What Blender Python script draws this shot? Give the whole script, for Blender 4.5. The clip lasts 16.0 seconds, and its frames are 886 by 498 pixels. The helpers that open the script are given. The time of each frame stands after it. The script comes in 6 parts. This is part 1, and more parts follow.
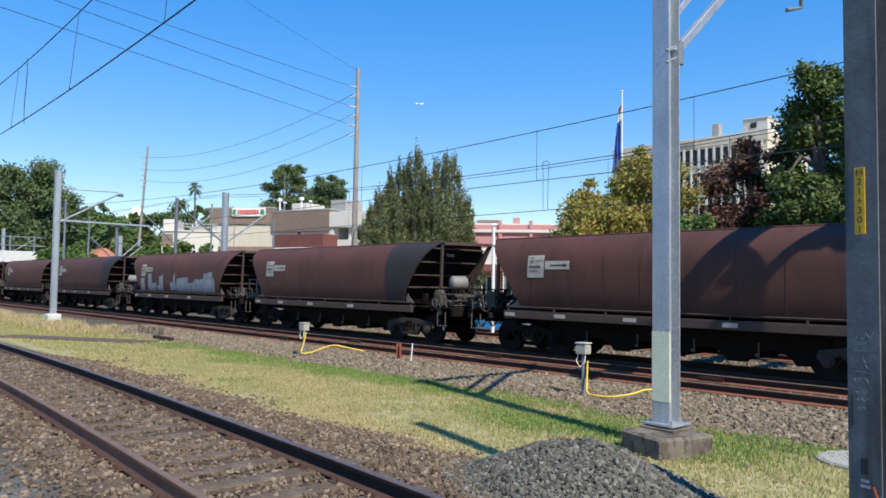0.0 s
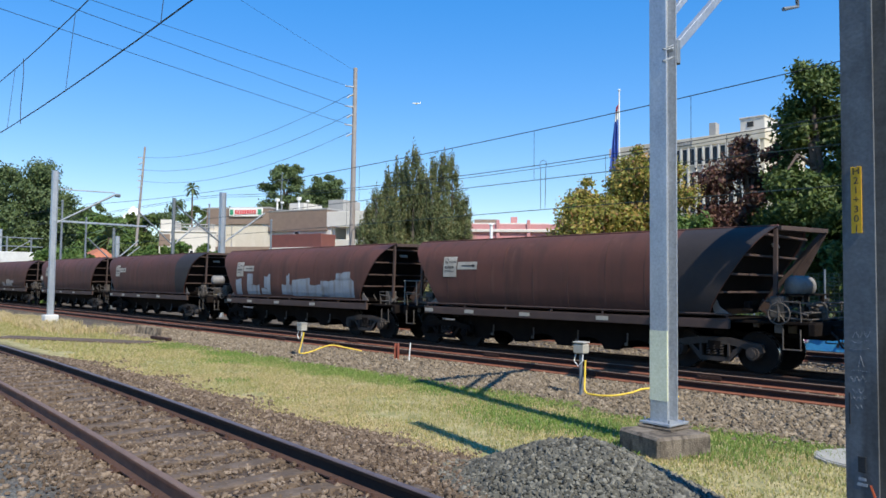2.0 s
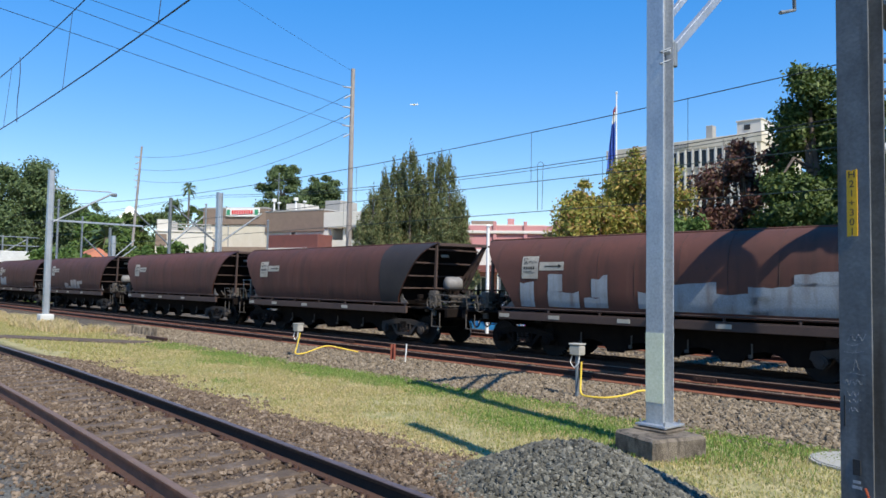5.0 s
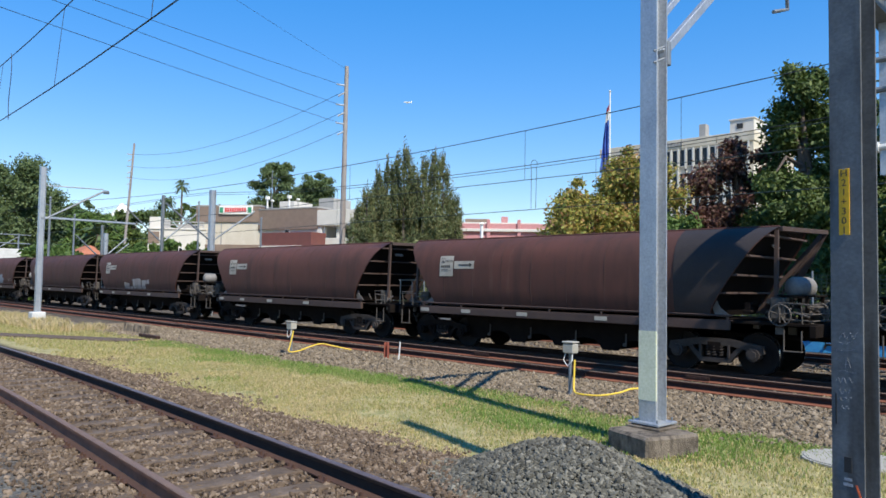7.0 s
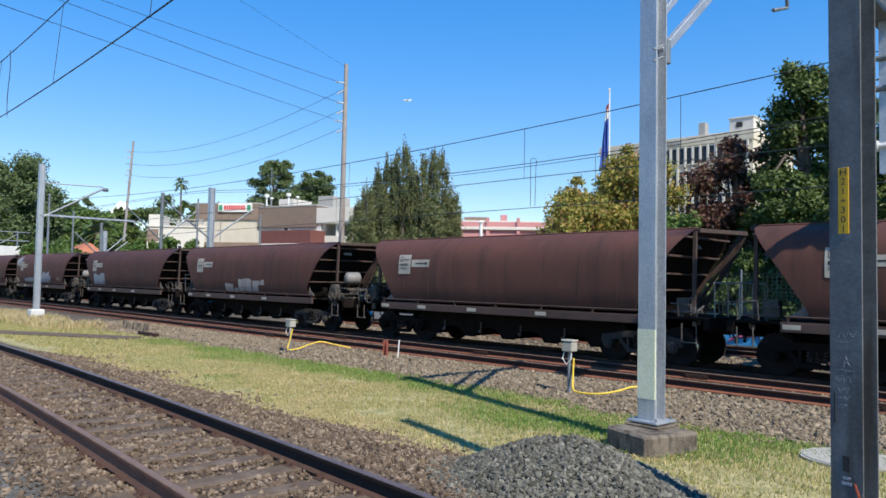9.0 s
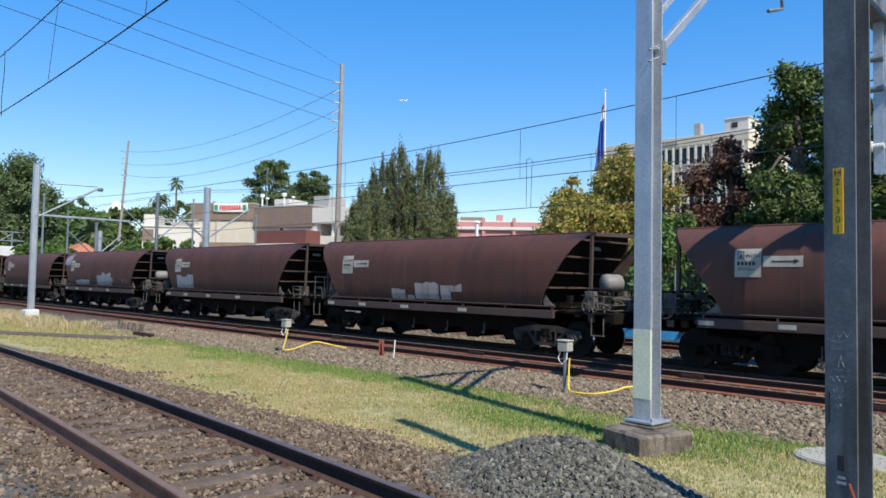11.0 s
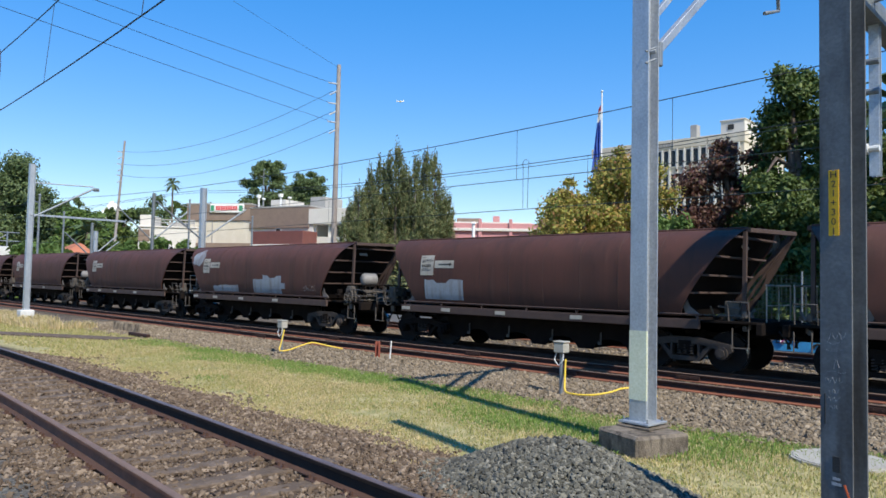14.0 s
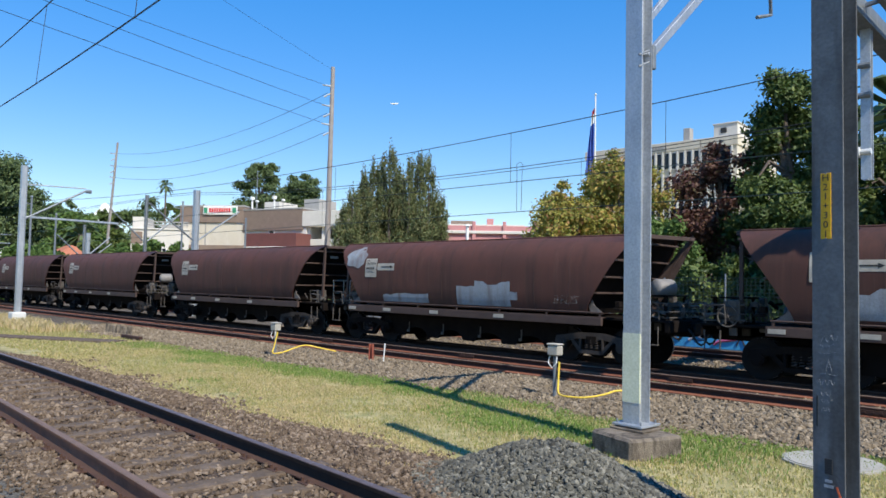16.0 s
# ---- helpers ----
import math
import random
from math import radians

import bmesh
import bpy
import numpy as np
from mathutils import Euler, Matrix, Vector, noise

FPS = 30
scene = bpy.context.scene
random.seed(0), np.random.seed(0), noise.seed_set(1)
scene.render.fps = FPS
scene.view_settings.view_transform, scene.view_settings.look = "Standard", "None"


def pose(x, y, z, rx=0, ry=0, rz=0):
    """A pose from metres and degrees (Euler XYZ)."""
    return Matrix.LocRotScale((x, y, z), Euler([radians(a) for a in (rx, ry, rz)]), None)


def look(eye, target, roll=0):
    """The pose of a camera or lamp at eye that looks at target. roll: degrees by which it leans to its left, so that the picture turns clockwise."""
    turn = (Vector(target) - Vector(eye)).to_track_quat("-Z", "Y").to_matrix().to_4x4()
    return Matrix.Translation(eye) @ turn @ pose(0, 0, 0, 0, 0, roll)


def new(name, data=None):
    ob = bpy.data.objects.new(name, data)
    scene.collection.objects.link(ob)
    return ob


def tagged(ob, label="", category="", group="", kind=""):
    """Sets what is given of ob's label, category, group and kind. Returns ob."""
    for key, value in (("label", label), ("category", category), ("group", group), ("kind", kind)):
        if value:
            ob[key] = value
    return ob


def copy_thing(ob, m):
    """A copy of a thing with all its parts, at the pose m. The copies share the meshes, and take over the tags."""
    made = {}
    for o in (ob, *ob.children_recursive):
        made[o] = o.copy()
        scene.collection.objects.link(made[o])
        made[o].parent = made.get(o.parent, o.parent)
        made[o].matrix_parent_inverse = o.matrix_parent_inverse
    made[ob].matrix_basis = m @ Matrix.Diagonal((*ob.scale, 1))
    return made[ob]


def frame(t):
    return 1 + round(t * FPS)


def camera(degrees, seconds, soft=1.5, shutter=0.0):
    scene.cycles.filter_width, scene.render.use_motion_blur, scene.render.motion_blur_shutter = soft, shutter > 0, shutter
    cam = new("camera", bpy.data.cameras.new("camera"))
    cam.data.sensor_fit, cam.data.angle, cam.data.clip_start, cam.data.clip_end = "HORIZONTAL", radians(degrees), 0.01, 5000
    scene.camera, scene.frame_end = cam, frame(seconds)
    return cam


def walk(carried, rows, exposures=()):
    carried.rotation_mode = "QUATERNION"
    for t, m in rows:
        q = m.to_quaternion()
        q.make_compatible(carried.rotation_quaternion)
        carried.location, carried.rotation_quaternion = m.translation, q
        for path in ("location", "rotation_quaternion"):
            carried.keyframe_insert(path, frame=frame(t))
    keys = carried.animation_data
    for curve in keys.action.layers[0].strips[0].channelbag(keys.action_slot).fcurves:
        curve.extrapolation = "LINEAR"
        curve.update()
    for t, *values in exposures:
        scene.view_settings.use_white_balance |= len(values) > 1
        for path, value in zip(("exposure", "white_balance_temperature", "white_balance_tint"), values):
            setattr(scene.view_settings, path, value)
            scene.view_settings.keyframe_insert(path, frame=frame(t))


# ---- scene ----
cam = camera(62.98, 16.0, soft=1.6)
PATH = [
    (0.0, look((-0.000, 0.000, 1.920), (-71.30, 69.95, 6.75), 0.81)),
    (0.5, look((-0.001, 0.004, 1.921), (-71.23, 70.02, 6.69), 0.78)),
    (1.0, look((0.001, -0.003, 1.922), (-71.11, 70.15, 6.67), 0.78)),
    (1.5, look((0.000, 0.002, 1.920), (-71.09, 70.16, 6.74), 0.81)),
    (2.0, look((0.001, -0.000, 1.923), (-71.07, 70.18, 6.69), 0.64)),
    (2.5, look((0.000, 0.004, 1.920), (-70.98, 70.28, 6.66), 0.78)),
    (3.0, look((-0.000, 0.001, 1.919), (-71.09, 70.17, 6.74), 0.69)),
    (3.5, look((0.002, 0.003, 1.921), (-71.02, 70.23, 6.77), 0.74)),
    (4.0, look((0.003, 0.001, 1.922), (-70.95, 70.30, 6.81), 0.80)),
    (6.5, look((0.000, 0.004, 1.923), (-70.29, 70.96, 6.82), 1.00)),
    (7.0, look((-0.000, 0.002, 1.923), (-70.14, 71.12, 6.60), 0.96)),
    (7.5, look((-0.001, 0.007, 1.924), (-70.16, 71.11, 6.44), 0.93)),
    (8.0, look((-0.003, 0.006, 1.921), (-70.03, 71.25, 6.28), 0.98)),
    (8.5, look((-0.002, 0.009, 1.925), (-70.06, 71.22, 6.36), 1.01)),
    (9.0, look((-0.002, 0.008, 1.924), (-70.07, 71.20, 6.34), 1.05)),
    (11.5, look((-0.002, 0.006, 1.924), (-69.58, 71.69, 6.38), 1.08)),
    (12.0, look((-0.004, 0.011, 1.923), (-69.57, 71.69, 6.41), 1.14)),
    (12.5, look((-0.001, 0.004, 1.923), (-69.54, 71.72, 6.50), 1.07)),
    (13.0, look((-0.002, 0.006, 1.921), (-69.41, 71.83, 6.63), 1.22)),
    (13.5, look((-0.002, 0.008, 1.922), (-69.40, 71.84, 6.63), 1.20)),
    (14.0, look((-0.003, 0.009, 1.923), (-69.32, 71.93, 6.52), 1.16)),
    (14.5, look((0.000, 0.007, 1.925), (-69.38, 71.87, 6.51), 1.04)),
    (15.0, look((-0.002, 0.007, 1.922), (-69.29, 71.95, 6.70), 1.14)),
    (15.5, look((-0.003, 0.011, 1.923), (-69.14, 72.09, 6.74), 1.07)),
    (16.0, look((-0.004, 0.011, 1.922), (-68.69, 72.50, 6.88), 1.21)),
]
walk(cam, PATH)

# ---- light ----
SUN_DIR = Vector((0.965, -0.262, 0.0)).normalized()
SUN_EL = radians(47.5)
world = bpy.data.worlds.new("sky")
scene.world = world
world.use_nodes = True
wn = world.node_tree
sky = wn.nodes.new("ShaderNodeTexSky")
sky.sky_type = "NISHITA"
sky.sun_disc = False
sky.sun_elevation = SUN_EL
sky.sun_rotation = math.atan2(SUN_DIR.x, SUN_DIR.y)
sky.altitude = 50
sky.air_density = 0.9
sky.dust_density = 0.0
sky.ozone_density = 1.6
wn.nodes["Background"].inputs["Strength"].default_value = 0.385
even = wn.nodes.new("ShaderNodeGamma")
even.inputs["Gamma"].default_value = 0.48
clear = wn.nodes.new("ShaderNodeHueSaturation")
clear.inputs["Saturation"].default_value = 2.30
clear.inputs["Hue"].default_value = 0.514
wn.links.new(sky.outputs[0], even.inputs["Color"])
wn.links.new(even.outputs["Color"], clear.inputs["Color"])
wn.links.new(clear.outputs["Color"], wn.nodes["Background"].inputs["Color"])
sun_data = bpy.data.lights.new("sun", "SUN")
sun_data.energy = 5.4
sun_data.angle = radians(0.5)
sun_data.color = (1.0, 0.94, 0.82)
sun = new("sun", sun_data)
to_sun = Vector((SUN_DIR.x * math.cos(SUN_EL), SUN_DIR.y * math.cos(SUN_EL), math.sin(SUN_EL)))
sun.matrix_world = look(to_sun * 50, (0, 0, 0))
scene.view_settings.exposure = 0.26

RNG = np.random.default_rng(7)


# ---- materials ----
def mat(name, c1, c2=None, rough=0.8, metal=0.0, scale=6.0, fine=60.0, bump=0.15, stain=None, streak=0.0, spec=0.4, amount=0.6):
    """Two-scale procedural surface: broad mottling c1-c2, fine grain, optional stain colour and vertical streaks."""
    m = bpy.data.materials.new(name)
    m.use_nodes = True
    t = m.node_tree
    n, l = t.nodes, t.links
    b = n["Principled BSDF"]
    b.inputs["Metallic"].default_value = metal
    b.inputs["Specular IOR Level"].default_value = spec
    c2 = c2 or tuple(v * 0.75 for v in c1)
    co = n.new("ShaderNodeTexCoord")
    big = n.new("ShaderNodeTexNoise")
    big.inputs["Scale"].default_value = scale
    big.inputs["Detail"].default_value = 6
    big.inputs["Roughness"].default_value = 0.65
    l.new(co.outputs["Object"], big.inputs["Vector"])
    ramp = n.new("ShaderNodeValToRGB")
    ramp.color_ramp.elements[0].position, ramp.color_ramp.elements[1].position = 0.5 - amount / 2.6, 0.5 + amount / 2.6
    ramp.color_ramp.elements[0].color, ramp.color_ramp.elements[1].color = (*c1, 1), (*c2, 1)
    l.new(big.outputs["Fac"], ramp.inputs["Fac"])
    out = ramp.outputs["Color"]
    sm = n.new("ShaderNodeTexNoise")
    sm.inputs["Scale"].default_value = fine
    sm.inputs["Detail"].default_value = 3
    l.new(co.outputs["Object"], sm.inputs["Vector"])
    if stain:
        mp = n.new("ShaderNodeMapping")
        mp.inputs["Scale"].default_value = (1, 1, streak if streak else 1)
        l.new(co.outputs["Object"], mp.inputs["Vector"])
        sn = n.new("ShaderNodeTexNoise")
        sn.inputs["Scale"].default_value = scale * 1.7
        sn.inputs["Detail"].default_value = 8
        l.new(mp.outputs["Vector"], sn.inputs["Vector"])
        sr = n.new("ShaderNodeValToRGB")
        sr.color_ramp.elements[0].position, sr.color_ramp.elements[1].position = 0.48, 0.72
        l.new(sn.outputs["Fac"], sr.inputs["Fac"])
        mx = n.new("ShaderNodeMixRGB")
        mx.inputs["Color2"].default_value = (*stain, 1)
        l.new(sr.outputs["Color"], mx.inputs["Fac"])
        l.new(out, mx.inputs["Color1"])
        out = mx.outputs["Color"]
    g = n.new("ShaderNodeMixRGB")
    g.blend_type = "OVERLAY"
    g.inputs["Fac"].default_value = 0.35
    l.new(out, g.inputs["Color1"])
    l.new(sm.outputs["Fac"], g.inputs["Color2"])
    l.new(g.outputs["Color"], b.inputs["Base Color"])
    rr = n.new("ShaderNodeMapRange")
    rr.inputs["To Min"].default_value, rr.inputs["To Max"].default_value = max(rough - 0.12, 0.05), min(rough + 0.12, 1)
    l.new(sm.outputs["Fac"], rr.inputs["Value"])
    l.new(rr.outputs["Result"], b.inputs["Roughness"])
    if bump:
        bp = n.new("ShaderNodeBump")
        bp.inputs["Strength"].default_value = bump
        bp.inputs["Distance"].default_value = 0.02
        l.new(sm.outputs["Fac"], bp.inputs["Height"])
        l.new(bp.outputs["Normal"], b.inputs["Normal"])
    return m


def island_mat(name, colours, rough=0.9, spec=0.3, translucent=0.0):
    """Each loose piece of a joined mesh takes its own colour out of the ramp."""
    m = bpy.data.materials.new(name)
    m.use_nodes = True
    t = m.node_tree
    n, l = t.nodes, t.links
    b = n["Principled BSDF"]
    geo = n.new("ShaderNodeNewGeometry")
    ramp = n.new("ShaderNodeValToRGB")
    els = ramp.color_ramp.elements
    while len(els) < len(colours):
        els.new(0.5)
    for i, c in enumerate(colours):
        els[i].position = i / (len(colours) - 1)
        els[i].color = (*c, 1)
    l.new(geo.outputs["Random Per Island"], ramp.inputs["Fac"])
    l.new(ramp.outputs["Color"], b.inputs["Base Color"])
    b.inputs["Roughness"].default_value = rough
    b.inputs["Specular IOR Level"].default_value = spec
    if translucent:
        tr = n.new("ShaderNodeBsdfTranslucent")
        l.new(ramp.outputs["Color"], tr.inputs["Color"])
        mx = n.new("ShaderNodeMixShader")
        mx.inputs["Fac"].default_value = translucent
        l.new(b.outputs[0], mx.inputs[1])
        l.new(tr.outputs[0], mx.inputs[2])
        l.new(mx.outputs[0], n["Material Output"].inputs["Surface"])
    return m


def hull_material():
    """Rust-brown hopper paint: broad fading, vertical run-down streaks, dents; each plating side a little different."""
    m = bpy.data.materials.new("hull_brown")
    m.use_nodes = True
    t = m.node_tree
    n, l = t.nodes, t.links
    b = n["Principled BSDF"]
    b.inputs["Specular IOR Level"].default_value = 0.3
    co = n.new("ShaderNodeTexCoord")
    info = n.new("ShaderNodeObjectInfo")
    shift = n.new("ShaderNodeVectorMath")
    shift.operation = "MULTIPLY_ADD"
    shift.inputs[1].default_value = (37.0, 11.0, 5.0)
    l.new(info.outputs["Random"], shift.inputs[0])
    l.new(co.outputs["Object"], shift.inputs[2])

    def cloud(scale, stretch, detail=6):
        mp = n.new("ShaderNodeMapping")
        mp.inputs["Scale"].default_value = stretch
        l.new(shift.outputs[0], mp.inputs["Vector"])
        q = n.new("ShaderNodeTexNoise")
        q.inputs["Scale"].default_value, q.inputs["Detail"].default_value = scale, detail
        q.inputs["Roughness"].default_value = 0.62
        l.new(mp.outputs["Vector"], q.inputs["Vector"])
        return q.outputs["Fac"]

    def blend(fac, a, bcol, lo, hi, amount):
        r = n.new("ShaderNodeMapRange")
        r.inputs["From Min"].default_value, r.inputs["From Max"].default_value = lo, hi
        r.inputs["To Max"].default_value = amount
        l.new(fac, r.inputs["Value"])
        mx = n.new("ShaderNodeMixRGB")
        l.new(r.outputs["Result"], mx.inputs["Fac"])
        if isinstance(a, tuple):
            mx.inputs["Color1"].default_value = (*a, 1)
        else:
            l.new(a, mx.inputs["Color1"])
        mx.inputs["Color2"].default_value = (*bcol, 1)
        return mx.outputs["Color"]

    c = blend(cloud(0.55, (1, 1, 1)), (0.108, 0.043, 0.031), (0.080, 0.036, 0.027), 0.35, 0.65, 1.0)
    c = blend(cloud(1.6, (1.6, 1.0, 0.10), 8), c, (0.045, 0.026, 0.020), 0.50, 0.72, 0.75)
    c = blend(cloud(2.6, (1.8, 1.0, 0.16), 8), c, (0.150, 0.078, 0.058), 0.58, 0.78, 0.55)
    c = blend(cloud(9.0, (1, 1, 0.7), 8), c, (0.050, 0.030, 0.024), 0.62, 0.74, 0.6)
    tone = n.new("ShaderNodeHueSaturation")
    vr = n.new("ShaderNodeMapRange")
    vr.inputs["To Min"].default_value, vr.inputs["To Max"].default_value = 0.76, 1.02
    l.new(info.outputs["Random"], vr.inputs["Value"])
    l.new(vr.outputs["Result"], tone.inputs["Value"])
    l.new(c, tone.inputs["Color"])
    l.new(tone.outputs["Color"], b.inputs["Base Color"])
    fine = cloud(38, (1, 1, 1), 3)
    rr = n.new("ShaderNodeMapRange")
    rr.inputs["To Min"].default_value, rr.inputs["To Max"].default_value = 0.55, 0.80
    l.new(fine, rr.inputs["Value"])
    l.new(rr.outputs["Result"], b.inputs["Roughness"])
    dent = n.new("ShaderNodeBump")
    dent.inputs["Strength"].default_value, dent.inputs["Distance"].default_value = 0.35, 0.09
    l.new(cloud(1.1, (1, 1, 0.5), 2), dent.inputs["Height"])
    grain = n.new("ShaderNodeBump")
    grain.inputs["Strength"].default_value, grain.inputs["Distance"].default_value = 0.12, 0.01
    l.new(fine, grain.inputs["Height"])
    l.new(dent.outputs["Normal"], grain.inputs["Normal"])
    l.new(grain.outputs["Normal"], b.inputs["Normal"])
    return m


RUST = hull_material()
RUST_SEAM = mat("hull_seam_dark", (0.055, 0.028, 0.023), (0.045, 0.024, 0.02), 0.75)
RUST_GREY = mat("hull_sooty", (0.040, 0.033, 0.032), (0.026, 0.022, 0.022), 0.65, 0.0, 1.2, 35, 0.1, spec=0.25)
# near-black: the shade on wagon ends and underframe is put into this colour
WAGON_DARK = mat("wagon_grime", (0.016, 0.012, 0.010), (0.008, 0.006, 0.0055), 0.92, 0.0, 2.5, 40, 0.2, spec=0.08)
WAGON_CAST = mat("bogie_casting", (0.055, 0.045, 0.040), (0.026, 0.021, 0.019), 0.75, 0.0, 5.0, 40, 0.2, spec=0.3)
WAGON_BROWN = mat("wagon_frame_brown", (0.076, 0.047, 0.038), (0.046, 0.030, 0.025), 0.7, 0.0, 2.0, 40, 0.2)
GUSSET = mat("bare_bracket_steel", (0.19, 0.17, 0.155), (0.11, 0.095, 0.085), 0.6, 0.1, 4.0, 40, 0.2)
WAGON_GREY = mat("wagon_steel_grey", (0.125, 0.108, 0.095), (0.050, 0.044, 0.038), 0.65, 0.1, 4.0, 40, 0.2)
TANK = mat("reservoir_paint", (0.22, 0.21, 0.20), (0.12, 0.11, 0.105), 0.6, 0.0, 4.0, 40, 0.1)
COAL = mat("coal", (0.02, 0.02, 0.02), (0.01, 0.01, 0.01), 0.8, 0, 8, 30, 0.6)
PLACARD = mat("placard_cream", (0.41, 0.38, 0.32), (0.30, 0.27, 0.225), 0.6, 0, 3, 40, 0.05)
PATCH = mat("overpaint_blue_grey", (0.28, 0.31, 0.34), (0.21, 0.235, 0.26), 0.6, 0, 2, 30, 0.05, (0.16, 0.13, 0.12), 0.15)
PATCH_PINK = mat("overpaint_buff", (0.37, 0.33, 0.30), (0.28, 0.25, 0.23), 0.6, 0, 2, 30, 0.05, (0.20, 0.15, 0.13), 0.15)
INK = mat("black_ink", (0.03, 0.03, 0.03), None, 0.7)
WHEEL = mat("wheel_steel", (0.022, 0.017, 0.015), (0.013, 0.010, 0.009), 0.85, 0.0, 5, 40, 0.1, spec=0.15)
TREAD = mat("wheel_tread", (0.5, 0.5, 0.5), (0.4, 0.4, 0.4), 0.25, 1.0, 5, 40, 0.05)
GALV = mat("galvanised_steel", (0.42, 0.45, 0.49), (0.33, 0.36, 0.40), 0.45, 0.55, 3.0, 30, 0.06, (0.5, 0.52, 0.54), 0.2)
PORTAL_STEEL = mat("weathered_portal_steel", (0.165, 0.174, 0.178), (0.095, 0.100, 0.103), 0.65, 0.1, 3.0, 30, 0.08, (0.055, 0.048, 0.040), 0.12, 0.3)
GALV_DULL = mat("dull_galvanised_steel", (0.20, 0.225, 0.25), (0.145, 0.165, 0.185), 0.55, 0.35, 3.0, 30, 0.08, (0.25, 0.27, 0.285), 0.2)
BAND = mat("pale_green_paint", (0.66, 0.68, 0.52), (0.55, 0.57, 0.43), 0.6, 0, 4, 40, 0.05)
CONCRETE = mat("weathered_concrete", (0.25, 0.21, 0.165), (0.105, 0.085, 0.066), 0.95, 0, 5.0, 45, 0.9, (0.045, 0.038, 0.031), 0.35, 0.2)
CONCRETE_W = mat("pale_concrete", (0.62, 0.62, 0.60), (0.50, 0.50, 0.48), 0.85, 0, 3, 40, 0.2)
RAIL_SIDE = mat("rail_rust", (0.085, 0.042, 0.028), (0.045, 0.024, 0.018), 0.9, 0.0, 4, 60, 0.3)
RAIL_NEAR = mat("rail_brown_rust", (0.25, 0.105, 0.062), (0.13, 0.055, 0.035), 0.9, 0.0, 4, 60, 0.3)
RAIL_OILY = mat("rail_oily_rust", (0.040, 0.024, 0.018), (0.020, 0.013, 0.011), 0.85, 0.0, 4, 60, 0.3, spec=0.25)
RAIL_RED = mat("rail_dark_rust", (0.050, 0.020, 0.013), (0.026, 0.013, 0.010), 0.9, 0.0, 3, 60, 0.3)
RAIL_FOOT = mat("rail_orange_rust", (0.24, 0.085, 0.045), (0.15, 0.055, 0.033), 0.9, 0.0, 3, 60, 0.3)
RAIL_TOP = mat("rail_polished_head", (0.17, 0.125, 0.115), (0.10, 0.070, 0.060), 0.45, 0.30, 8, 60, 0.05)
RAIL_TOP_DULL = mat("rail_dull_head", (0.20, 0.13, 0.095), (0.13, 0.085, 0.065), 0.7, 0.1, 5, 60, 0.1)
SLEEPER = mat("weathered_sleeper", (0.125, 0.088, 0.060), (0.070, 0.050, 0.036), 0.95, 0, 3, 30, 0.7, (0.17, 0.125, 0.092), 1.0)
YELLOW = mat("yellow_enamel", (0.75, 0.42, 0.01), (0.62, 0.34, 0.01), 0.5, 0, 4, 40, 0.03)
HOSE = mat("yellow_hose", (0.78, 0.55, 0.06), (0.66, 0.45, 0.05), 0.5, 0, 8, 40, 0.05)
BOXGREY = mat("junction_box_grey", (0.40, 0.38, 0.33), (0.30, 0.28, 0.24), 0.6, 0, 6, 40, 0.1)
REDPOST = mat("red_painted_steel", (0.30, 0.085, 0.055), (0.20, 0.06, 0.04), 0.7, 0, 5, 40, 0.2)
WHITE = mat("white_paint", (0.78, 0.77, 0.74), (0.66, 0.65, 0.62), 0.6, 0, 3, 40, 0.05)
WIRE = mat("cable_dark", (0.035, 0.04, 0.045), (0.03, 0.03, 0.03), 0.6, 0.3)
WIRE_GREEN = mat("copper_wire_green", (0.05, 0.075, 0.07), (0.04, 0.06, 0.055), 0.6, 0.3)
POLEWOOD = mat("pole_timber", (0.33, 0.30, 0.28), (0.24, 0.215, 0.20), 0.9, 0, 2, 30, 0.4, (0.2, 0.16, 0.14), 0.1)
INSUL = mat("insulator_ceramic", (0.62, 0.62, 0.6), (0.55, 0.55, 0.53), 0.3, 0, 4, 30, 0.0)
CREAM = mat("cream_render", (0.56, 0.50, 0.40), (0.50, 0.45, 0.36), 0.85, 0, 0.5, 20, 0.08, (0.60, 0.55, 0.47), 0.3)
WHITEWALL = mat("white_render", (0.62, 0.585, 0.53), (0.54, 0.51, 0.46), 0.85, 0, 0.5, 20, 0.05)
BRICK = mat("brown_brickwork", (0.24, 0.175, 0.135), (0.19, 0.14, 0.11), 0.9, 0, 1.5, 25, 0.3)
PINK = mat("pink_render", (0.50, 0.235, 0.23), (0.43, 0.20, 0.20), 0.85, 0, 0.7, 20, 0.1)
MAROON = mat("maroon_sheet", (0.17, 0.06, 0.05), (0.13, 0.05, 0.045), 0.6, 0, 1, 20, 0.1)
GREYWALL = mat("grey_render", (0.36, 0.35, 0.33), (0.3, 0.29, 0.27), 0.85, 0, 0.7, 20, 0.1)
ROOFTILE = mat("terracotta_tile", (0.42, 0.16, 0.09), (0.33, 0.12, 0.07), 0.9, 0, 2, 12, 0.4)
GLASS = mat("dark_window_glass", (0.02, 0.023, 0.026), (0.012, 0.014, 0.017), 0.22, 0.0, 1, 10, 0.0, spec=0.35)
GREEN_PAINT = mat("green_paint", (0.06, 0.17, 0.13), (0.05, 0.14, 0.11), 0.6)
FLAGBLUE = mat("flag_blue", (0.05, 0.11, 0.42), (0.035, 0.08, 0.33), 0.8, 0, 2, 20, 0.1)
FLAGRED = mat("flag_red", (0.5, 0.04, 0.04), None, 0.8)
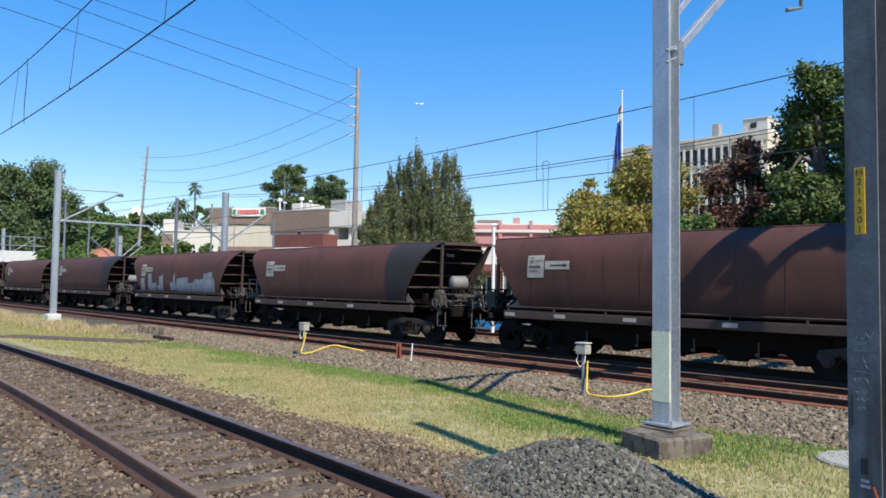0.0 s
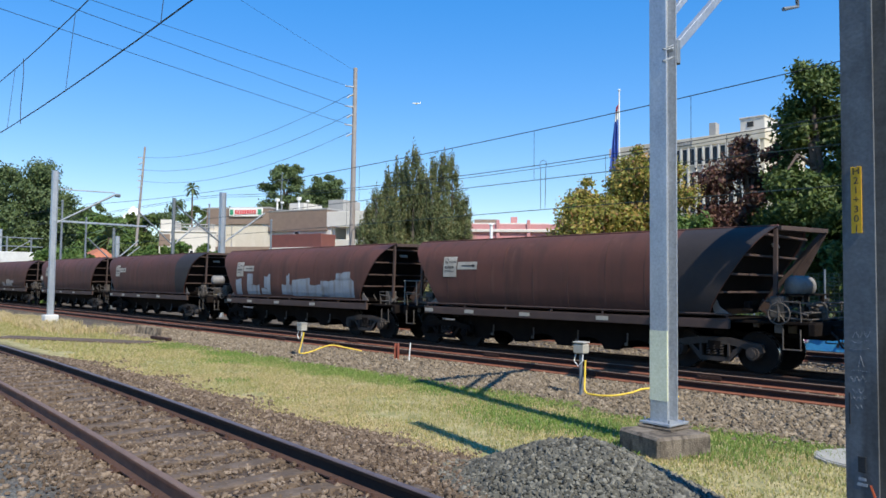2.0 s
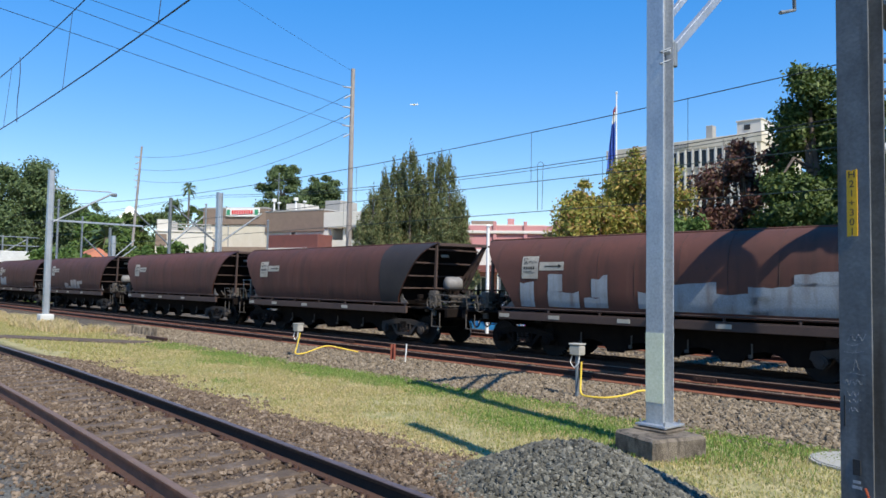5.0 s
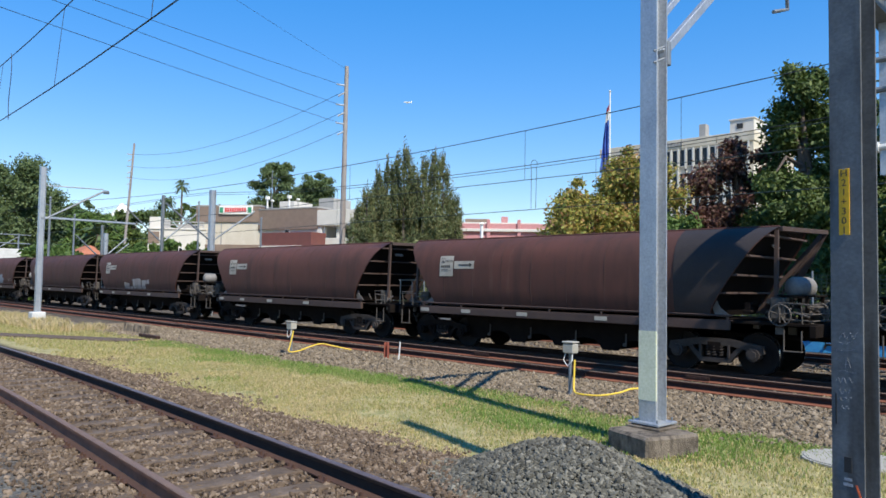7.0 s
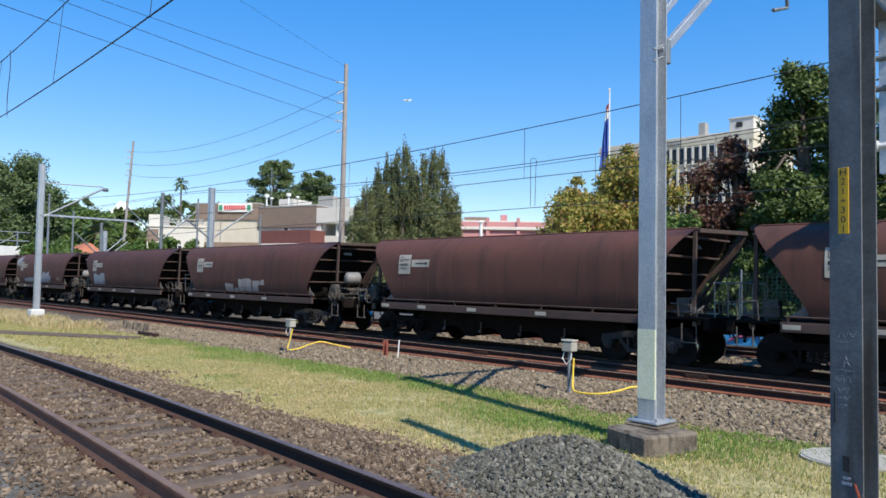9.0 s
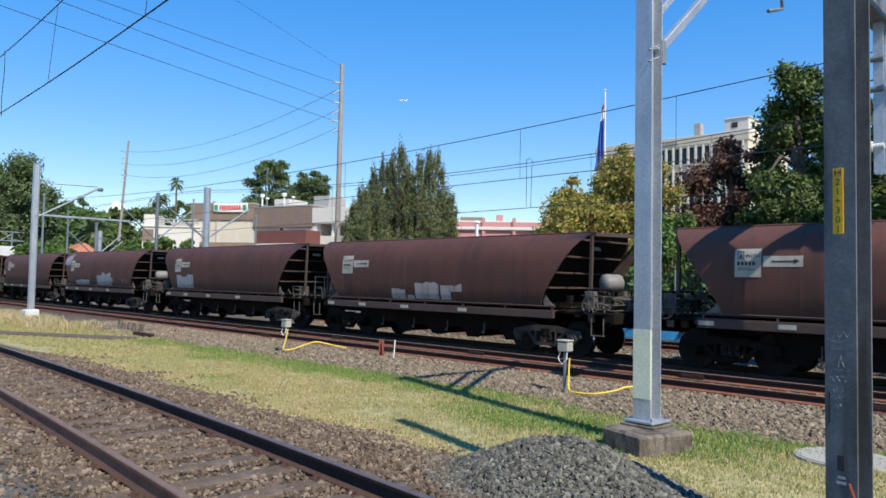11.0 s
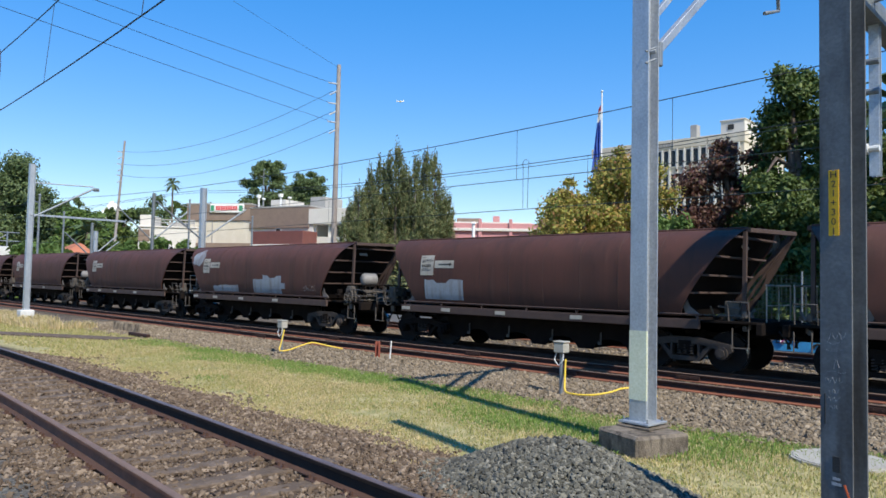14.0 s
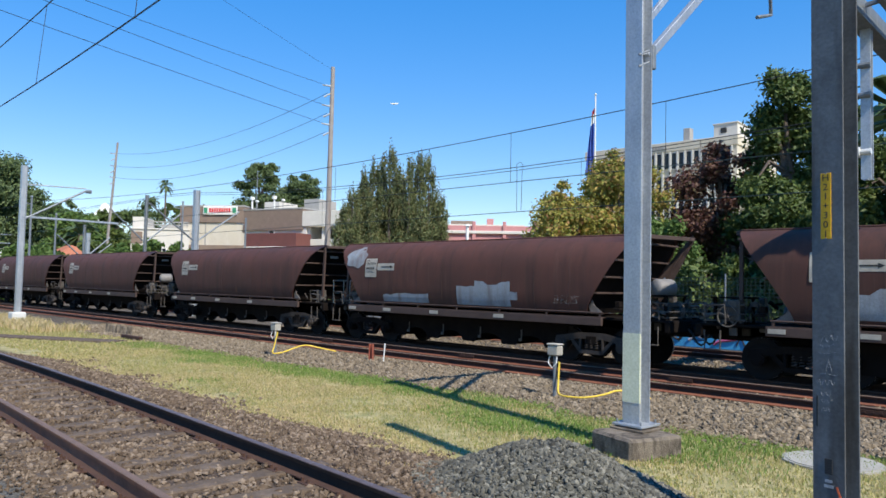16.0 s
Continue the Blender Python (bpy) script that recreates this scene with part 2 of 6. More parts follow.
SIGNRED = mat("sign_red", (0.62, 0.05, 0.06), (0.55, 0.05, 0.05), 0.5)
SIGNGREEN = mat("sign_green", (0.05, 0.30, 0.16), None, 0.5)
WALLBLUE = mat("blue_mural_paint", (0.04, 0.24, 0.55), (0.07, 0.42, 0.66), 0.7, 0, 0.8, 20, 0.05)
MURAL_WHITE = mat("mural_white", (0.62, 0.60, 0.62), None, 0.7)
MURAL_PINK = mat("mural_magenta", (0.45, 0.10, 0.22), None, 0.7)
FENCE = mat("fence_mesh_green", (0.035, 0.06, 0.055), (0.03, 0.05, 0.045), 0.7, 0.2)
ORANGE = mat("orange_spray_mark", (0.85, 0.16, 0.05), None, 0.7)
CHALK = mat("chalk_marks", (0.36, 0.37, 0.38), None, 0.9)
BARK = mat("bark", (0.16, 0.125, 0.10), (0.09, 0.07, 0.06), 0.95, 0, 4, 30, 0.6)
CLOUD = mat("cloud_white", (0.9, 0.9, 0.9), (0.85, 0.86, 0.88), 1.0, 0, 0.01, 0.05, 0)
STONE = island_mat("ballast_stone", [(0.058, 0.038, 0.025), (0.142, 0.1, 0.066), (0.096, 0.066, 0.043), (0.246, 0.186, 0.134), (0.082, 0.056, 0.037)])
STONE_FAR = island_mat("shoulder_stone", [(0.110, 0.083, 0.055), (0.200, 0.155, 0.105), (0.145, 0.112, 0.075), (0.28, 0.225, 0.160), (0.120, 0.092, 0.062)])
STONE_GREY = island_mat("new_blue_stone", [(0.041, 0.039, 0.032), (0.118, 0.112, 0.091), (0.08, 0.076, 0.062), (0.203, 0.191, 0.156), (0.06, 0.058, 0.048)])
GRASS = island_mat("grass_blades", [(0.2, 0.227, 0.061), (0.515, 0.422, 0.196), (0.328, 0.325, 0.11), (0.609, 0.486, 0.294), (0.398, 0.368, 0.136), (0.234, 0.27, 0.074)], 0.85, 0.2, 0.35)
GRASS_LUSH = island_mat("lush_grass_blades", [(0.125, 0.215, 0.045), (0.215, 0.315, 0.075), (0.16, 0.265, 0.055), (0.33, 0.35, 0.12)], 0.8, 0.2, 0.35)
GRASS_DRY = island_mat("dry_grass_blades", [(0.551, 0.434, 0.228), (0.665, 0.53, 0.336), (0.482, 0.392, 0.18), (0.379, 0.339, 0.133)], 0.85, 0.2, 0.35)


def ground_material():
    m = bpy.data.materials.new("ground_earth")
    m.use_nodes = True
    t = m.node_tree
    n, l = t.nodes, t.links
    b = n["Principled BSDF"]
    b.inputs["Roughness"].default_value = 0.95
    b.inputs["Specular IOR Level"].default_value = 0.2
    co = n.new("ShaderNodeNewGeometry")
    sep = n.new("ShaderNodeSeparateXYZ")
    l.new(co.outputs["Position"], sep.inputs[0])
    wob = n.new("ShaderNodeTexNoise")
    wob.inputs["Scale"].default_value, wob.inputs["Detail"].default_value = 0.9, 6
    l.new(co.outputs["Position"], wob.inputs["Vector"])
    yy = n.new("ShaderNodeMath")
    yy.operation = "MULTIPLY_ADD"
    yy.inputs[1].default_value = 1.6
    l.new(wob.outputs["Fac"], yy.inputs[0])
    l.new(sep.outputs["Y"], yy.inputs[2])

    def voro(scale, cols):
        v = n.new("ShaderNodeTexVoronoi")
        v.inputs["Scale"].default_value = scale
        l.new(co.outputs["Position"], v.inputs["Vector"])
        r = n.new("ShaderNodeValToRGB")
        r.color_ramp.elements[0].color, r.color_ramp.elements[1].color = (*cols[0], 1), (*cols[1], 1)
        sx = n.new("ShaderNodeSeparateXYZ")
        l.new(v.outputs["Color"], sx.inputs[0])
        l.new(sx.outputs["X"], r.inputs["Fac"])
        # stone colour falls off from cell centres: shade between stones put into colour
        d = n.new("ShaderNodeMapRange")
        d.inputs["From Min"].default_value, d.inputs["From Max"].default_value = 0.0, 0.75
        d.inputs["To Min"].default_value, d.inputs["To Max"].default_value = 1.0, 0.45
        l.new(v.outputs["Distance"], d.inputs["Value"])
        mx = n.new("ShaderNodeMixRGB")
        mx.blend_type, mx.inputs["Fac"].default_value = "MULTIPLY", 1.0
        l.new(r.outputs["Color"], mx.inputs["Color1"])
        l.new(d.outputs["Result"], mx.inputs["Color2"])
        return mx.outputs["Color"], v.outputs["Distance"]

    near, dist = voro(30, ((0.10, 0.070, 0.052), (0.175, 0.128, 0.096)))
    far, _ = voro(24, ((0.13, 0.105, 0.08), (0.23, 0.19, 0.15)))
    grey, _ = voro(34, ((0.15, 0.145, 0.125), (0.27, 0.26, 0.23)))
    gn = n.new("ShaderNodeTexNoise")
    gn.inputs["Scale"].default_value, gn.inputs["Detail"].default_value = 3.5, 8
    l.new(co.outputs["Position"], gn.inputs["Vector"])
    gr = n.new("ShaderNodeValToRGB")
    gr.color_ramp.elements[0].position, gr.color_ramp.elements[1].position = 0.35, 0.65
    gr.color_ramp.elements[0].color, gr.color_ramp.elements[1].color = (0.25, 0.24, 0.10, 1), (0.45, 0.38, 0.20, 1)
    l.new(gn.outputs["Fac"], gr.inputs["Fac"])

    def step(at, width, a, bcol):
        r = n.new("ShaderNodeMapRange")
        r.inputs["From Min"].default_value, r.inputs["From Max"].default_value = at + 0.8 - width, at + 0.8 + width
        l.new(yy.outputs[0], r.inputs["Value"])
        mx = n.new("ShaderNodeMixRGB")
        l.new(r.outputs["Result"], mx.inputs["Fac"])
        l.new(a, mx.inputs["Color1"])
        l.new(bcol, mx.inputs["Color2"])
        return mx.outputs["Color"]

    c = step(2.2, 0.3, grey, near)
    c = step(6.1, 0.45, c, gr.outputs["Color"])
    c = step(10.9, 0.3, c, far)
    # shade under the wagons put into the ground colour as a coal-black strip
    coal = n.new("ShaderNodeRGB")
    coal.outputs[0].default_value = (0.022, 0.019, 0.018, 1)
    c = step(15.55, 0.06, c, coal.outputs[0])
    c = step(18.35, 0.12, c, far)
    c = step(30.0, 2.0, c, gr.outputs["Color"])
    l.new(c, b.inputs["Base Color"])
    bp = n.new("ShaderNodeBump")
    bp.inputs["Strength"].default_value, bp.inputs["Distance"].default_value = 0.8, 0.03
    bp.invert = True
    l.new(dist, bp.inputs["Height"])
    l.new(bp.outputs["Normal"], b.inputs["Normal"])
    return m


GROUND = ground_material()


# ---- mesh building ----
class Mesh:
    """Collects vertices and faces; each face has a material slot."""

    def __init__(self):
        self.v, self.f, self.m = [], [], []

    def add(self, verts, faces, slot=0):
        o = len(self.v)
        self.v += [tuple(p) for p in verts]
        self.f += [tuple(i + o for i in f) for f in faces]
        self.m += [slot] * len(faces)
        return self

    def box(self, c, s, bevel=0.0, rot=None, slot=0):
        """Box at centre c with full sizes s, edges chamfered by bevel."""
        hx, hy, hz = s[0] / 2, s[1] / 2, s[2] / 2
        b = min(bevel, hx * 0.9, hy * 0.9, hz * 0.9)
        c = Vector(c)
        if b <= 0:
            vs = [Vector((x * hx, y * hy, z * hz)) for x in (-1, 1) for y in (-1, 1) for z in (-1, 1)]
            fs = [(0, 1, 3, 2), (4, 6, 7, 5), (0, 4, 5, 1), (2, 3, 7, 6), (0, 2, 6, 4), (1, 5, 7, 3)]
        else:
            vs, ix = [], {}
            for sx in (-1, 1):
                for sy in (-1, 1):
                    for sz in (-1, 1):
                        for a in range(3):
                            p = [sx * (hx - b), sy * (hy - b), sz * (hz - b)]
                            p[a] += (sx, sy, sz)[a] * b
                            ix[(sx, sy, sz, a)] = len(vs)
                            vs.append(Vector(p))
            fs = []
            for a in range(3):
                o = [i for i in range(3) if i != a]
                for s1 in (-1, 1):
                    q = []
                    for u, w in ((-1, -1), (1, -1), (1, 1), (-1, 1)):
                        k = [0, 0, 0]
                        k[a], k[o[0]], k[o[1]] = s1, u, w
                        q.append(ix[(*k, a)])
                    fs.append(tuple(q))
                    for s2 in (-1, 1):
                        if o[0] > a or True:
                            k = [0, 0, 0]
                            e = o[0]
                            g = o[1]
                            if a < e:
                                k[a], k[e] = s1, s2
                                lo, hi = list(k), list(k)
                                lo[g], hi[g] = -1, 1
                                fs.append((ix[(*lo, a)], ix[(*hi, a)], ix[(*hi, e)], ix[(*lo, e)]))
                            e, g = o[1], o[0]
                            if a < e:
                                k = [0, 0, 0]
                                k[a], k[e] = s1, s2
                                lo, hi = list(k), list(k)
                                lo[g], hi[g] = -1, 1
                                fs.append((ix[(*lo, a)], ix[(*hi, a)], ix[(*hi, e)], ix[(*lo, e)]))
            for sx in (-1, 1):
                for sy in (-1, 1):
                    for sz in (-1, 1):
                        fs.append(tuple(ix[(sx, sy, sz, a)] for a in range(3)))
            cen = Vector((0, 0, 0))
            fixed = []
            for f in fs:
                p = [vs[i] for i in f]
                nrm = (p[1] - p[0]).cross(p[2] - p[0])
                mid = sum(p, Vector()) / len(p)
                fixed.append(f if nrm.dot(mid - cen) >= 0 else tuple(reversed(f)))
            fs = fixed
        if rot is not None:
            vs = [rot @ p for p in vs]
        return self.add([p + c for p in vs], fs, slot)

    def tube(self, pts, r, n=8, slot=0, cap=True):
        """A round bar along pts; r is one radius or one for each point."""
        pts = [Vector(p) for p in pts]
        rs = r if isinstance(r, (list, tuple)) else [r] * len(pts)
        vs = []
        prev = None
        for i, p in enumerate(pts):
            d = (pts[min(i + 1, len(pts) - 1)] - pts[max(i - 1, 0)]).normalized()
            if prev is None:
                a = d.orthogonal().normalized()
            else:
                a = (prev - d * prev.dot(d)).normalized()
            prev = a
            b = d.cross(a)
            vs += [p + (a * math.cos(2 * math.pi * k / n) + b * math.sin(2 * math.pi * k / n)) * rs[i] for k in range(n)]
        fs = []
        for i in range(len(pts) - 1):
            for k in range(n):
                fs.append((i * n + k, i * n + (k + 1) % n, (i + 1) * n + (k + 1) % n, (i + 1) * n + k))
        if cap:
            fs.append(tuple(reversed(range(n))))
            fs.append(tuple((len(pts) - 1) * n + k for k in range(n)))
        return self.add(vs, fs, slot)

    def beam(self, p, q, w, h, up=(0, 0, 1), bevel=0.006, slot=0):
        """Straight rectangular bar from p to q, w across and h along up."""
        p, q = Vector(p), Vector(q)
        d = (q - p)
        x = d.normalized()
        y = Vector(up).cross(x).normalized()
        z = x.cross(y)
        rot = Matrix((x, y, z)).transposed()
        return self.box((p + q) / 2, (d.length, w, h), bevel, rot, slot)

    def extrude(self, prof, path, slot_of=None):
        """Closed profile (across, up) swept along path in the ground plane."""
        path = [Vector(p) for p in path]
        n = len(prof)
        vs = []
        for i, p in enumerate(path):
            d = (path[min(i + 1, len(path) - 1)] - path[max(i - 1, 0)])
            d.z = 0
            d.normalize()
            s = Vector((-d.y, d.x, 0))
            vs += [p + s * a + Vector((0, 0, u)) for a, u in prof]
        o = len(self.v)
        self.v += [tuple(p) for p in vs]
        for i in range(len(path) - 1):
            for k in range(n):
                self.f.append((o + i * n + k, o + (i + 1) * n + k, o + (i + 1) * n + (k + 1) % n, o + i * n + (k + 1) % n))
                self.m.append(slot_of[k] if slot_of else 0)
        for end, rev in ((0, True), (len(path) - 1, False)):
            f = [o + end * n + k for k in range(n)]
            self.f.append(tuple(reversed(f)) if rev else tuple(f))
            self.m.append(0)
        return self

    def plate(self, outline, thick, frame_m, slot=0):
        """A flat plate of an outline (u, v), thick along w, placed by a matrix."""
        n = len(outline)
        vs = [frame_m @ Vector((u, v, s * thick / 2)) for s in (-1, 1) for u, v in outline]
        fs = [tuple(reversed(range(n))), tuple(range(n, 2 * n))]
        fs += [(k, (k + 1) % n, n + (k + 1) % n, n + k) for k in range(n)]
        return self.add(vs, fs, slot)

    def data(self, name, mats, smooth=True):
        me = bpy.data.meshes.new(name)
        me.from_pydata(self.v, [], self.f)
        for mm in (mats if isinstance(mats, (list, tuple)) else [mats]):
            me.materials.append(mm)
        me.polygons.foreach_set("material_index", self.m)
        if smooth:
            me.polygons.foreach_set("use_smooth", [True] * len(self.f))
            me.set_sharp_from_angle(angle=radians(35))
        me.update()
        return me


def part(name, mesh, mats, parent, label=""):
    ob = new(name, mesh.data(name, mats) if isinstance(mesh, Mesh) else mesh)
    ob.parent = parent
    if label:
        ob["label"] = label
    return ob


def thing(name, label, category, at=(0, 0, 0), rz=0, group="", kind=""):
    ob = new(name)
    ob.empty_display_size = 0.2
    ob.matrix_basis = pose(*at, 0, 0, rz)
    return tagged(ob, label, category, group, kind)


def solo(name, mesh, mats, label, category, group="", kind="", at=(0, 0, 0), rz=0):
    ob = new(name, mesh.data(name, mats) if isinstance(mesh, Mesh) else mesh)
    ob.matrix_basis = pose(*at, 0, 0, rz)
    return tagged(ob, label, category, group, kind)


def az(angle, dist, z=0.0):
    a = radians(angle)
    return Vector((-math.cos(a) * dist, math.sin(a) * dist, z))


def tan_el(el, dist):
    return 1.92 + dist * math.tan(radians(el))


# ---- ground ----
def ground_z(x, y):
    """Level of the earth: a little higher by the near track."""
    z = -0.22
    if y < 7.0:
        k = min(max((7.0 - y) / 1.6, 0), 1)
        z += 0.225 * k * k * (3 - 2 * k)
    return z


def make_ground():
    ys = [-600, -60, -10, 0, 2, 4, 5.4, 5.8, 6.2, 6.6, 7.0, 9, 11.5, 14, 20, 30, 60, 200, 900, 3000]
    xs = [-3000, -900, -200, -60, -30, -15, -8, -4, 0, 10, 60, 300, 900]
    g = Mesh()
    vs = [(x, y, ground_z(x, y)) for y in ys for x in xs]
    n = len(xs)
    g.add(vs, [(j * n + i, j * n + i + 1, (j + 1) * n + i + 1, (j + 1) * n + i) for j in range(len(ys) - 1) for i in range(n - 1)])
    return solo("ground", g, GROUND, "earth with stone ballast and mown dry grass", "ground", kind="structure")


make_ground()

RAIL_PROFILE = [(-0.07, -0.172), (0.07, -0.172), (0.07, -0.158), (0.016, -0.138), (0.010, -0.125), (0.010, -0.050),
                (0.034, -0.036), (0.036, -0.008), (0.028, 0.0), (-0.028, 0.0), (-0.036, -0.008), (-0.034, -0.036),
                (-0.010, -0.050), (-0.010, -0.125), (-0.016, -0.138), (-0.07, -0.158)]
RAIL_SLOTS = [2, 2, 2, 0, 0, 0, 0, 1, 1, 1, 0, 0, 0, 2, 2, 2]


def near_y(s):
    """The near track's far rail, s metres to the left of the camera: a gentle curve."""
    if s < 0:
        return 3.74 + 0.105 * s
    if s < 27.6:
        return 3.74 + 0.105 * s - 0.0019 * s * s
    return 5.191


NEAR_Z = 0.20
NEAR_S = [-40, -10, 0, 2, 4, 6, 8, 10, 12, 15, 18, 22, 26, 30, 60, 150, 400]


def make_track(name, label, rails, mats, sleepers, group):
    tr = thing(name, label, "railway track", group=group, kind="structure")
    for k, path in enumerate(rails):
        part("rail", Mesh().extrude(RAIL_PROFILE, path, RAIL_SLOTS), mats[k] if isinstance(mats[0], list) else mats, tr, "rusty steel rail with a worn head")
    for me, poses in sleepers:
        for p in poses:
            o = part("sleeper", me, None, tr)
            o.matrix_basis = p
    return tr


def sleeper_mesh():
    s = Mesh()
    s.box((0, 0, 0), (0.24, 2.45, 0.12), 0.012)
    return s.data("sleeper", SLEEPER)


def clip_mesh():
    c = Mesh()
    c.box((0, 0, 0.0), (0.16, 0.09, 0.016), 0.004)
    c.tube([(-0.05, 0.0, 0.0), (-0.05, 0.0, 0.045)], 0.016, 6)
    c.tube([(0.05, 0.0, 0.0), (0.05, 0.0, 0.045)], 0.016, 6)
    return c.data("rail_clip", RAIL_SIDE)


sleeper_me, clip_me = sleeper_mesh(), clip_mesh()
near_sleepers, near_clips = [], []
for k in range(-14, 60):
    s = 0.6 * k + 0.25
    y = near_y(s) - 0.75
    ang = math.degrees(math.atan2(near_y(s + 0.3) - near_y(s - 0.3), -0.6))
    tw = float(RNG.uniform(-1.2, 1.2))
    near_sleepers.append(pose(-s, y, NEAR_Z - 0.172 - 0.055 + float(RNG.uniform(-0.008, 0.008)), 0, 0, ang - 180 + tw))
    if 0 <= k < 28:
        for off in (-1.505 - 0.115, -1.505 + 0.115, -0.115, 0.115):
            near_clips.append(pose(-s, near_y(s) + off, NEAR_Z - 0.163, 0, 0, ang - 180))
near_track = make_track("near_track", "curving single railway track with rusty rails on old sleepers",
                        [[(-s, near_y(s), NEAR_Z) for s in NEAR_S], [(-s, near_y(s) - 1.505, NEAR_Z) for s in NEAR_S]],
                        [[RAIL_OILY, RAIL_TOP, RAIL_SIDE], [RAIL_NEAR, RAIL_TOP_DULL, RAIL_SIDE]], [(sleeper_me, near_sleepers)], "railway tracks")
for p in near_clips:
    o = part("rail_clip", clip_me, None, near_track)
    o.matrix_basis = p

FAR_X = [(-400, 0), (-60, 0), (-20, 0), (0, 0), (150, 0)]


def straight(y, z):
    return [(x, y, z) for x, _ in FAR_X]


FISH = Mesh().box((0, 0, 0), (0.55, 0.03, 0.085), 0.006)
for q in range(4):
    FISH.tube([(-0.2 + 0.133 * q, -0.035, 0), (-0.2 + 0.133 * q, -0.01, 0)], 0.018, 6)
FISH_ME = FISH.data("fishplate", RAIL_RED)
for ya in (14.05, 15.55):
    sr = thing("rusty_rail", "long red-rusted rail standing on the ballast", "rail", group="rusty rails")
    part("rail", Mesh().extrude(RAIL_PROFILE, straight(ya, 0.0), RAIL_SLOTS), [RAIL_RED, RAIL_TOP_DULL, RAIL_FOOT], sr)
    for q in range(6):
        o = part("fishplate", FISH_ME, None, sr)
        o.matrix_basis = pose(-3.1 - 6.4 * q + 2.2 * (ya > 15), ya - 0.03, -0.088)
far_sleepers = [pose(-0.62 * k + 8, 17.15, -0.235, 0, 0, 0) for k in range(70)]
make_track("train_track", "straight railway track in shade under the coal wagons",
           [straight(16.4, 0.0), straight(17.9, 0.0)], [RAIL_SIDE, RAIL_SIDE, RAIL_SIDE], [(sleeper_me, far_sleepers)], "railway tracks")
third_sleepers = [pose(-0.62 * k + 8, 22.6, -0.235, 0, 0, 0) for k in range(60)]
make_track("third_track", "straight empty railway track beyond the coal train",
           [straight(21.85, 0.0), straight(23.35, 0.0)], [RAIL_RED, RAIL_TOP_DULL, RAIL_FOOT], [(sleeper_me, third_sleepers)], "railway tracks")


# ---- coal wagons ----
HULL_HALF = [(1.34, 1.27), (1.42, 1.50), (1.455, 1.80), (1.462, 2.15), (1.455, 2.45), (1.42, 2.68), (1.34, 2.88), (1.20, 3.05), (1.02, 3.18), (0.82, 3.27)]
TOP_X, PLAT_X, PLAT_Y = 5.70, 6.55, 6.15


def end_x(z):
    """How far the hopper reaches along the wagon at a height: the ends slope in."""
    k = min(max((z - 1.30) / (3.27 - 1.30), 0), 1)
    return 4.36 + (TOP_X - 4.36) * k ** 1.15


def hull_mesh(side):
    h = Mesh()
    cols = 13
    for sgn in (side,):
        vs = []
        for y, z in HULL_HALF:
            e = end_x(z)
            for i in range(cols):
                u = -1 + 2 * i / (cols - 1)
                vs.append((u * e, sgn * (y + 0.006 * math.sin(9 * u + 3 * z)), z))
        fs = []
        for j in range(len(HULL_HALF) - 1):
            for i in range(cols - 1):
                q = (j * cols + i, j * cols + i + 1, (j + 1) * cols + i + 1, (j + 1) * cols + i)
                fs.append(q if sgn < 0 else tuple(reversed(q)))
        o = len(h.v)
        h.add(vs, fs)
        # inner skin makes the plate thick
        vin = [(x * 0.997, y - sgn * 0.05, z) for x, y, z in vs]
        o2 = len(h.v)
        h.add(vin, [tuple(reversed(f)) for f in fs])
        rim = []
        last = (len(HULL_HALF) - 1) * cols
        for i in range(cols - 1):
            a, b = o + last + i, o + last + i + 1
            rim.append((a, b, b - o + o2, a - o + o2))
            a, b = o + i, o + i + 1
            rim.append((b, a, a - o + o2, b - o + o2))
        for j in range(len(HULL_HALF) - 1):
            for e in (0, cols - 1):
                a, b = o + j * cols + e, o + (j + 1) * cols + e
                rim.append((a, b, b - o + o2, a - o + o2))
        h.f += rim
        h.m += [0] * len(rim)
        # rolled rim along the top edge
        h.tube([(-TOP_X, sgn * 0.82, 3.27), (TOP_X, sgn * 0.82, 3.27)], 0.03, 6)
    return h


def seam_mesh(side, x):
    """A raised weld round the plating at one place along the wagon."""
    pts = [(x, side * (y + 0.001), z) for y, z in HULL_HALF if end_x(z) > abs(x) + 0.02]
    return Mesh().tube(pts, 0.006, 5, cap=False)


def end_sheet_mesh(s):
    """Sloping end plate with horizontal stiffeners, at the end of sign s."""
    e = Mesh()
    vs = []
    for y, z in HULL_HALF:
        x = s * (end_x(z) - 0.03)
        vs += [(x, -y + 0.03, z), (x, y - 0.03, z)]
    n = len(HULL_HALF)
    e.add(vs, [(2 * j, 2 * j + 1, 2 * j + 3, 2 * j + 2) for j in range(n - 1)])
    e.add([(x - s * 0.04, y, z) for x, y, z in vs], [(2 * j + 1, 2 * j, 2 * j + 2, 2 * j + 3) for j in range(n - 1)])
    return e


def stiffener_mesh(s, z):
    r = Mesh()
    hw = np.interp(z, [p[1] for p in HULL_HALF], [p[0] for p in HULL_HALF]) - 0.02
    x = s * (end_x(z) + 0.03)
    r.box((x, 0, z), (0.11, 2 * hw, 0.05), 0.008)
    return r


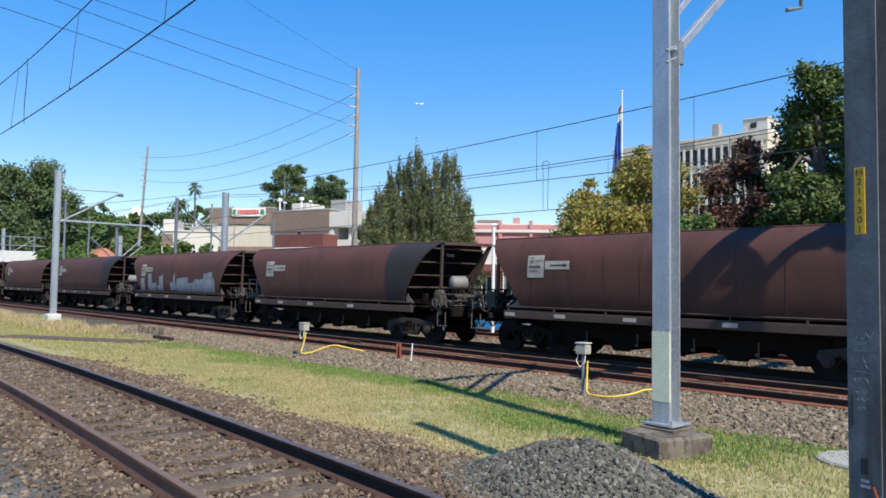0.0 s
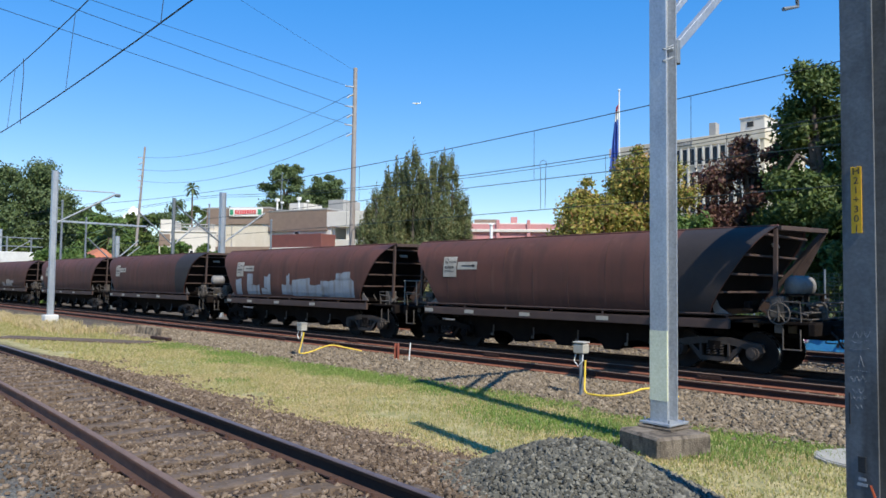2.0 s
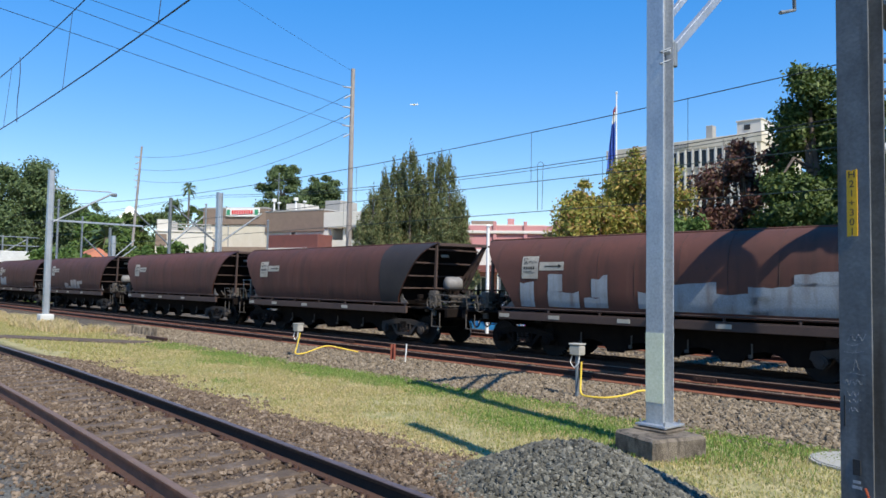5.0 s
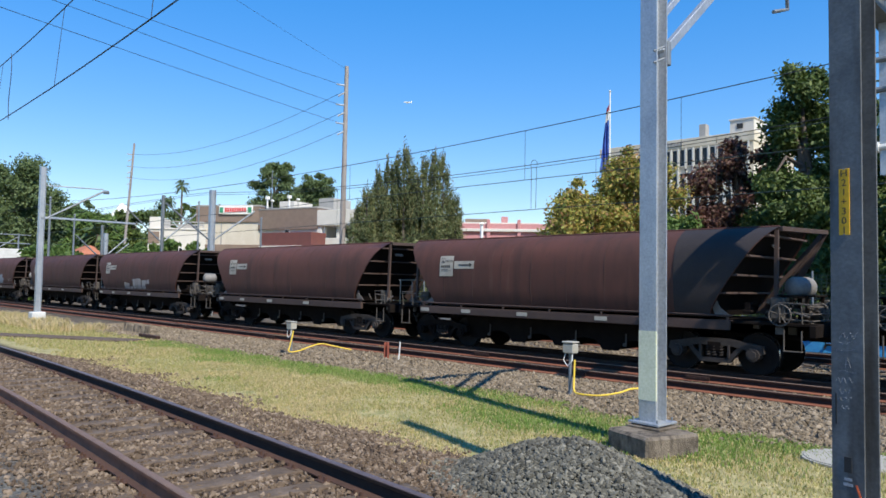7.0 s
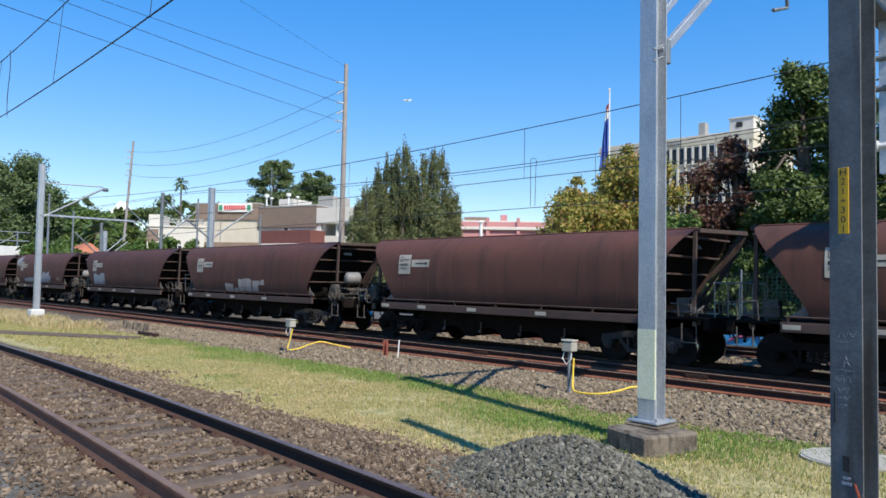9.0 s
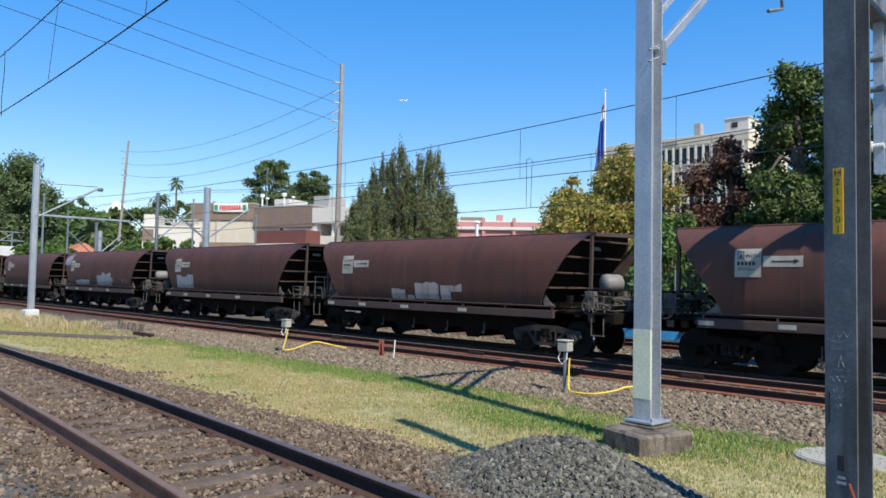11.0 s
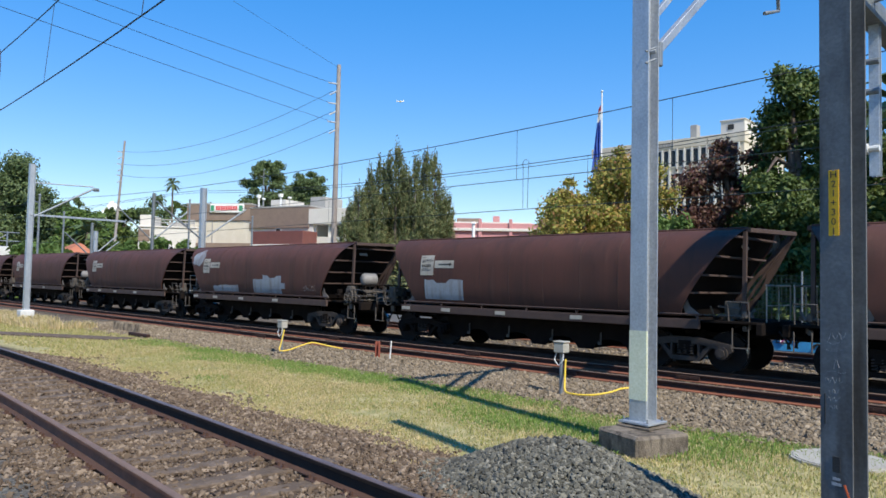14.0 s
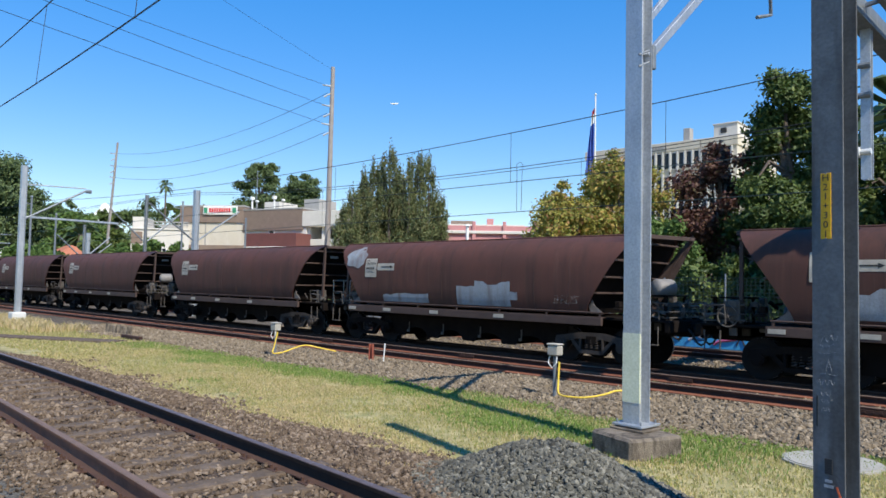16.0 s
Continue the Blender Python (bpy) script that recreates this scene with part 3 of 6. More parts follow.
def skirt_mesh(y):
    """Discharge-chute side with arched gaps between the chutes."""
    sk = Mesh()
    out = [(-3.55, 1.02), (-3.3, 0.30)]
    for c in (-2.25, -0.75, 0.75, 2.25):
        out += [(c - 0.52, 0.27), (c - 0.42, 0.42), (c - 0.25, 0.52), (c, 0.56), (c + 0.25, 0.52), (c + 0.42, 0.42), (c + 0.52, 0.27)]
    out += [(3.3, 0.30), (3.55, 1.02)]
    m = Matrix(((1, 0, 0, 0), (0, 0, -1, y), (0, 1, 0, 0), (0, 0, 0, 1)))
    sk.plate(out, 0.03, m)
    return sk


def wheelset_mesh():
    w = Mesh()
    n = 28
    for sy in (-1, 1):
        prof = [(0.10, 0.13), (0.12, 0.10), (0.12, 0.055), (0.30, 0.045), (0.37, 0.055), (0.40, 0.07), (0.455, 0.07), (0.46, 0.0), (0.462, -0.045),
                (0.49, -0.06), (0.485, -0.078), (0.42, -0.08), (0.38, -0.05), (0.30, -0.015), (0.12, -0.02), (0.10, -0.09)]
        vs = [(r * math.cos(2 * math.pi * k / n), sy * (0.752 + o), r * math.sin(2 * math.pi * k / n)) for r, o in prof for k in range(n)]
        o = len(w.v)
        w.v += vs
        for j in range(len(prof) - 1):
            sl = 1 if j in (6, 7) else 0
            for k in range(n):
                q = (o + j * n + k, o + j * n + (k + 1) % n, o + (j + 1) * n + (k + 1) % n, o + (j + 1) * n + k)
                w.f.append(q if sy < 0 else tuple(reversed(q)))
                w.m.append(sl)
        w.tube([(0, sy * 0.7, 0), (0, sy * 1.02, 0)], 0.085, 10)
    w.tube([(0, -0.75, 0), (0, 0.75, 0)], 0.085, 10)
    return w


def side_frame_mesh(sy):
    f = Mesh()
    y = sy * 1.02
    m = Matrix(((1, 0, 0, 0), (0, 0, -1, y), (0, 1, 0, 0), (0, 0, 0, 1)))
    f.plate([(-1.10, 0.50), (-1.06, 0.66), (-0.80, 0.70), (-0.35, 0.78), (0.35, 0.78), (0.80, 0.70), (1.06, 0.66), (1.10, 0.50), (0.98, 0.42),
             (0.70, 0.55), (0.36, 0.62), (-0.36, 0.62), (-0.70, 0.55), (-0.98, 0.42)], 0.15, m)
    f.plate([(-0.62, 0.56), (-0.34, 0.24), (0.34, 0.24), (0.62, 0.56), (0.52, 0.58), (0.28, 0.34), (-0.28, 0.34), (-0.52, 0.58)], 0.13, m)
    for sx in (-1, 1):
        f.tube([(sx * 0.875, y - 0.13, 0.46), (sx * 0.875, y + 0.13, 0.46)], 0.145, 12)
        f.tube([(sx * 0.875, y - sy * 0.0, 0.46), (sx * 0.875, y + sy * 0.17, 0.46)], 0.09, 10)
        f.box((sx * 0.33, y, 0.5), (0.06, 0.17, 0.3), 0.01)
    return f


def spring_mesh(sy):
    f = Mesh()
    for x in (-0.15, 0.0, 0.15):
        pts = [(x + 0.055 * math.cos(a), sy * 1.04 + 0.055 * math.sin(a), 0.36 + 0.24 * a / (2 * math.pi * 4)) for a in np.linspace(0, 2 * math.pi * 4, 33)]
        f.tube(pts, 0.016, 5)
    return f


def handwheel_mesh(c, r, axis_y=True):
    h = Mesh()
    c = Vector(c)
    ring = [c + Vector((r * math.cos(a), 0, r * math.sin(a))) for a in np.linspace(0, 2 * math.pi, 25)]
    h.tube(ring, 0.017, 6, cap=False)
    for k in range(5):
        a = 2 * math.pi * k / 5 + 0.3
        h.tube([c, c + Vector((r * math.cos(a), 0.02, r * math.sin(a)))], 0.016, 5)
    h.tube([c - Vector((0, 0.06, 0)), c + Vector((0, 0.10, 0))], 0.035, 8)
    return h


def capsule_mesh(c, r, half, axis):
    h = Mesh()
    c, axis = Vector(c), Vector(axis)
    pts, rs = [], []
    for a in np.linspace(-90, 90, 9):
        off = math.sin(radians(a)) * r * 0.55 + (half if a > 0 else -half)
        pts.append(c + axis * off)
        rs.append(max(r * math.cos(radians(a)), 0.01))
        if abs(a) < 1:
            pts[-1] = c - axis * half
            pts.append(c + axis * half)
            rs.append(r)
    h.tube(pts, rs, 18)
    return h


def build_end(w, s, full):
    """One wagon end. full: the brake end with air reservoir, hand wheels and a deep platform."""
    plat = PLAT_X if full else PLAT_Y
    # end plate takes the near-black with shade in it, not the hull brown
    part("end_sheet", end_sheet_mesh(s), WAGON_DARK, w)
    for z in (3.06, 2.62, 2.20, 1.80):
        part("stiffener", stiffener_mesh(s, z), WAGON_BROWN, w)
    part("end_beam", Mesh().beam((s * (TOP_X + 0.02), -0.86, 3.22), (s * (TOP_X + 0.36), 1.06, 3.24), 0.12, 0.10), WAGON_BROWN, w)
    for sy in (-1,):
        part("corner_post", Mesh().beam((s * (TOP_X - 0.05), sy * 0.92, 1.20), (s * (TOP_X - 0.05), sy * 0.86, 3.20), 0.07, 0.09, (1, 0, 0)), WAGON_BROWN, w)
    # wide inclined stay on the far corner, with a long oval opening near its foot
    st = Mesh()
    a, b = Vector((s * (TOP_X + 0.34), 1.02, 3.22)), Vector((s * (end_x(1.6) + 0.28), 0.80, 1.24))
    d = b - a
    u = d.normalized()
    v = Vector((0, 1, 0)).cross(u).normalized()
    nn = u.cross(v)
    m = Matrix(((u.x, v.x, nn.x, a.x), (u.y, v.y, nn.y, a.y), (u.z, v.z, nn.z, a.z), (0, 0, 0, 1)))
    ln = d.length
    inner, outer = [], []
    for q in range(24):
        g = 2 * math.pi * q / 24
        cu, cv = math.cos(g), math.sin(g)
        inner.append((ln * 0.66 + 0.42 * cu, 0.115 * cv))
        k = min(1 / max(abs(cu), 1e-6), 1 / max(abs(cv), 1e-6))
        ou = ln * 0.66 + cu * k * ln * 0.33
        outer.append((ou, cv * k * (0.12 + 0.13 * ou / ln)))
    for w0, flip in ((-0.014, True), (0.014, False)):
        vs = [m @ Vector((x, y, w0)) for x, y in inner + outer]
        fs = [(q, (q + 1) % 24, 24 + (q + 1) % 24, 24 + q) for q in range(24)]
        st.add(vs, [tuple(reversed(f)) for f in fs] if flip else fs)
    st.add([m @ Vector((x, y, w0)) for w0 in (-0.014, 0.014) for x, y in inner], [(q, (q + 1) % 24, 24 + (q + 1) % 24, 24 + q) for q in range(24)])
    st.plate([(0, -0.07), (ln * 0.34, -0.16), (ln * 0.34, 0.16), (0, 0.07)], 0.028, m)
    st.beam(a, b, 0.05, 0.10, tuple(nn))
    part("end_stay", st, WAGON_BROWN, w)
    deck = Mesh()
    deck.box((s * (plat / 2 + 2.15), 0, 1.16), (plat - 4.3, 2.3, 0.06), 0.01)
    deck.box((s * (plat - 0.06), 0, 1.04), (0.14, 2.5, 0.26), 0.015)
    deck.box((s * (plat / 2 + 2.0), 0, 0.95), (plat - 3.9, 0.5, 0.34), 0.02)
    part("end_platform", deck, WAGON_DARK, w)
    cp = Mesh()
    ext = plat + (0.31 if full else 0.21)
    cp.box((s * (plat + 0.10), 0, 0.92), (0.30, 0.20, 0.22), 0.03)
    cp.box((s * (ext - 0.02), 0.05, 0.92), (0.22, 0.26, 0.30), 0.05)
    part("coupler", cp, WHEEL, w)
    for sy in (-0.28, 0.3):
        ho = Mesh().tube([(s * plat, sy, 0.98), (s * (plat + 0.12), sy, 0.86), (s * (plat + 0.22), sy * 0.9, 0.66), (s * (ext + 0.02), sy * 0.8, 0.60)], 0.025, 6)
        part("brake_hose", ho, INK, w)
    for sy in (-1, 1):
        # corner foot-step and grab iron
        gi = Mesh()
        x = s * (plat - 0.25)
        gi.tube([(x, sy * 1.28, 1.2), (x, sy * 1.34, 1.62), (x - s * 0.45, sy * 1.34, 1.62), (x - s * 0.45, sy * 1.28, 1.2)], 0.016, 6)
        part("grab_iron", gi, WAGON_GREY, w)
        fs = Mesh()
        fs.tube([(x, sy * 1.33, 1.05), (x, sy * 1.33, 0.62), (x - s * 0.35, sy * 1.33, 0.62), (x - s * 0.35, sy * 1.33, 1.05)], 0.018, 6)
        fs.box((x - s * 0.175, sy * 1.31, 0.62), (0.36, 0.12, 0.02), 0.004)
        part("foot_step", fs, WAGON_GREY, w)
        tri = Mesh()
        m = Matrix(((s, 0, 0, s * 4.38), (0, 0, -1, sy * 1.30), (0, 1, 0, 1.28), (0, 0, 0, 1)))
        tri.plate([(0.0, 0.55), (0.06, 0.50), (0.20, 0.20), (0.42, 0.04), (0.42, 0.0), (0.10, 0.0), (0.03, 0.2)], 0.02, m)
        part("gusset", tri, GUSSET, w, "pale curved corner bracket")
    if full:
        if s > 0:
            part("air_reservoir", capsule_mesh((s * 6.0, -0.45, 1.95), 0.235, 0.19, (0.45, 0.89, 0)), TANK, w, "grey painted air reservoir with domed ends")
        sad = Mesh()
        sad.box((s * 6.0, -0.35, 1.77), (0.62, 1.3, 0.035), 0.006)
        for yy in (-0.85, 0.15):
            sad.box((s * 5.78, yy, 1.48), (0.07, 0.07, 0.58), 0.006)
            sad.box((s * 6.26, yy, 1.48), (0.07, 0.07, 0.58), 0.006)
        part("reservoir_stand", sad, WAGON_DARK, w)
        for sy in (-1, 1):
            part("hand_wheel", handwheel_mesh((s * (5.83 if sy < 0 else 5.95), sy * 1.22, 1.36), 0.225), WAGON_GREY, w, "spoked steel hand-brake wheel")
        bx = Mesh()
        bx.box((s * 5.75, -0.98, 1.50), (0.30, 0.30, 0.46), 0.02)
        bx.tube([(s * 5.75, -1.15, 1.62), (s * 5.75, -1.02, 1.62)], 0.10, 12)
        part("brake_gearbox", bx, WAGON_GREY, w)
        cy = Mesh()
        cy.tube([(s * 6.0, -0.2, 1.38), (s * 6.4, -0.2, 1.38)], 0.15, 12)
        cy.tube([(s * 6.15, -0.75, 1.42), (s * 6.15, -0.45, 1.42)], 0.11, 12)
        cy.tube([(s * 6.3, -0.9, 1.55), (s * 6.3, 0.9, 1.50)], 0.03, 6)
        part("brake_cylinder", cy, WAGON_GREY, w)
        pi = Mesh()
        for k in range(7):
            yk = -1.05 + 0.3 * k
            pi.tube([(s * 5.6, yk, 1.22), (s * (5.75 + 0.05 * (k % 3)), yk + 0.06, 1.5 + 0.06 * (k % 2)), (s * 6.4, yk - 0.1, 1.34 + 0.05 * (k % 3))], 0.020, 6)
        for zz in (1.28, 1.42, 1.62):
            pi.tube([(s * 5.5, -1.08, zz), (s * 6.45, -1.08, zz - 0.03)], 0.018, 6)
            pi.tube([(s * 6.42, -1.1, zz - 0.03), (s * 6.42, 1.1, zz - 0.03)], 0.018, 6)
        part("brake_rigging", pi, WAGON_GREY, w)
        rgq = np.random.default_rng(19)
        for q in range(34):
            xx, yy, zz = rgq.uniform(5.05, 6.45), rgq.uniform(-1.25, 0.9), rgq.uniform(0.98, 1.70)
            vv = Mesh()
            if q % 2:
                vv.box((s * xx, yy, zz), (rgq.uniform(0.06, 0.2), rgq.uniform(0.06, 0.2), rgq.uniform(0.06, 0.22)), 0.012)
            else:
                vv.tube([(s * xx, yy, zz), (s * (xx + rgq.uniform(-0.3, 0.3)), yy + rgq.uniform(-0.3, 0.3), zz + rgq.uniform(-0.2, 0.25))], rgq.uniform(0.015, 0.05), 7)
            part("brake_fitting", vv, WAGON_GREY if q % 3 else WAGON_DARK, w)
        en = Mesh()
        ring = [(s * (6.42 + 0.17 * math.cos(a)), -0.55, 1.42 + 0.20 * math.sin(a)) for a in np.linspace(-1.2, 2.2, 12)]
        en.tube(ring, 0.02, 6)
        part("hose_loop", en, WAGON_GREY, w)
    else:
        rl = Mesh()
        for yy in (-0.75, 0.0, 0.75):
            rl.tube([(s * (plat - 0.08), yy, 1.18), (s * (plat - 0.08), yy, 2.0)], 0.017, 6)
        rl.tube([(s * (plat - 0.08), -0.78, 2.0), (s * (plat - 0.08), 0.78, 2.0)], 0.02, 6)
        rl.tube([(s * (plat - 0.08), -0.75, 1.55), (s * (plat - 0.08), 0.75, 1.55)], 0.012, 6)
        part("end_railing", rl, PLACARD, w, "pale end railing")
        vb = Mesh()
        vb.box((s * 5.35, -0.75, 1.42), (0.34, 0.22, 0.42), 0.02)
        vb.tube([(s * 5.1, -1.0, 1.30), (s * 5.9, -1.0, 1.30)], 0.028, 8)
        vb.tube([(s * 5.1, -1.0, 1.50), (s * 5.6, -1.0, 1.46)], 0.022, 8)
        part("brake_valve", vb, WAGON_GREY, w)
        rgv = np.random.default_rng(23)
        for q in range(12):
            xx, yy, zz = rgv.uniform(4.95, 5.9), rgv.uniform(-1.25, -0.5), rgv.uniform(0.98, 1.45)
            vv = Mesh()
            if q % 2:
                vv.box((s * xx, yy, zz), (rgv.uniform(0.05, 0.16), rgv.uniform(0.05, 0.16), rgv.uniform(0.06, 0.2)), 0.012)
            else:
                vv.tube([(s * xx, yy, zz), (s * (xx + rgv.uniform(-0.3, 0.3)), yy + rgv.uniform(-0.2, 0.2), zz + rgv.uniform(-0.15, 0.2))], rgv.uniform(0.014, 0.04), 7)
            part("brake_fitting", vv, WAGON_GREY if q % 3 else WAGON_DARK, w)
    label = Mesh().box((s * (end_x(2.86) + 0.015), -0.25, 2.88), (0.03, 0.34, 0.13), 0, Matrix.Rotation(-s * radians(34), 3, "Y"))
    part("end_plate", label, PLACARD, w)


def build_wagon(full_right, sooty):
    """A hopper wagon standing at the origin on its rails; full_right: the brake end faces +x."""
    w = thing("coal_wagon", "rust-brown four-axle coal hopper wagon, weathered, on the rails", "freight wagon", group="coal train")
    for side in (-1, 1):
        part("hull_side", hull_mesh(side), RUST, w, "curved rust-brown hopper plating, stained")
        for x in (-3.9, -2.75, -1.65, -0.6, 0.55, 1.7, 2.8, 3.9):
            part("plate_seam", seam_mesh(side, x), RUST_SEAM, w)
    if sooty:
        so = Mesh()
        rows = [(y, z) for y, z in HULL_HALF]
        vs = []
        for y, z in rows:
            e = end_x(z)
            for i in range(5):
                vs.append((3.55 + (e - 0.01 - 3.55) * i / 4, -(y + 0.018), z))
        so.add(vs, [(j * 5 + i, j * 5 + i + 1, (j + 1) * 5 + i + 1, (j + 1) * 5 + i) for j in range(len(rows) - 1) for i in range(4)])
        part("sooty_panel", so, RUST_GREY, w, "soot-dark repainted end panel")
    cl = Mesh()
    n = 9
    vs = [(-5.6 + 11.2 * i / n, -0.78 + 0.39 * j, 3.10 + 0.06 * ((i * 7 + j * 5) % 3) * (0 < j < 4)) for i in range(n + 1) for j in range(5)]
    cl.add(vs, [(i * 5 + j, (i + 1) * 5 + j, (i + 1) * 5 + j + 1, i * 5 + j + 1) for i in range(n) for j in range(4)])
    part("coal_load", cl, COAL, w)
    for sy in (-1, 1):
        si = Mesh()
        si.box((-0.05, sy * 1.40, 1.09), (9.8, 0.09, 0.20), 0.012)
        si.box((-0.05, sy * 1.34, 1.195), (9.8, 0.20, 0.02), 0.004)
        part("side_sill", si, WAGON_BROWN, w)
        rp = Mesh()
        rp.tube([(-4.85, sy * 1.43, 1.31), (4.9, sy * 1.43, 1.31)], 0.022, 6)
        for k in range(7):
            x = -4.8 + 1.6 * k
            rp.box((x, sy * 1.41, 1.26), (0.05, 0.06, 0.14), 0.006)
        part("side_pipe", rp, WAGON_BROWN, w)
        for x in (-4.72, -3.0, -0.9, 1.6):
            part("marker_plate", Mesh().box((x, sy * 1.449, 1.10), (0.36, 0.008, 0.10), 0.002), PLACARD, w)
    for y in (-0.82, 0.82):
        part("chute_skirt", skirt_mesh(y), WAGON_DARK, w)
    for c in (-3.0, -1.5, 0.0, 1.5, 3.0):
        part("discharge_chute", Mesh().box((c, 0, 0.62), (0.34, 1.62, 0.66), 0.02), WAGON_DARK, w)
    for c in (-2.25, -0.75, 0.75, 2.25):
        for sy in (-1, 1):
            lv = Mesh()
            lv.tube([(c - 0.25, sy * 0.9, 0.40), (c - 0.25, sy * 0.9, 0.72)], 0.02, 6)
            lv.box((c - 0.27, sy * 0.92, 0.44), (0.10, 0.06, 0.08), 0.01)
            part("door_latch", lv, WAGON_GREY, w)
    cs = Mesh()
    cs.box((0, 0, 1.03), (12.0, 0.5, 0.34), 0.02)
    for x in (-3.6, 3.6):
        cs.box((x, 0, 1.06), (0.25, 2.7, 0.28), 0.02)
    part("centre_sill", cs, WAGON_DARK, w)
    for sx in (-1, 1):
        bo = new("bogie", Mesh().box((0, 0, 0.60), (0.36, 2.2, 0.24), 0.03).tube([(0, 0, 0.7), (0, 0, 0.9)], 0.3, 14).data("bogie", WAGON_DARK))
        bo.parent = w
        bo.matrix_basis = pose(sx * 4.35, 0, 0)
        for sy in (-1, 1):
            # -x frames near-black with the shade in the colour, +x frames lighter
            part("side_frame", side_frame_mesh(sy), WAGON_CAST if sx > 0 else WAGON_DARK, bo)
            part("bolster_spring", spring_mesh(sy), WAGON_CAST, bo)
        for ax in (-0.875, 0.875):
            o = part("wheelset", WHEELSET_ME, None, bo)
            o.matrix_basis = pose(ax, 0, 0.46)
    build_end(w, 1, full_right)
    build_end(w, -1, not full_right)
    # lettered board and arrow board near the train's rear end of each side
    pb = Mesh()
    z0, z1, x0 = 2.13, 2.74, -4.08
    hy = lambda z: -(float(np.interp(z, [p[1] for p in HULL_HALF], [p[0] for p in HULL_HALF])) + 0.011)
    zs = (z0, 2.30, 2.45, 2.68, z1)
    pb.add([(x0 + 0.56 * i, hy(z), z) for z in zs for i in range(2)], [(2 * j, 2 * j + 1, 2 * j + 3, 2 * j + 2) for j in range(4)])
    part("number_board", pb, PLACARD, w, "cream lettered board")
    lb = Mesh()
    def mark(xa, xb, za, zb):
        lb.add([(xa, hy(za) - 0.004, za), (xb, hy(za) - 0.004, za), (xb, hy(zb) - 0.004, zb), (xa, hy(zb) - 0.004, zb)], [(0, 1, 2, 3)])
    for k in range(5):
        mark(x0 + 0.06 + 0.08 * k, x0 + 0.115 + 0.08 * k, 2.380, 2.460)
    mark(x0 + 0.06, x0 + 0.44, 2.280, 2.295)
    mark(x0 + 0.06, x0 + 0.34, 2.320, 2.335)
    mark(x0 + 0.06, x0 + 0.20, 2.520, 2.535)
    mark(x0 + 0.06, x0 + 0.20, 2.670, 2.685)
    mark(x0 + 0.06, x0 + 0.075, 2.520, 2.680)
    mark(x0 + 0.185, x0 + 0.20, 2.520, 2.680)
    lb.add([(x0 + 0.09, hy(2.550) - 0.004, 2.550), (x0 + 0.17, hy(2.550) - 0.004, 2.550), (x0 + 0.13, hy(2.640) - 0.004, 2.640)], [(0, 1, 2)])
    part("board_lettering", lb, INK, w)
    tx = bpy.data.curves.new("class_code", "FONT")
    tx.body, tx.size, tx.extrude = "PHTH", 0.115, 0.001
    tx.materials.append(INK)
    o = new("class_code", tx)
    o.parent = w
    o.matrix_basis = pose(x0 + 0.235, hy(2.58) - 0.009, 2.54, 82, 0, 0)
    ab = Mesh()
    ab.add([(x0 + 0.60 + 0.80 * i, hy(z), z) for z in (2.35, 2.45, 2.58) for i in range(2)], [(0, 1, 3, 2), (2, 3, 5, 4)])
    part("arrow_board", ab, PLACARD, w)
    ar = Mesh()
    y = hy(2.41) - 0.006
    ar.add([(x0 + 0.78, y, 2.45), (x0 + 1.22, y, 2.45), (x0 + 1.22, y, 2.41), (x0 + 1.34, y, 2.465), (x0 + 1.22, y, 2.52), (x0 + 1.22, y, 2.48), (x0 + 0.78, y, 2.48)], [(0, 1, 2, 3, 4, 5, 6)])
    part("arrow", ar, INK, w)
    return w


def overpaint(w, x0, x1, z0, z1, seed, m):
    """Roller-painted patch over graffiti on the near side, with an uneven edge."""
    rg = np.random.default_rng(seed)
    n = max(4, int((x1 - x0) / 0.16))
    ys, zs = [p[0] for p in HULL_HALF], [p[1] for p in HULL_HALF]
    p = Mesh()
    vs = []
    tops = []
    lev = z1
    for i in range(n + 1):
        if i % 3 == 0:
            lev = z1 - rg.uniform(0, 0.25) * (z1 - z0)
        tops.append(lev + rg.uniform(-0.02, 0.02))
    for i in range(n + 1):
        x = x0 + (x1 - x0) * i / n
        for j in range(7):
            z = z0 + (tops[i] - z0) * j / 6
            vs.append((x, -(float(np.interp(z, zs, ys)) + 0.013), z))
    p.add(vs, [(i * 7 + j, (i + 1) * 7 + j, (i + 1) * 7 + j + 1, i * 7 + j + 1) for i in range(n) for j in range(6)])
    part("overpaint", p, m, w, "pale roller-painted patch over graffiti")


WHEELSET_ME = wheelset_mesh().data("wheelset", [WHEEL, TREAD])
PITCH_WIDE, PITCH_NARROW = 13.72, 12.72
wagon_x = {0: 0.0}
for i in range(1, 13):
    wagon_x[i] = wagon_x[i - 1] - (PITCH_WIDE if i % 2 == 1 else PITCH_NARROW)
# extra wagon ahead, never in view, kept for the shadow it casts
wagon_x[-1] = PITCH_NARROW
BASE_FULL = build_wagon(True, False)
BASE_PLAIN = build_wagon(False, False)
BASE_SOOTY = build_wagon(True, True)
wagons = {}
used = set()
for i in range(-1, 13):
    base = BASE_PLAIN if i % 2 == 0 else (BASE_SOOTY if i in (1, 3) else BASE_FULL)
    if base.name in used:
        wagons[i] = copy_thing(base, pose(0, 0, 0))
    else:
        used.add(base.name)
        wagons[i] = base
W = wagons
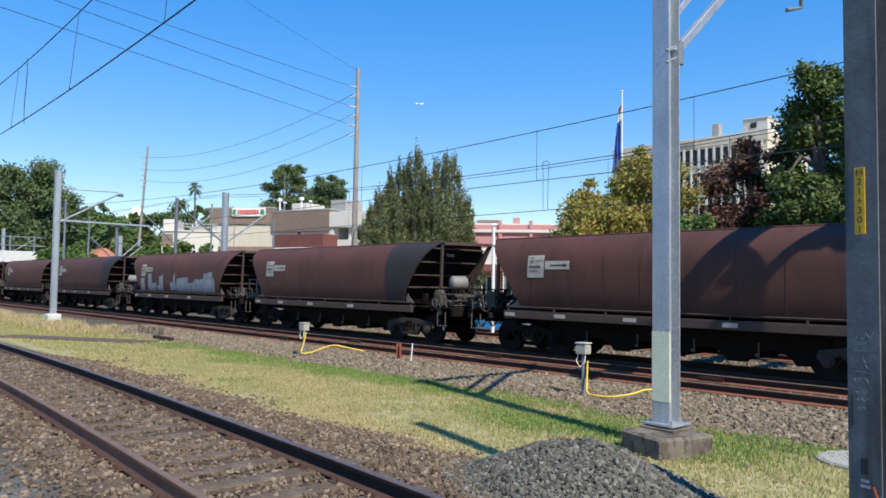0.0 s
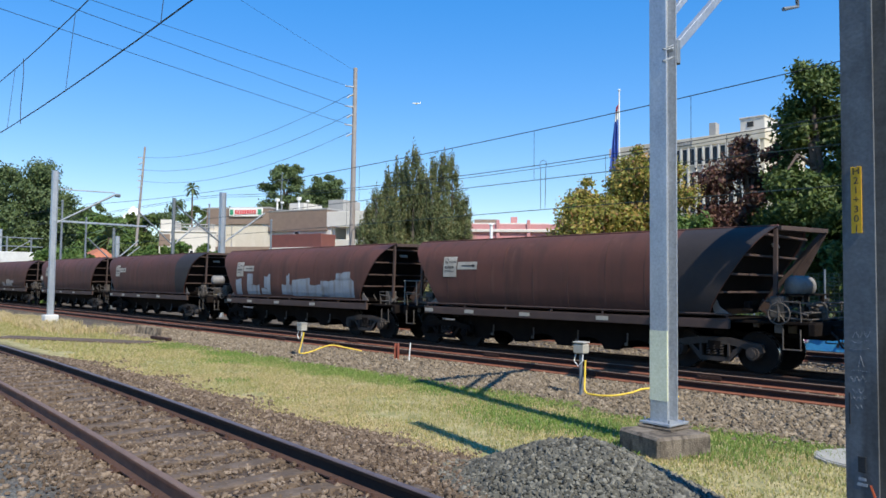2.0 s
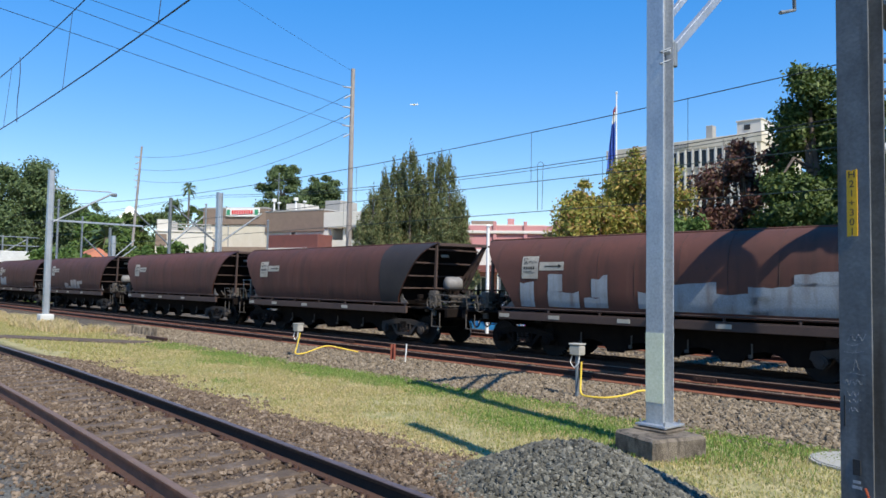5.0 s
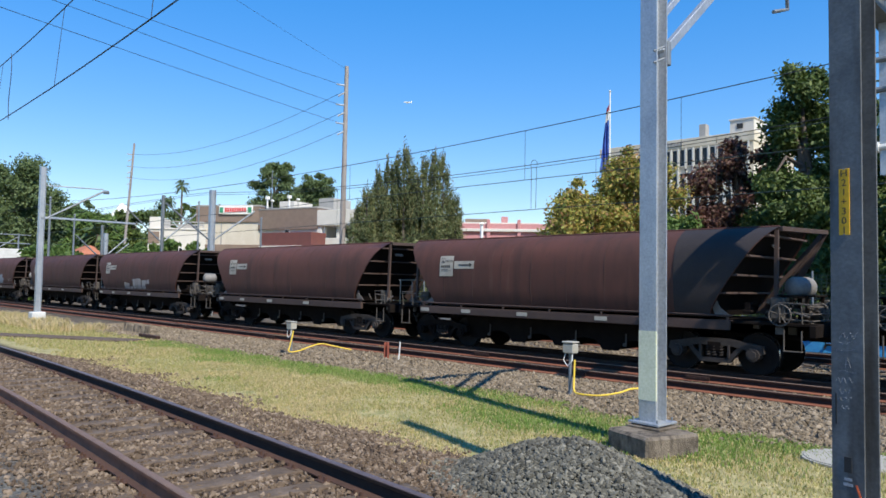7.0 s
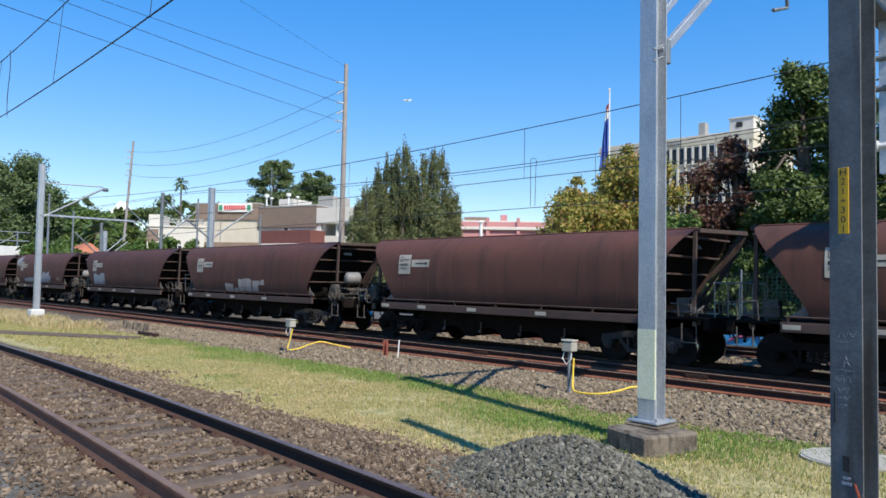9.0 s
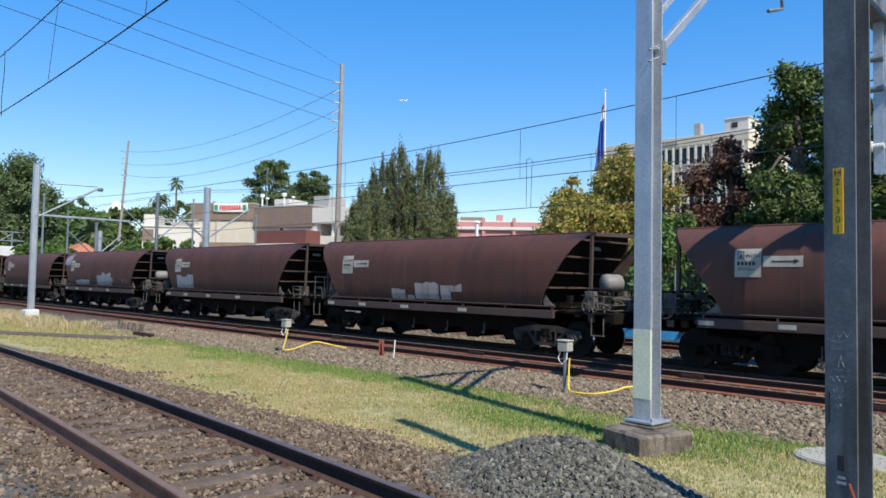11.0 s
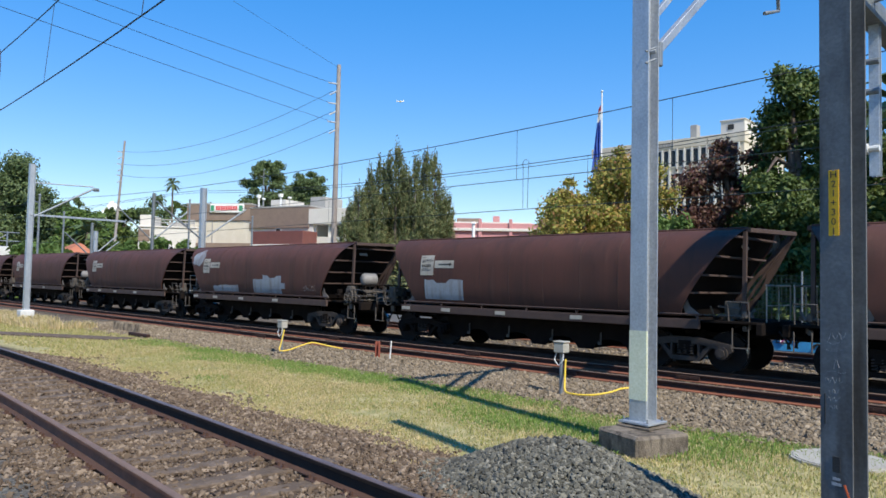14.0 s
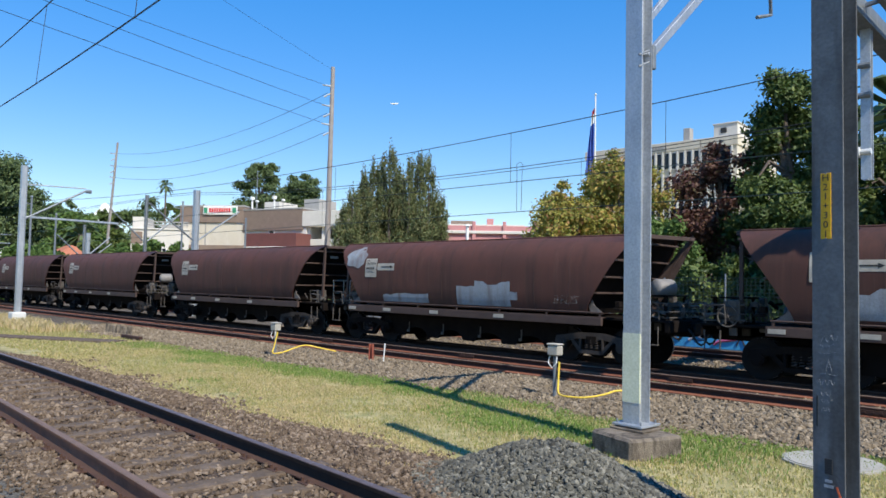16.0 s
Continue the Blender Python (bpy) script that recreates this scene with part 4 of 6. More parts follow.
for a, b, c, d, s in ((-4.14, -3.66, 1.36, 2.10, 1), (-3.20, -2.20, 1.38, 1.84, 2), (-3.18, -2.72, 1.80, 2.26, 3), (-2.05, -1.35, 1.40, 1.72, 4), (-1.82, -1.35, 1.66, 2.24, 5),
                      (-0.50, 0.22, 1.42, 1.84, 12), (-0.16, 0.06, 1.80, 2.26, 13), (0.24, 1.45, 1.38, 2.16, 14), (1.40, 2.60, 1.38, 1.90, 15), (2.15, 4.16, 1.38, 2.08, 16), (3.10, 3.95, 2.0, 2.32, 17)):
    overpaint(W[2], a, b, c, d, s, PATCH)
for a, b, c, d, s in ((-1.52, -0.88, 1.34, 1.72, 6), (-0.80, -0.48, 1.34, 1.50, 26), (-0.42, 0.62, 1.36, 1.93, 7), (0.70, 1.12, 1.36, 1.90, 27), (1.05, 1.58, 1.62, 1.84, 28)):
    overpaint(W[5], a, b, c, d, s, PATCH_PINK)
overpaint(W[6], -3.89, -2.30, 1.40, 2.04, 8, PATCH)
blob = Mesh()
ring = [(-4.60 + (0.50 + 0.05 * math.sin(7 * q)) * math.cos(q), 2.78 + (0.34 + 0.05 * math.sin(5 * q + 1)) * math.sin(q)) for q in np.linspace(0, 2 * math.pi, 26)[:-1]]
vs = []
for k in (0.0, 0.35, 0.7, 1.0):
    for x, z in ring:
        x, z = -4.60 + (x + 4.60) * k, 2.78 + (z - 2.78) * k
        vs.append((x, -(float(np.interp(z, [q[1] for q in HULL_HALF], [q[0] for q in HULL_HALF])) + 0.016), z))
blob.add(vs, [(k * 25 + i, k * 25 + (i + 1) % 25, k * 25 + 25 + (i + 1) % 25, k * 25 + 25 + i) for k in range(3) for i in range(25)])
part("overpaint", blob, PATCH, W[7], "round splash of pale grey paint")
for a, b, c, d, s in ((-3.20, -1.15, 1.36, 1.66, 10), (0.02, 0.80, 1.36, 1.92, 11), (0.72, 2.00, 1.36, 2.14, 18), (1.95, 2.25, 1.55, 1.78, 29)):
    overpaint(W[7], a, b, c, d, s, PATCH)
tagw = bpy.data.curves.new("spray_tag", "FONT")
tagw.body = "BEDS"
tagw.size = 0.33
tagw.extrude = 0.002
tagw.offset = -0.016
tagw.shear = 0.2
tag_ob = new("spray_tag", tagw)
tag_ob.data.materials.append(CHALK)
tag_ob.parent = W[7]
tag_ob.matrix_basis = pose(3.42, -1.466, 1.50, 90, 0, 0)
tag_ob["label"] = "thin grey sprayed letters"
TRAIN_Y = 17.15


def train_s(t):
    """Where the first wagon's middle is at a time."""
    return -12.63 + 4.07 + 5.230 * t + 0.01075 * t * t + 0.00021 * t ** 3


# ---- masts, wires, line-side things ----
def h_column(b, d, z0, z1, mesh=None):
    """H-section steel column: flanges across y, web between."""
    m = mesh or Mesh()
    m.box((0, -d / 2 + 0.008, (z0 + z1) / 2), (b, 0.016, z1 - z0), 0.003)
    m.box((0, d / 2 - 0.008, (z0 + z1) / 2), (b, 0.016, z1 - z0), 0.003)
    m.box((0, 0, (z0 + z1) / 2), (0.012, d - 0.032, z1 - z0))
    return m


def bolt_mesh():
    b = Mesh()
    b.tube([(0, 0, 0), (0, 0, 0.05)], 0.022, 6)
    b.tube([(0, 0, 0.05), (0, 0, 0.13)], 0.013, 6)
    return b.data("anchor_bolt", GALV_DULL)


BOLT = bolt_mesh()

# concrete footing with the nearer full mast
MAST = (-4.838, 8.958)
foot = Mesh()
foot.box((0, 0, -0.20), (0.80, 0.86, 0.50), 0.035)
solo("mast_footing", foot, CONCRETE, "stained square concrete footing block in the grass", "concrete block", at=(-4.72, 8.74, 0.0), rz=-21)
mast = thing("catenary_mast", "tall galvanised H-section steel mast on a concrete footing", "railway mast", at=(MAST[0], MAST[1], 0), rz=-4, group="railway masts")
part("column", h_column(0.26, 0.26, 0.10, 7.6), GALV, mast)
part("base_plate", Mesh().box((0, 0, 0.115), (0.46, 0.46, 0.03), 0.004), GALV, mast)
part("grout_pad", Mesh().box((0.02, -0.02, 0.066), (0.50, 0.50, 0.03), 0.006), CONCRETE, mast)
for bx in (-0.18, 0.18):
    for by in (-0.18, 0.18):
        o = part("anchor_bolt", BOLT, None, mast)
        o.matrix_basis = pose(bx, by, 0.05)
bd = Mesh()
bd.box((0, -0.134, 0.87), (0.262, 0.006, 0.92))
part("painted_band", bd, BAND, mast, "pale green painted band on the mast face")
edge = Mesh().box((0.133, -0.122, 0.87), (0.005, 0.018, 0.92))
part("painted_edge", edge, BAND, mast)
br = Mesh()
br.beam((0.05, 0.12, 5.12), (0.0, 2.6, 7.25), 0.09, 0.12)
br.beam((-0.06, 0.12, 5.55), (-0.05, 1.9, 7.25), 0.07, 0.09)
part("brace", br, GALV, mast, "inclined channel brace")
cl = Mesh()
cl.box((0.0, 0.16, 5.12), (0.30, 0.08, 0.34), 0.01)
for zz in (4.98, 5.14):
    cl.tube([(0.10, -0.16, zz - 0.05), (0.16, 0.0, zz + 0.03)], 0.014, 6)
part("clamp", cl, GALV_DULL, mast)
tb = Mesh()
tb.beam((0, -0.3, 7.32), (0, 4.6, 7.32), 0.12, 0.14)
part("cross_arm", tb, GALV, mast)
ca = Mesh()
ca.tube([(0.0, 4.2, 7.3), (-0.05, 4.35, 6.9), (-0.1, 3.9, 6.75)], 0.035, 8)
part("registration_arm", ca, GALV_DULL, mast)

# portal column with the kilometre plate
PCOL = (-1.541, 5.772)
portal = thing("portal_column", "grey weathered steel column with a yellow kilometre plate", "railway mast", at=(PCOL[0], PCOL[1], 0.524), rz=-11, group="railway masts")
part("column", h_column(0.285, 0.285, -1.08, 9.46), PORTAL_STEEL, portal)
plate = Mesh()
plate.box((-0.010, -0.149, 2.783), (0.094, 0.008, 0.65), 0.002)
pl = part("kilometre_plate", plate, YELLOW, portal, "narrow yellow enamel plate with black figures")


def text_mesh(body, size, m, name):
    cu = bpy.data.curves.new(name, "FONT")
    cu.body, cu.size, cu.extrude = body, size, 0.0012
    cu.align_x, cu.align_y = "CENTER", "CENTER"
    cu.materials.append(m)
    return cu


for k, ch in enumerate("H21+301"):
    o = new("figure", text_mesh(ch, 0.095, INK, "figure"))
    o.parent = pl
    o.matrix_basis = pose(-0.010, -0.1550, 3.061 - 0.093 * k, 90, 0, 0)
for zz in (2.461, 3.105):
    o = part("rivet", Mesh().tube([(-0.010, -0.151, zz), (-0.010, -0.157, zz)], 0.008, 8), GALV_DULL, pl)
rgc = np.random.default_rng(5)
ck = Mesh()
for zz, wide, amp, turns in ((1.47, 0.16, 0.030, 2.5), (1.40, 0.13, 0.012, 1.0), (1.33, 0.17, 0.008, 0.7), (1.12, 0.17, 0.010, 0.8), (1.04, 0.15, 0.028, 3.0), (0.93, 0.10, 0.022, 2.0), (0.86, 0.12, 0.016, 2.5), (0.78, 0.08, 0.018, 2.0)):
    x0_ = rgc.uniform(-0.10, -0.06)
    ph = rgc.uniform(0, 6)
    ck.tube([(x0_ + wide * q / 20, -0.1432, zz + amp * math.sin(ph + 6.283 * turns * q / 20) + 0.1 * wide * q / 20) for q in range(21)], 0.0011, 4)
ck.tube([(-0.02, -0.1432, 1.16), (0.0, -0.1432, 1.27), (0.03, -0.1432, 1.17)], 0.0014, 4)
ck.tube([(-0.01, -0.1432, 1.20), (0.022, -0.1432, 1.20)], 0.0011, 4)
part("chalk_marks", ck, CHALK, portal, "faint chalk scribbles")
part("black_tag", Mesh().box((0.0, -0.145, 0.24), (0.07, 0.006, 0.15), 0.003), INK, portal)
for w_, zz in ((0.065, 0.10), (0.085, 0.05)):
    part("white_stencil", Mesh().box((0.0, -0.1438, zz), (w_, 0.003, 0.028)), CHALK, portal)
part("spray_mark", Mesh().beam((0.07, -0.145, 0.06), (0.137, -0.145, -0.14), 0.004, 0.018, (0, 0, 1), 0), ORANGE, portal)
part("slot", Mesh().box((-0.10, -0.1445, 0.76), (0.012, 0.004, 0.30)), INK, portal)
portal.scale = (0.787, 0.787, 0.727)
# two-track cantilever carried from beyond the train
boom_thing = thing("cantilever_gantry", "grey lattice cantilever boom carried over the far tracks", "railway gantry", at=(-3.45, 0, 0), group="railway masts")
boom = Mesh()
d0, d1 = Vector((0.0, 12.2, 6.85)), Vector((0.0, 20.2, 6.85))
boom.beam(d0 + Vector((0, 0, 0.1)), d1 + Vector((0, 0, 0.1)), 0.34, 0.34)
# second bar spaced to cast the thin shadow stripe on the wagons
boom.beam(d0 + Vector((0.44, 0, 0.2)), d1 + Vector((0.44, 0, 0.2)), 0.12, 0.12)
for k in range(5):
    a = d0.lerp(d1, k / 4)
    boom.beam(a + Vector((0, 0, 0.15)), a + Vector((0.44, 0.0, 0.2)), 0.07, 0.07, (0, 1, 0))
part("lattice_boom", boom, GALV_DULL, boom_thing, "grey lattice boom over the tracks")
dp = Mesh()
c_ = d0.lerp(d1, 0.33)
h_column(0.17, 0.17, 4.0, 6.9, dp)
dp.v = [(x + c_.x + 0.03, y + c_.y, z) for x, y, z in dp.v]
part("drop_post", dp, GALV, boom_thing)
for zz in (4.5, 5.55, 6.1):
    it = Mesh()
    it.tube([(c_.x - 0.22, c_.y - 0.1, zz), (c_.x + 0.12, c_.y - 0.1, zz)], [0.05, 0.06], 8)
    if zz < 5:
        for q in range(4):
            it.tube([(c_.x - 0.24 + 0.05 * q, c_.y - 0.1, zz), (c_.x - 0.21 + 0.05 * q, c_.y - 0.1, zz)], 0.10, 12)
    part("insulator", it, INSUL if zz < 5 else GALV_DULL, boom_thing)
fc = Mesh()
h_column(0.25, 0.25, -0.25, 7.3, fc)
fc.v = [(x + d1.x, y + d1.y, z) for x, y, z in fc.v]
part("far_column", fc, GALV_DULL, boom_thing)

# unseen deck, rails and column added to cast the broad shadow on the wagons
dk = Mesh()
dk.box((1.9, 17.3, 7.05), (0.55, 5.2, 0.10), 0.02)
dk.box((2.05, 15.2, 6.6), (0.5, 0.7, 0.7), 0.04)
dk.beam((1.1, 13.4, 7.0), (2.1, 16.2, 7.0), 0.22, 0.12)
part("service_deck", dk, GALV_DULL, boom_thing, "added steel deck out of view that shades the passing wagons")
for yy in (13.8, 19.8):
    part("deck_rail", Mesh().tube([(1.2, yy, 8.1), (2.4, yy, 8.1)], 0.03, 6), GALV_DULL, boom_thing)
o = part("deck_column", h_column(0.25, 0.25, -0.25, 7.05), GALV_DULL, boom_thing)
o.matrix_basis = pose(2.4, 20.2, 0)

# the mast down the line
LM = (-36.35, 10.6)
lm = thing("catenary_mast", "galvanised steel mast with a cantilever arm and white base", "railway mast", at=(LM[0], LM[1], 0), group="railway masts")
part("column", h_column(0.24, 0.24, 0.1, 6.95), GALV, lm)
part("footing", Mesh().box((0, 0, 0.02), (0.58, 0.58, 0.55), 0.04), CONCRETE_W, lm, "whitened concrete base")
a1 = Mesh()
a1.tube([(0, 0.15, 4.55), (0, 2.75, 6.1)], 0.045, 8)
part("cantilever_strut", a1, GALV_DULL, lm)
a2 = Mesh().tube([(0, 0.12, 6.1), (0, 2.7, 6.18)], 0.028, 8)
part("tie_rod", a2, GALV, lm)
a3 = Mesh()
a3.box((0, 2.15, 4.62), (0.07, 4.3, 0.09), 0.01)
part("cross_arm", a3, GALV, lm)
ins = Mesh()
for q in range(5):
    ins.tube([(0, 2.72 + 0.05 * q, 6.05), (0, 2.75 + 0.05 * q, 6.05)], 0.09, 10)
part("insulator", ins, GALV_DULL, lm)

# mast between the far tracks and smaller ones beyond
def far_mast(x, y, h, arm, b=0.30):
    m_ = thing("catenary_mast", "galvanised steel mast beside the far tracks", "railway mast", at=(x, y, -0.2), group="railway masts")
    part("column", h_column(b, b, 0, h), GALV if b > 0.2 else GALV_DULL, m_)
    k = Mesh()
    k.tube([(0, -0.15, h * 0.60), (0, -arm, h * 0.86)], 0.05, 8)
    part("cantilever_strut", k, GALV_DULL, m_)
    k = Mesh()
    k.tube([(0, 0.15, h * 0.60), (0, arm, h * 0.86)], 0.05, 8)
    part("cantilever_strut", k, GALV_DULL, m_)
    return m_


far_mast(-39.4, 20.6, 7.35, 2.8)
far_mast(-47.46, 21.26, 7.7, 2.4, 0.17)
far_mast(-54.46, 19.95, 5.9, 1.8, 0.15)
for x, y, h in ((-59.4, 17.9, 8.1), (-66.5, 22.0, 7.5), (-59.0, 29.6, 8.8), (-51.3, 31.1, 7.1), (-106.1, 66.2, 20.6)):
    sp = thing("slender_pole", "slender grey pole rising behind the tracks", "pole", at=(x, y, -0.25), group="slender poles")
    part("shaft", Mesh().tube([(0, 0, 0), (0, 0, h)], [0.10, 0.07], 10), GALV_DULL, sp)
    part("cap", Mesh().tube([(0, 0, h), (0, 0, h + 0.10)], [0.12, 0.05], 10), GALV_DULL, sp)
    part("bracket", Mesh().tube([(0, 0, h * 0.93), (-0.5, -0.5, h * 0.95)], 0.04, 6), GALV_DULL, sp)
far_mast(-66, 24.5, 6.0, 2.0)
far_mast(-88, 20.5, 7.4, 3.0)
far_mast(-70, 9.5, 6.6, 2.5)

def cable(name, pts, r, m, label, sag=0.0, n=14, group="overhead wires"):
    a, b = Vector(pts[0]), Vector(pts[1])
    line = [a.lerp(b, i / n) - Vector((0, 0, sag * 4 * (i / n) * (1 - i / n))) for i in range(n + 1)]
    return solo(name, Mesh().tube(line, r, 5), m, label, "cable", group)


def droppers(name, y0, y1, zt, zb, xs, m):
    for x in xs:
        solo(name, Mesh().tube([(x, y0, zt(x)), (x, y1, zb(x))], 0.007, 4), m, "thin dropper wire between catenary and contact wire", "cable", "dropper wires")


# near track: catenary and contact wire
def nz(x):
    return 6.63 + 0.0009 * (x + 18) ** 2


solo("contact_wire", Mesh().tube([(-s, near_y(s) - 0.72, 5.17 + 0.0055 * min(max(s, 0), 30)) for s in range(-8, 80, 2)], 0.0116, 6), WIRE, "dark contact wire over the curving near track", "cable", "overhead wires")
solo("catenary_wire", Mesh().tube([(-s, near_y(s) - 0.62, nz(-s)) for s in range(-8, 80, 2)], 0.0102, 6), WIRE, "dark catenary wire over the curving near track", "cable", "overhead wires")
for s in (9.0, 13.6, 18.2, 22.8):
    solo("dropper_wire", Mesh().tube([(-s, near_y(s) - 0.62, nz(-s)), (-s - 0.05, near_y(s) - 0.72, 5.17 + 0.0055 * s)], 0.0054, 4), WIRE, "thin dropper wire between catenary and contact wire", "cable", "dropper wires")
jl = [(-17.2 + 0.06 * math.sin(6 * a), near_y(17.2) - 0.68, 6.63 - 1.37 * a + (0.04 * math.sin(30 * a) if a > 0.8 else 0)) for a in np.linspace(0, 1, 24)]
solo("jumper_wire", Mesh().tube(jl, 0.0082, 5), WIRE, "looped jumper wire between the overhead wires", "cable", "overhead wires")


def cz(x):
    return 6.36 + 0.0011 * (x + 27) ** 2


solo("catenary_wire", Mesh().tube([(x, 17.15, cz(max(x, -54))) for x in range(-120, 20, 3)], 0.0122, 6), WIRE, "catenary wire over the coal train", "cable", "overhead wires")
solo("contact_wire", Mesh().tube([(x, 17.15, 5.06) for x in range(-120, 20, 6)], 0.0109, 6), WIRE_GREEN, "contact wire over the coal train", "cable", "overhead wires")
droppers("dropper_wire", 17.15, 17.15, cz, lambda x: 5.06, (-3.5, -8.5, -13.5, -17.5, -22.0, -27), WIRE)


def kz(x):
    return 6.62 + 0.0016 * (x + 20) ** 2


solo("catenary_wire", Mesh().tube([(x, 22.6, kz(max(x, -45))) for x in range(-140, 20, 3)], 0.0136, 6), WIRE, "catenary wire over the third track", "cable", "overhead wires")
solo("feeder_wire", Mesh().tube([(x, 22.5, kz(max(x, -45)) - 0.14) for x in range(-140, 20, 3)], 0.0109, 6), WIRE_GREEN, "feeder wire beside the catenary", "cable", "overhead wires")
solo("contact_wire", Mesh().tube([(x, 22.6, 4.86) for x in range(-140, 20, 6)], 0.0136, 6), WIRE_GREEN, "contact wire over the third track", "cable", "overhead wires")
droppers("dropper_wire", 22.6, 22.6, kz, lambda x: 4.86, (-10, -14.5, -24, -30), WIRE)
lp = [(-17.3 + 0.16 * math.sin(a), 22.55, 6.62 + 0.18 * math.cos(a)) for a in np.linspace(-2.2, 2.2, 14)]
lp = [(-17.42, 22.55, 4.9)] + lp + [(-17.2, 22.55, 4.9)]
solo("jumper_wire", Mesh().tube(lp, 0.0109, 5), WIRE, "looped jumper wire between the overhead wires", "cable", "overhead wires")


# timber power poles
def power_pole(x, y, z_top, lean, fat=1.0):
    p = thing("power_pole", "tall weathered timber power pole with three insulator arms", "power pole", at=(x, y, -0.3), group="power poles")
    part("pole", Mesh().tube([(0, 0, 0), (lean * 0.5, lean * 0.6, z_top / 2), (lean, lean * 1.2, z_top)], [0.22 * fat, 0.18 * fat, 0.14 * fat], 12), POLEWOOD, p)
    for k, dz in enumerate((1.35, 2.75, 4.05)):
        a = Mesh()
        a.tube([(lean, lean - 0.1, z_top - dz), (lean - 0.55, lean - 0.42, z_top - dz + 0.12)], [0.06, 0.045], 8)
        part("insulator", a, INSUL, p)
        a = Mesh()
        a.tube([(lean, lean - 0.1, z_top - dz - 0.5), (lean - 0.45, lean - 0.35, z_top - dz - 0.72)], [0.05, 0.06], 8)
        part("insulator", a, INSUL, p)
    return p


P1 = az(37.42, 50)
P2 = az(21.40, 90)
power_pole(P1.x, P1.y, 17.1, 0.04)
power_pole(P2.x, P2.y, 17.6, 0.65, 0.8)
for k, (zz, q) in enumerate(((15.55, (-30.2, -6.0, 14.5)), (14.13, (-25.1, -11.3, 13.1)), (12.86, (-21.9, -16.5, 11.7)))):
    cable("power_line", (P1 + Vector((-0.33, -0.20, zz)), q), 0.0136, WIRE, "dark power line strung between timber poles", 0.15, group="power lines")
    cable("power_line", (P1 + Vector((-0.23, -0.15, zz - 0.55)), P2 + Vector((0.2, 0.2, zz + 0.55))), 0.0163, WIRE, "dark sagging power line between timber poles", 1.5, 20, group="power lines")
cable("earth_wire", (P1 + Vector((0.04, 0.05, 16.6)), (-24, -2, 17.0)), 0.0082, WIRE, "thin earth wire from the pole top", 0.2, group="power lines")
lampm = thing("street_lamp", "small street lamp arm on a timber pole", "street lamp", at=(P1.x, P1.y, 0))
part("arm", Mesh().tube([(0.1, -0.1, 5.4), (1.0, -0.4, 5.75), (1.6, -0.6, 5.75)], 0.03, 6), GALV_DULL, lampm)
part("lantern", capsule_mesh((1.75, -0.65, 5.72), 0.12, 0.2, (0.95, -0.3, 0)), WHITE, lampm)


# junction boxes with yellow hoses
def track_box(x, y, h, hose):
    t = thing("track_box", "small grey junction box on a post with yellow hose", "junction box", at=(x, y, -0.22), group="track boxes")
    part("post", Mesh().tube([(0, 0, -0.1), (0, 0, h - 0.2)], 0.035, 10), GALV_DULL, t)
    b = Mesh()
    b.box((0, 0, h - 0.09), (0.245, 0.20, 0.19), 0.02)
    part("housing", b, BOXGREY, t)
    part("lid", Mesh().box((0, 0, h + 0.03), (0.265, 0.22, 0.035), 0.012), BOXGREY, t)
    part("hose", Mesh().tube(hose, 0.0185, 8), HOSE, t, "yellow flexible hose")
    lo = Mesh().tube([(-0.08, -0.05, h - 0.18), (-0.10, -0.09, h - 0.32), (0.0, -0.1, h - 0.42), (0.10, -0.09, h - 0.32), (0.08, -0.05, h - 0.18)], 0.009, 6)
    part("loop", lo, WHITE, t)
    return t


def curve(pts, n=6):
    """A smooth line through points."""
    P = [Vector(p) for p in pts]
    P = [P[0] * 2 - P[1]] + P + [P[-1] * 2 - P[-2]]
    out = []
    for i in range(1, len(P) - 2):
        for k in range(n):
            t = k / n
            a, b, c, d = P[i - 1], P[i], P[i + 1], P[i + 2]
            out.append(0.5 * ((2 * b) + (c - a) * t + (2 * a - 5 * b + 4 * c - d) * t * t + (3 * b - a - 3 * c + d) * t ** 3))
    return out + [P[-2]]


track_box(-17.75, 11.85, 0.92, curve([(0.1, 0, 0.7), (0.1, -0.1, 0.3), (0.14, -0.16, 0.12), (0.15, 0.15, 0.12), (0.1, 0.6, 0.22), (0.1, 1.0, 0.28), (0.3, 1.35, 0.20), (0.5, 1.8, 0.09)]))
track_box(-8.15, 11.85, 1.0, curve([(0.1, 0, 0.7), (0.12, -0.05, 0.35), (0.2, -0.15, 0.12), (0.42, -0.2, 0.09), (0.75, -0.1, 0.10), (1.0, 0.15, 0.16), (1.12, 0.4, 0.22), (1.3, 0.7, 0.2), (1.5, 1.0, 0.06)]))
rp = Mesh()
rp.box((-0.05, 0, 0.22), (0.012, 0.10, 0.66), 0.003)
rp.box((0.0, 0.045, 0.22), (0.10, 0.012, 0.66), 0.003)
rp.box((0.05, 0, 0.22), (0.012, 0.10, 0.66), 0.003)
solo("marker_post", rp, REDPOST, "short red-painted steel channel post in the ballast", "post", at=(-15.25, 13.3, -0.3), rz=20)
wp = Mesh().tube([(0, 0, 0), (0.06, 0.0, 0.60)], 0.018, 8)
solo("marker_peg", wp, WHITE, "slim leaning white peg in the ballast", "post", at=(-14.75, 13.3, -0.3))
lid = Mesh()
lid.tube([(0, 0, 0), (0, 0, 0.05)], 0.58, 40)
lid.tube([(0, 0, 0.05), (0, 0, 0.06)], 0.54, 40)
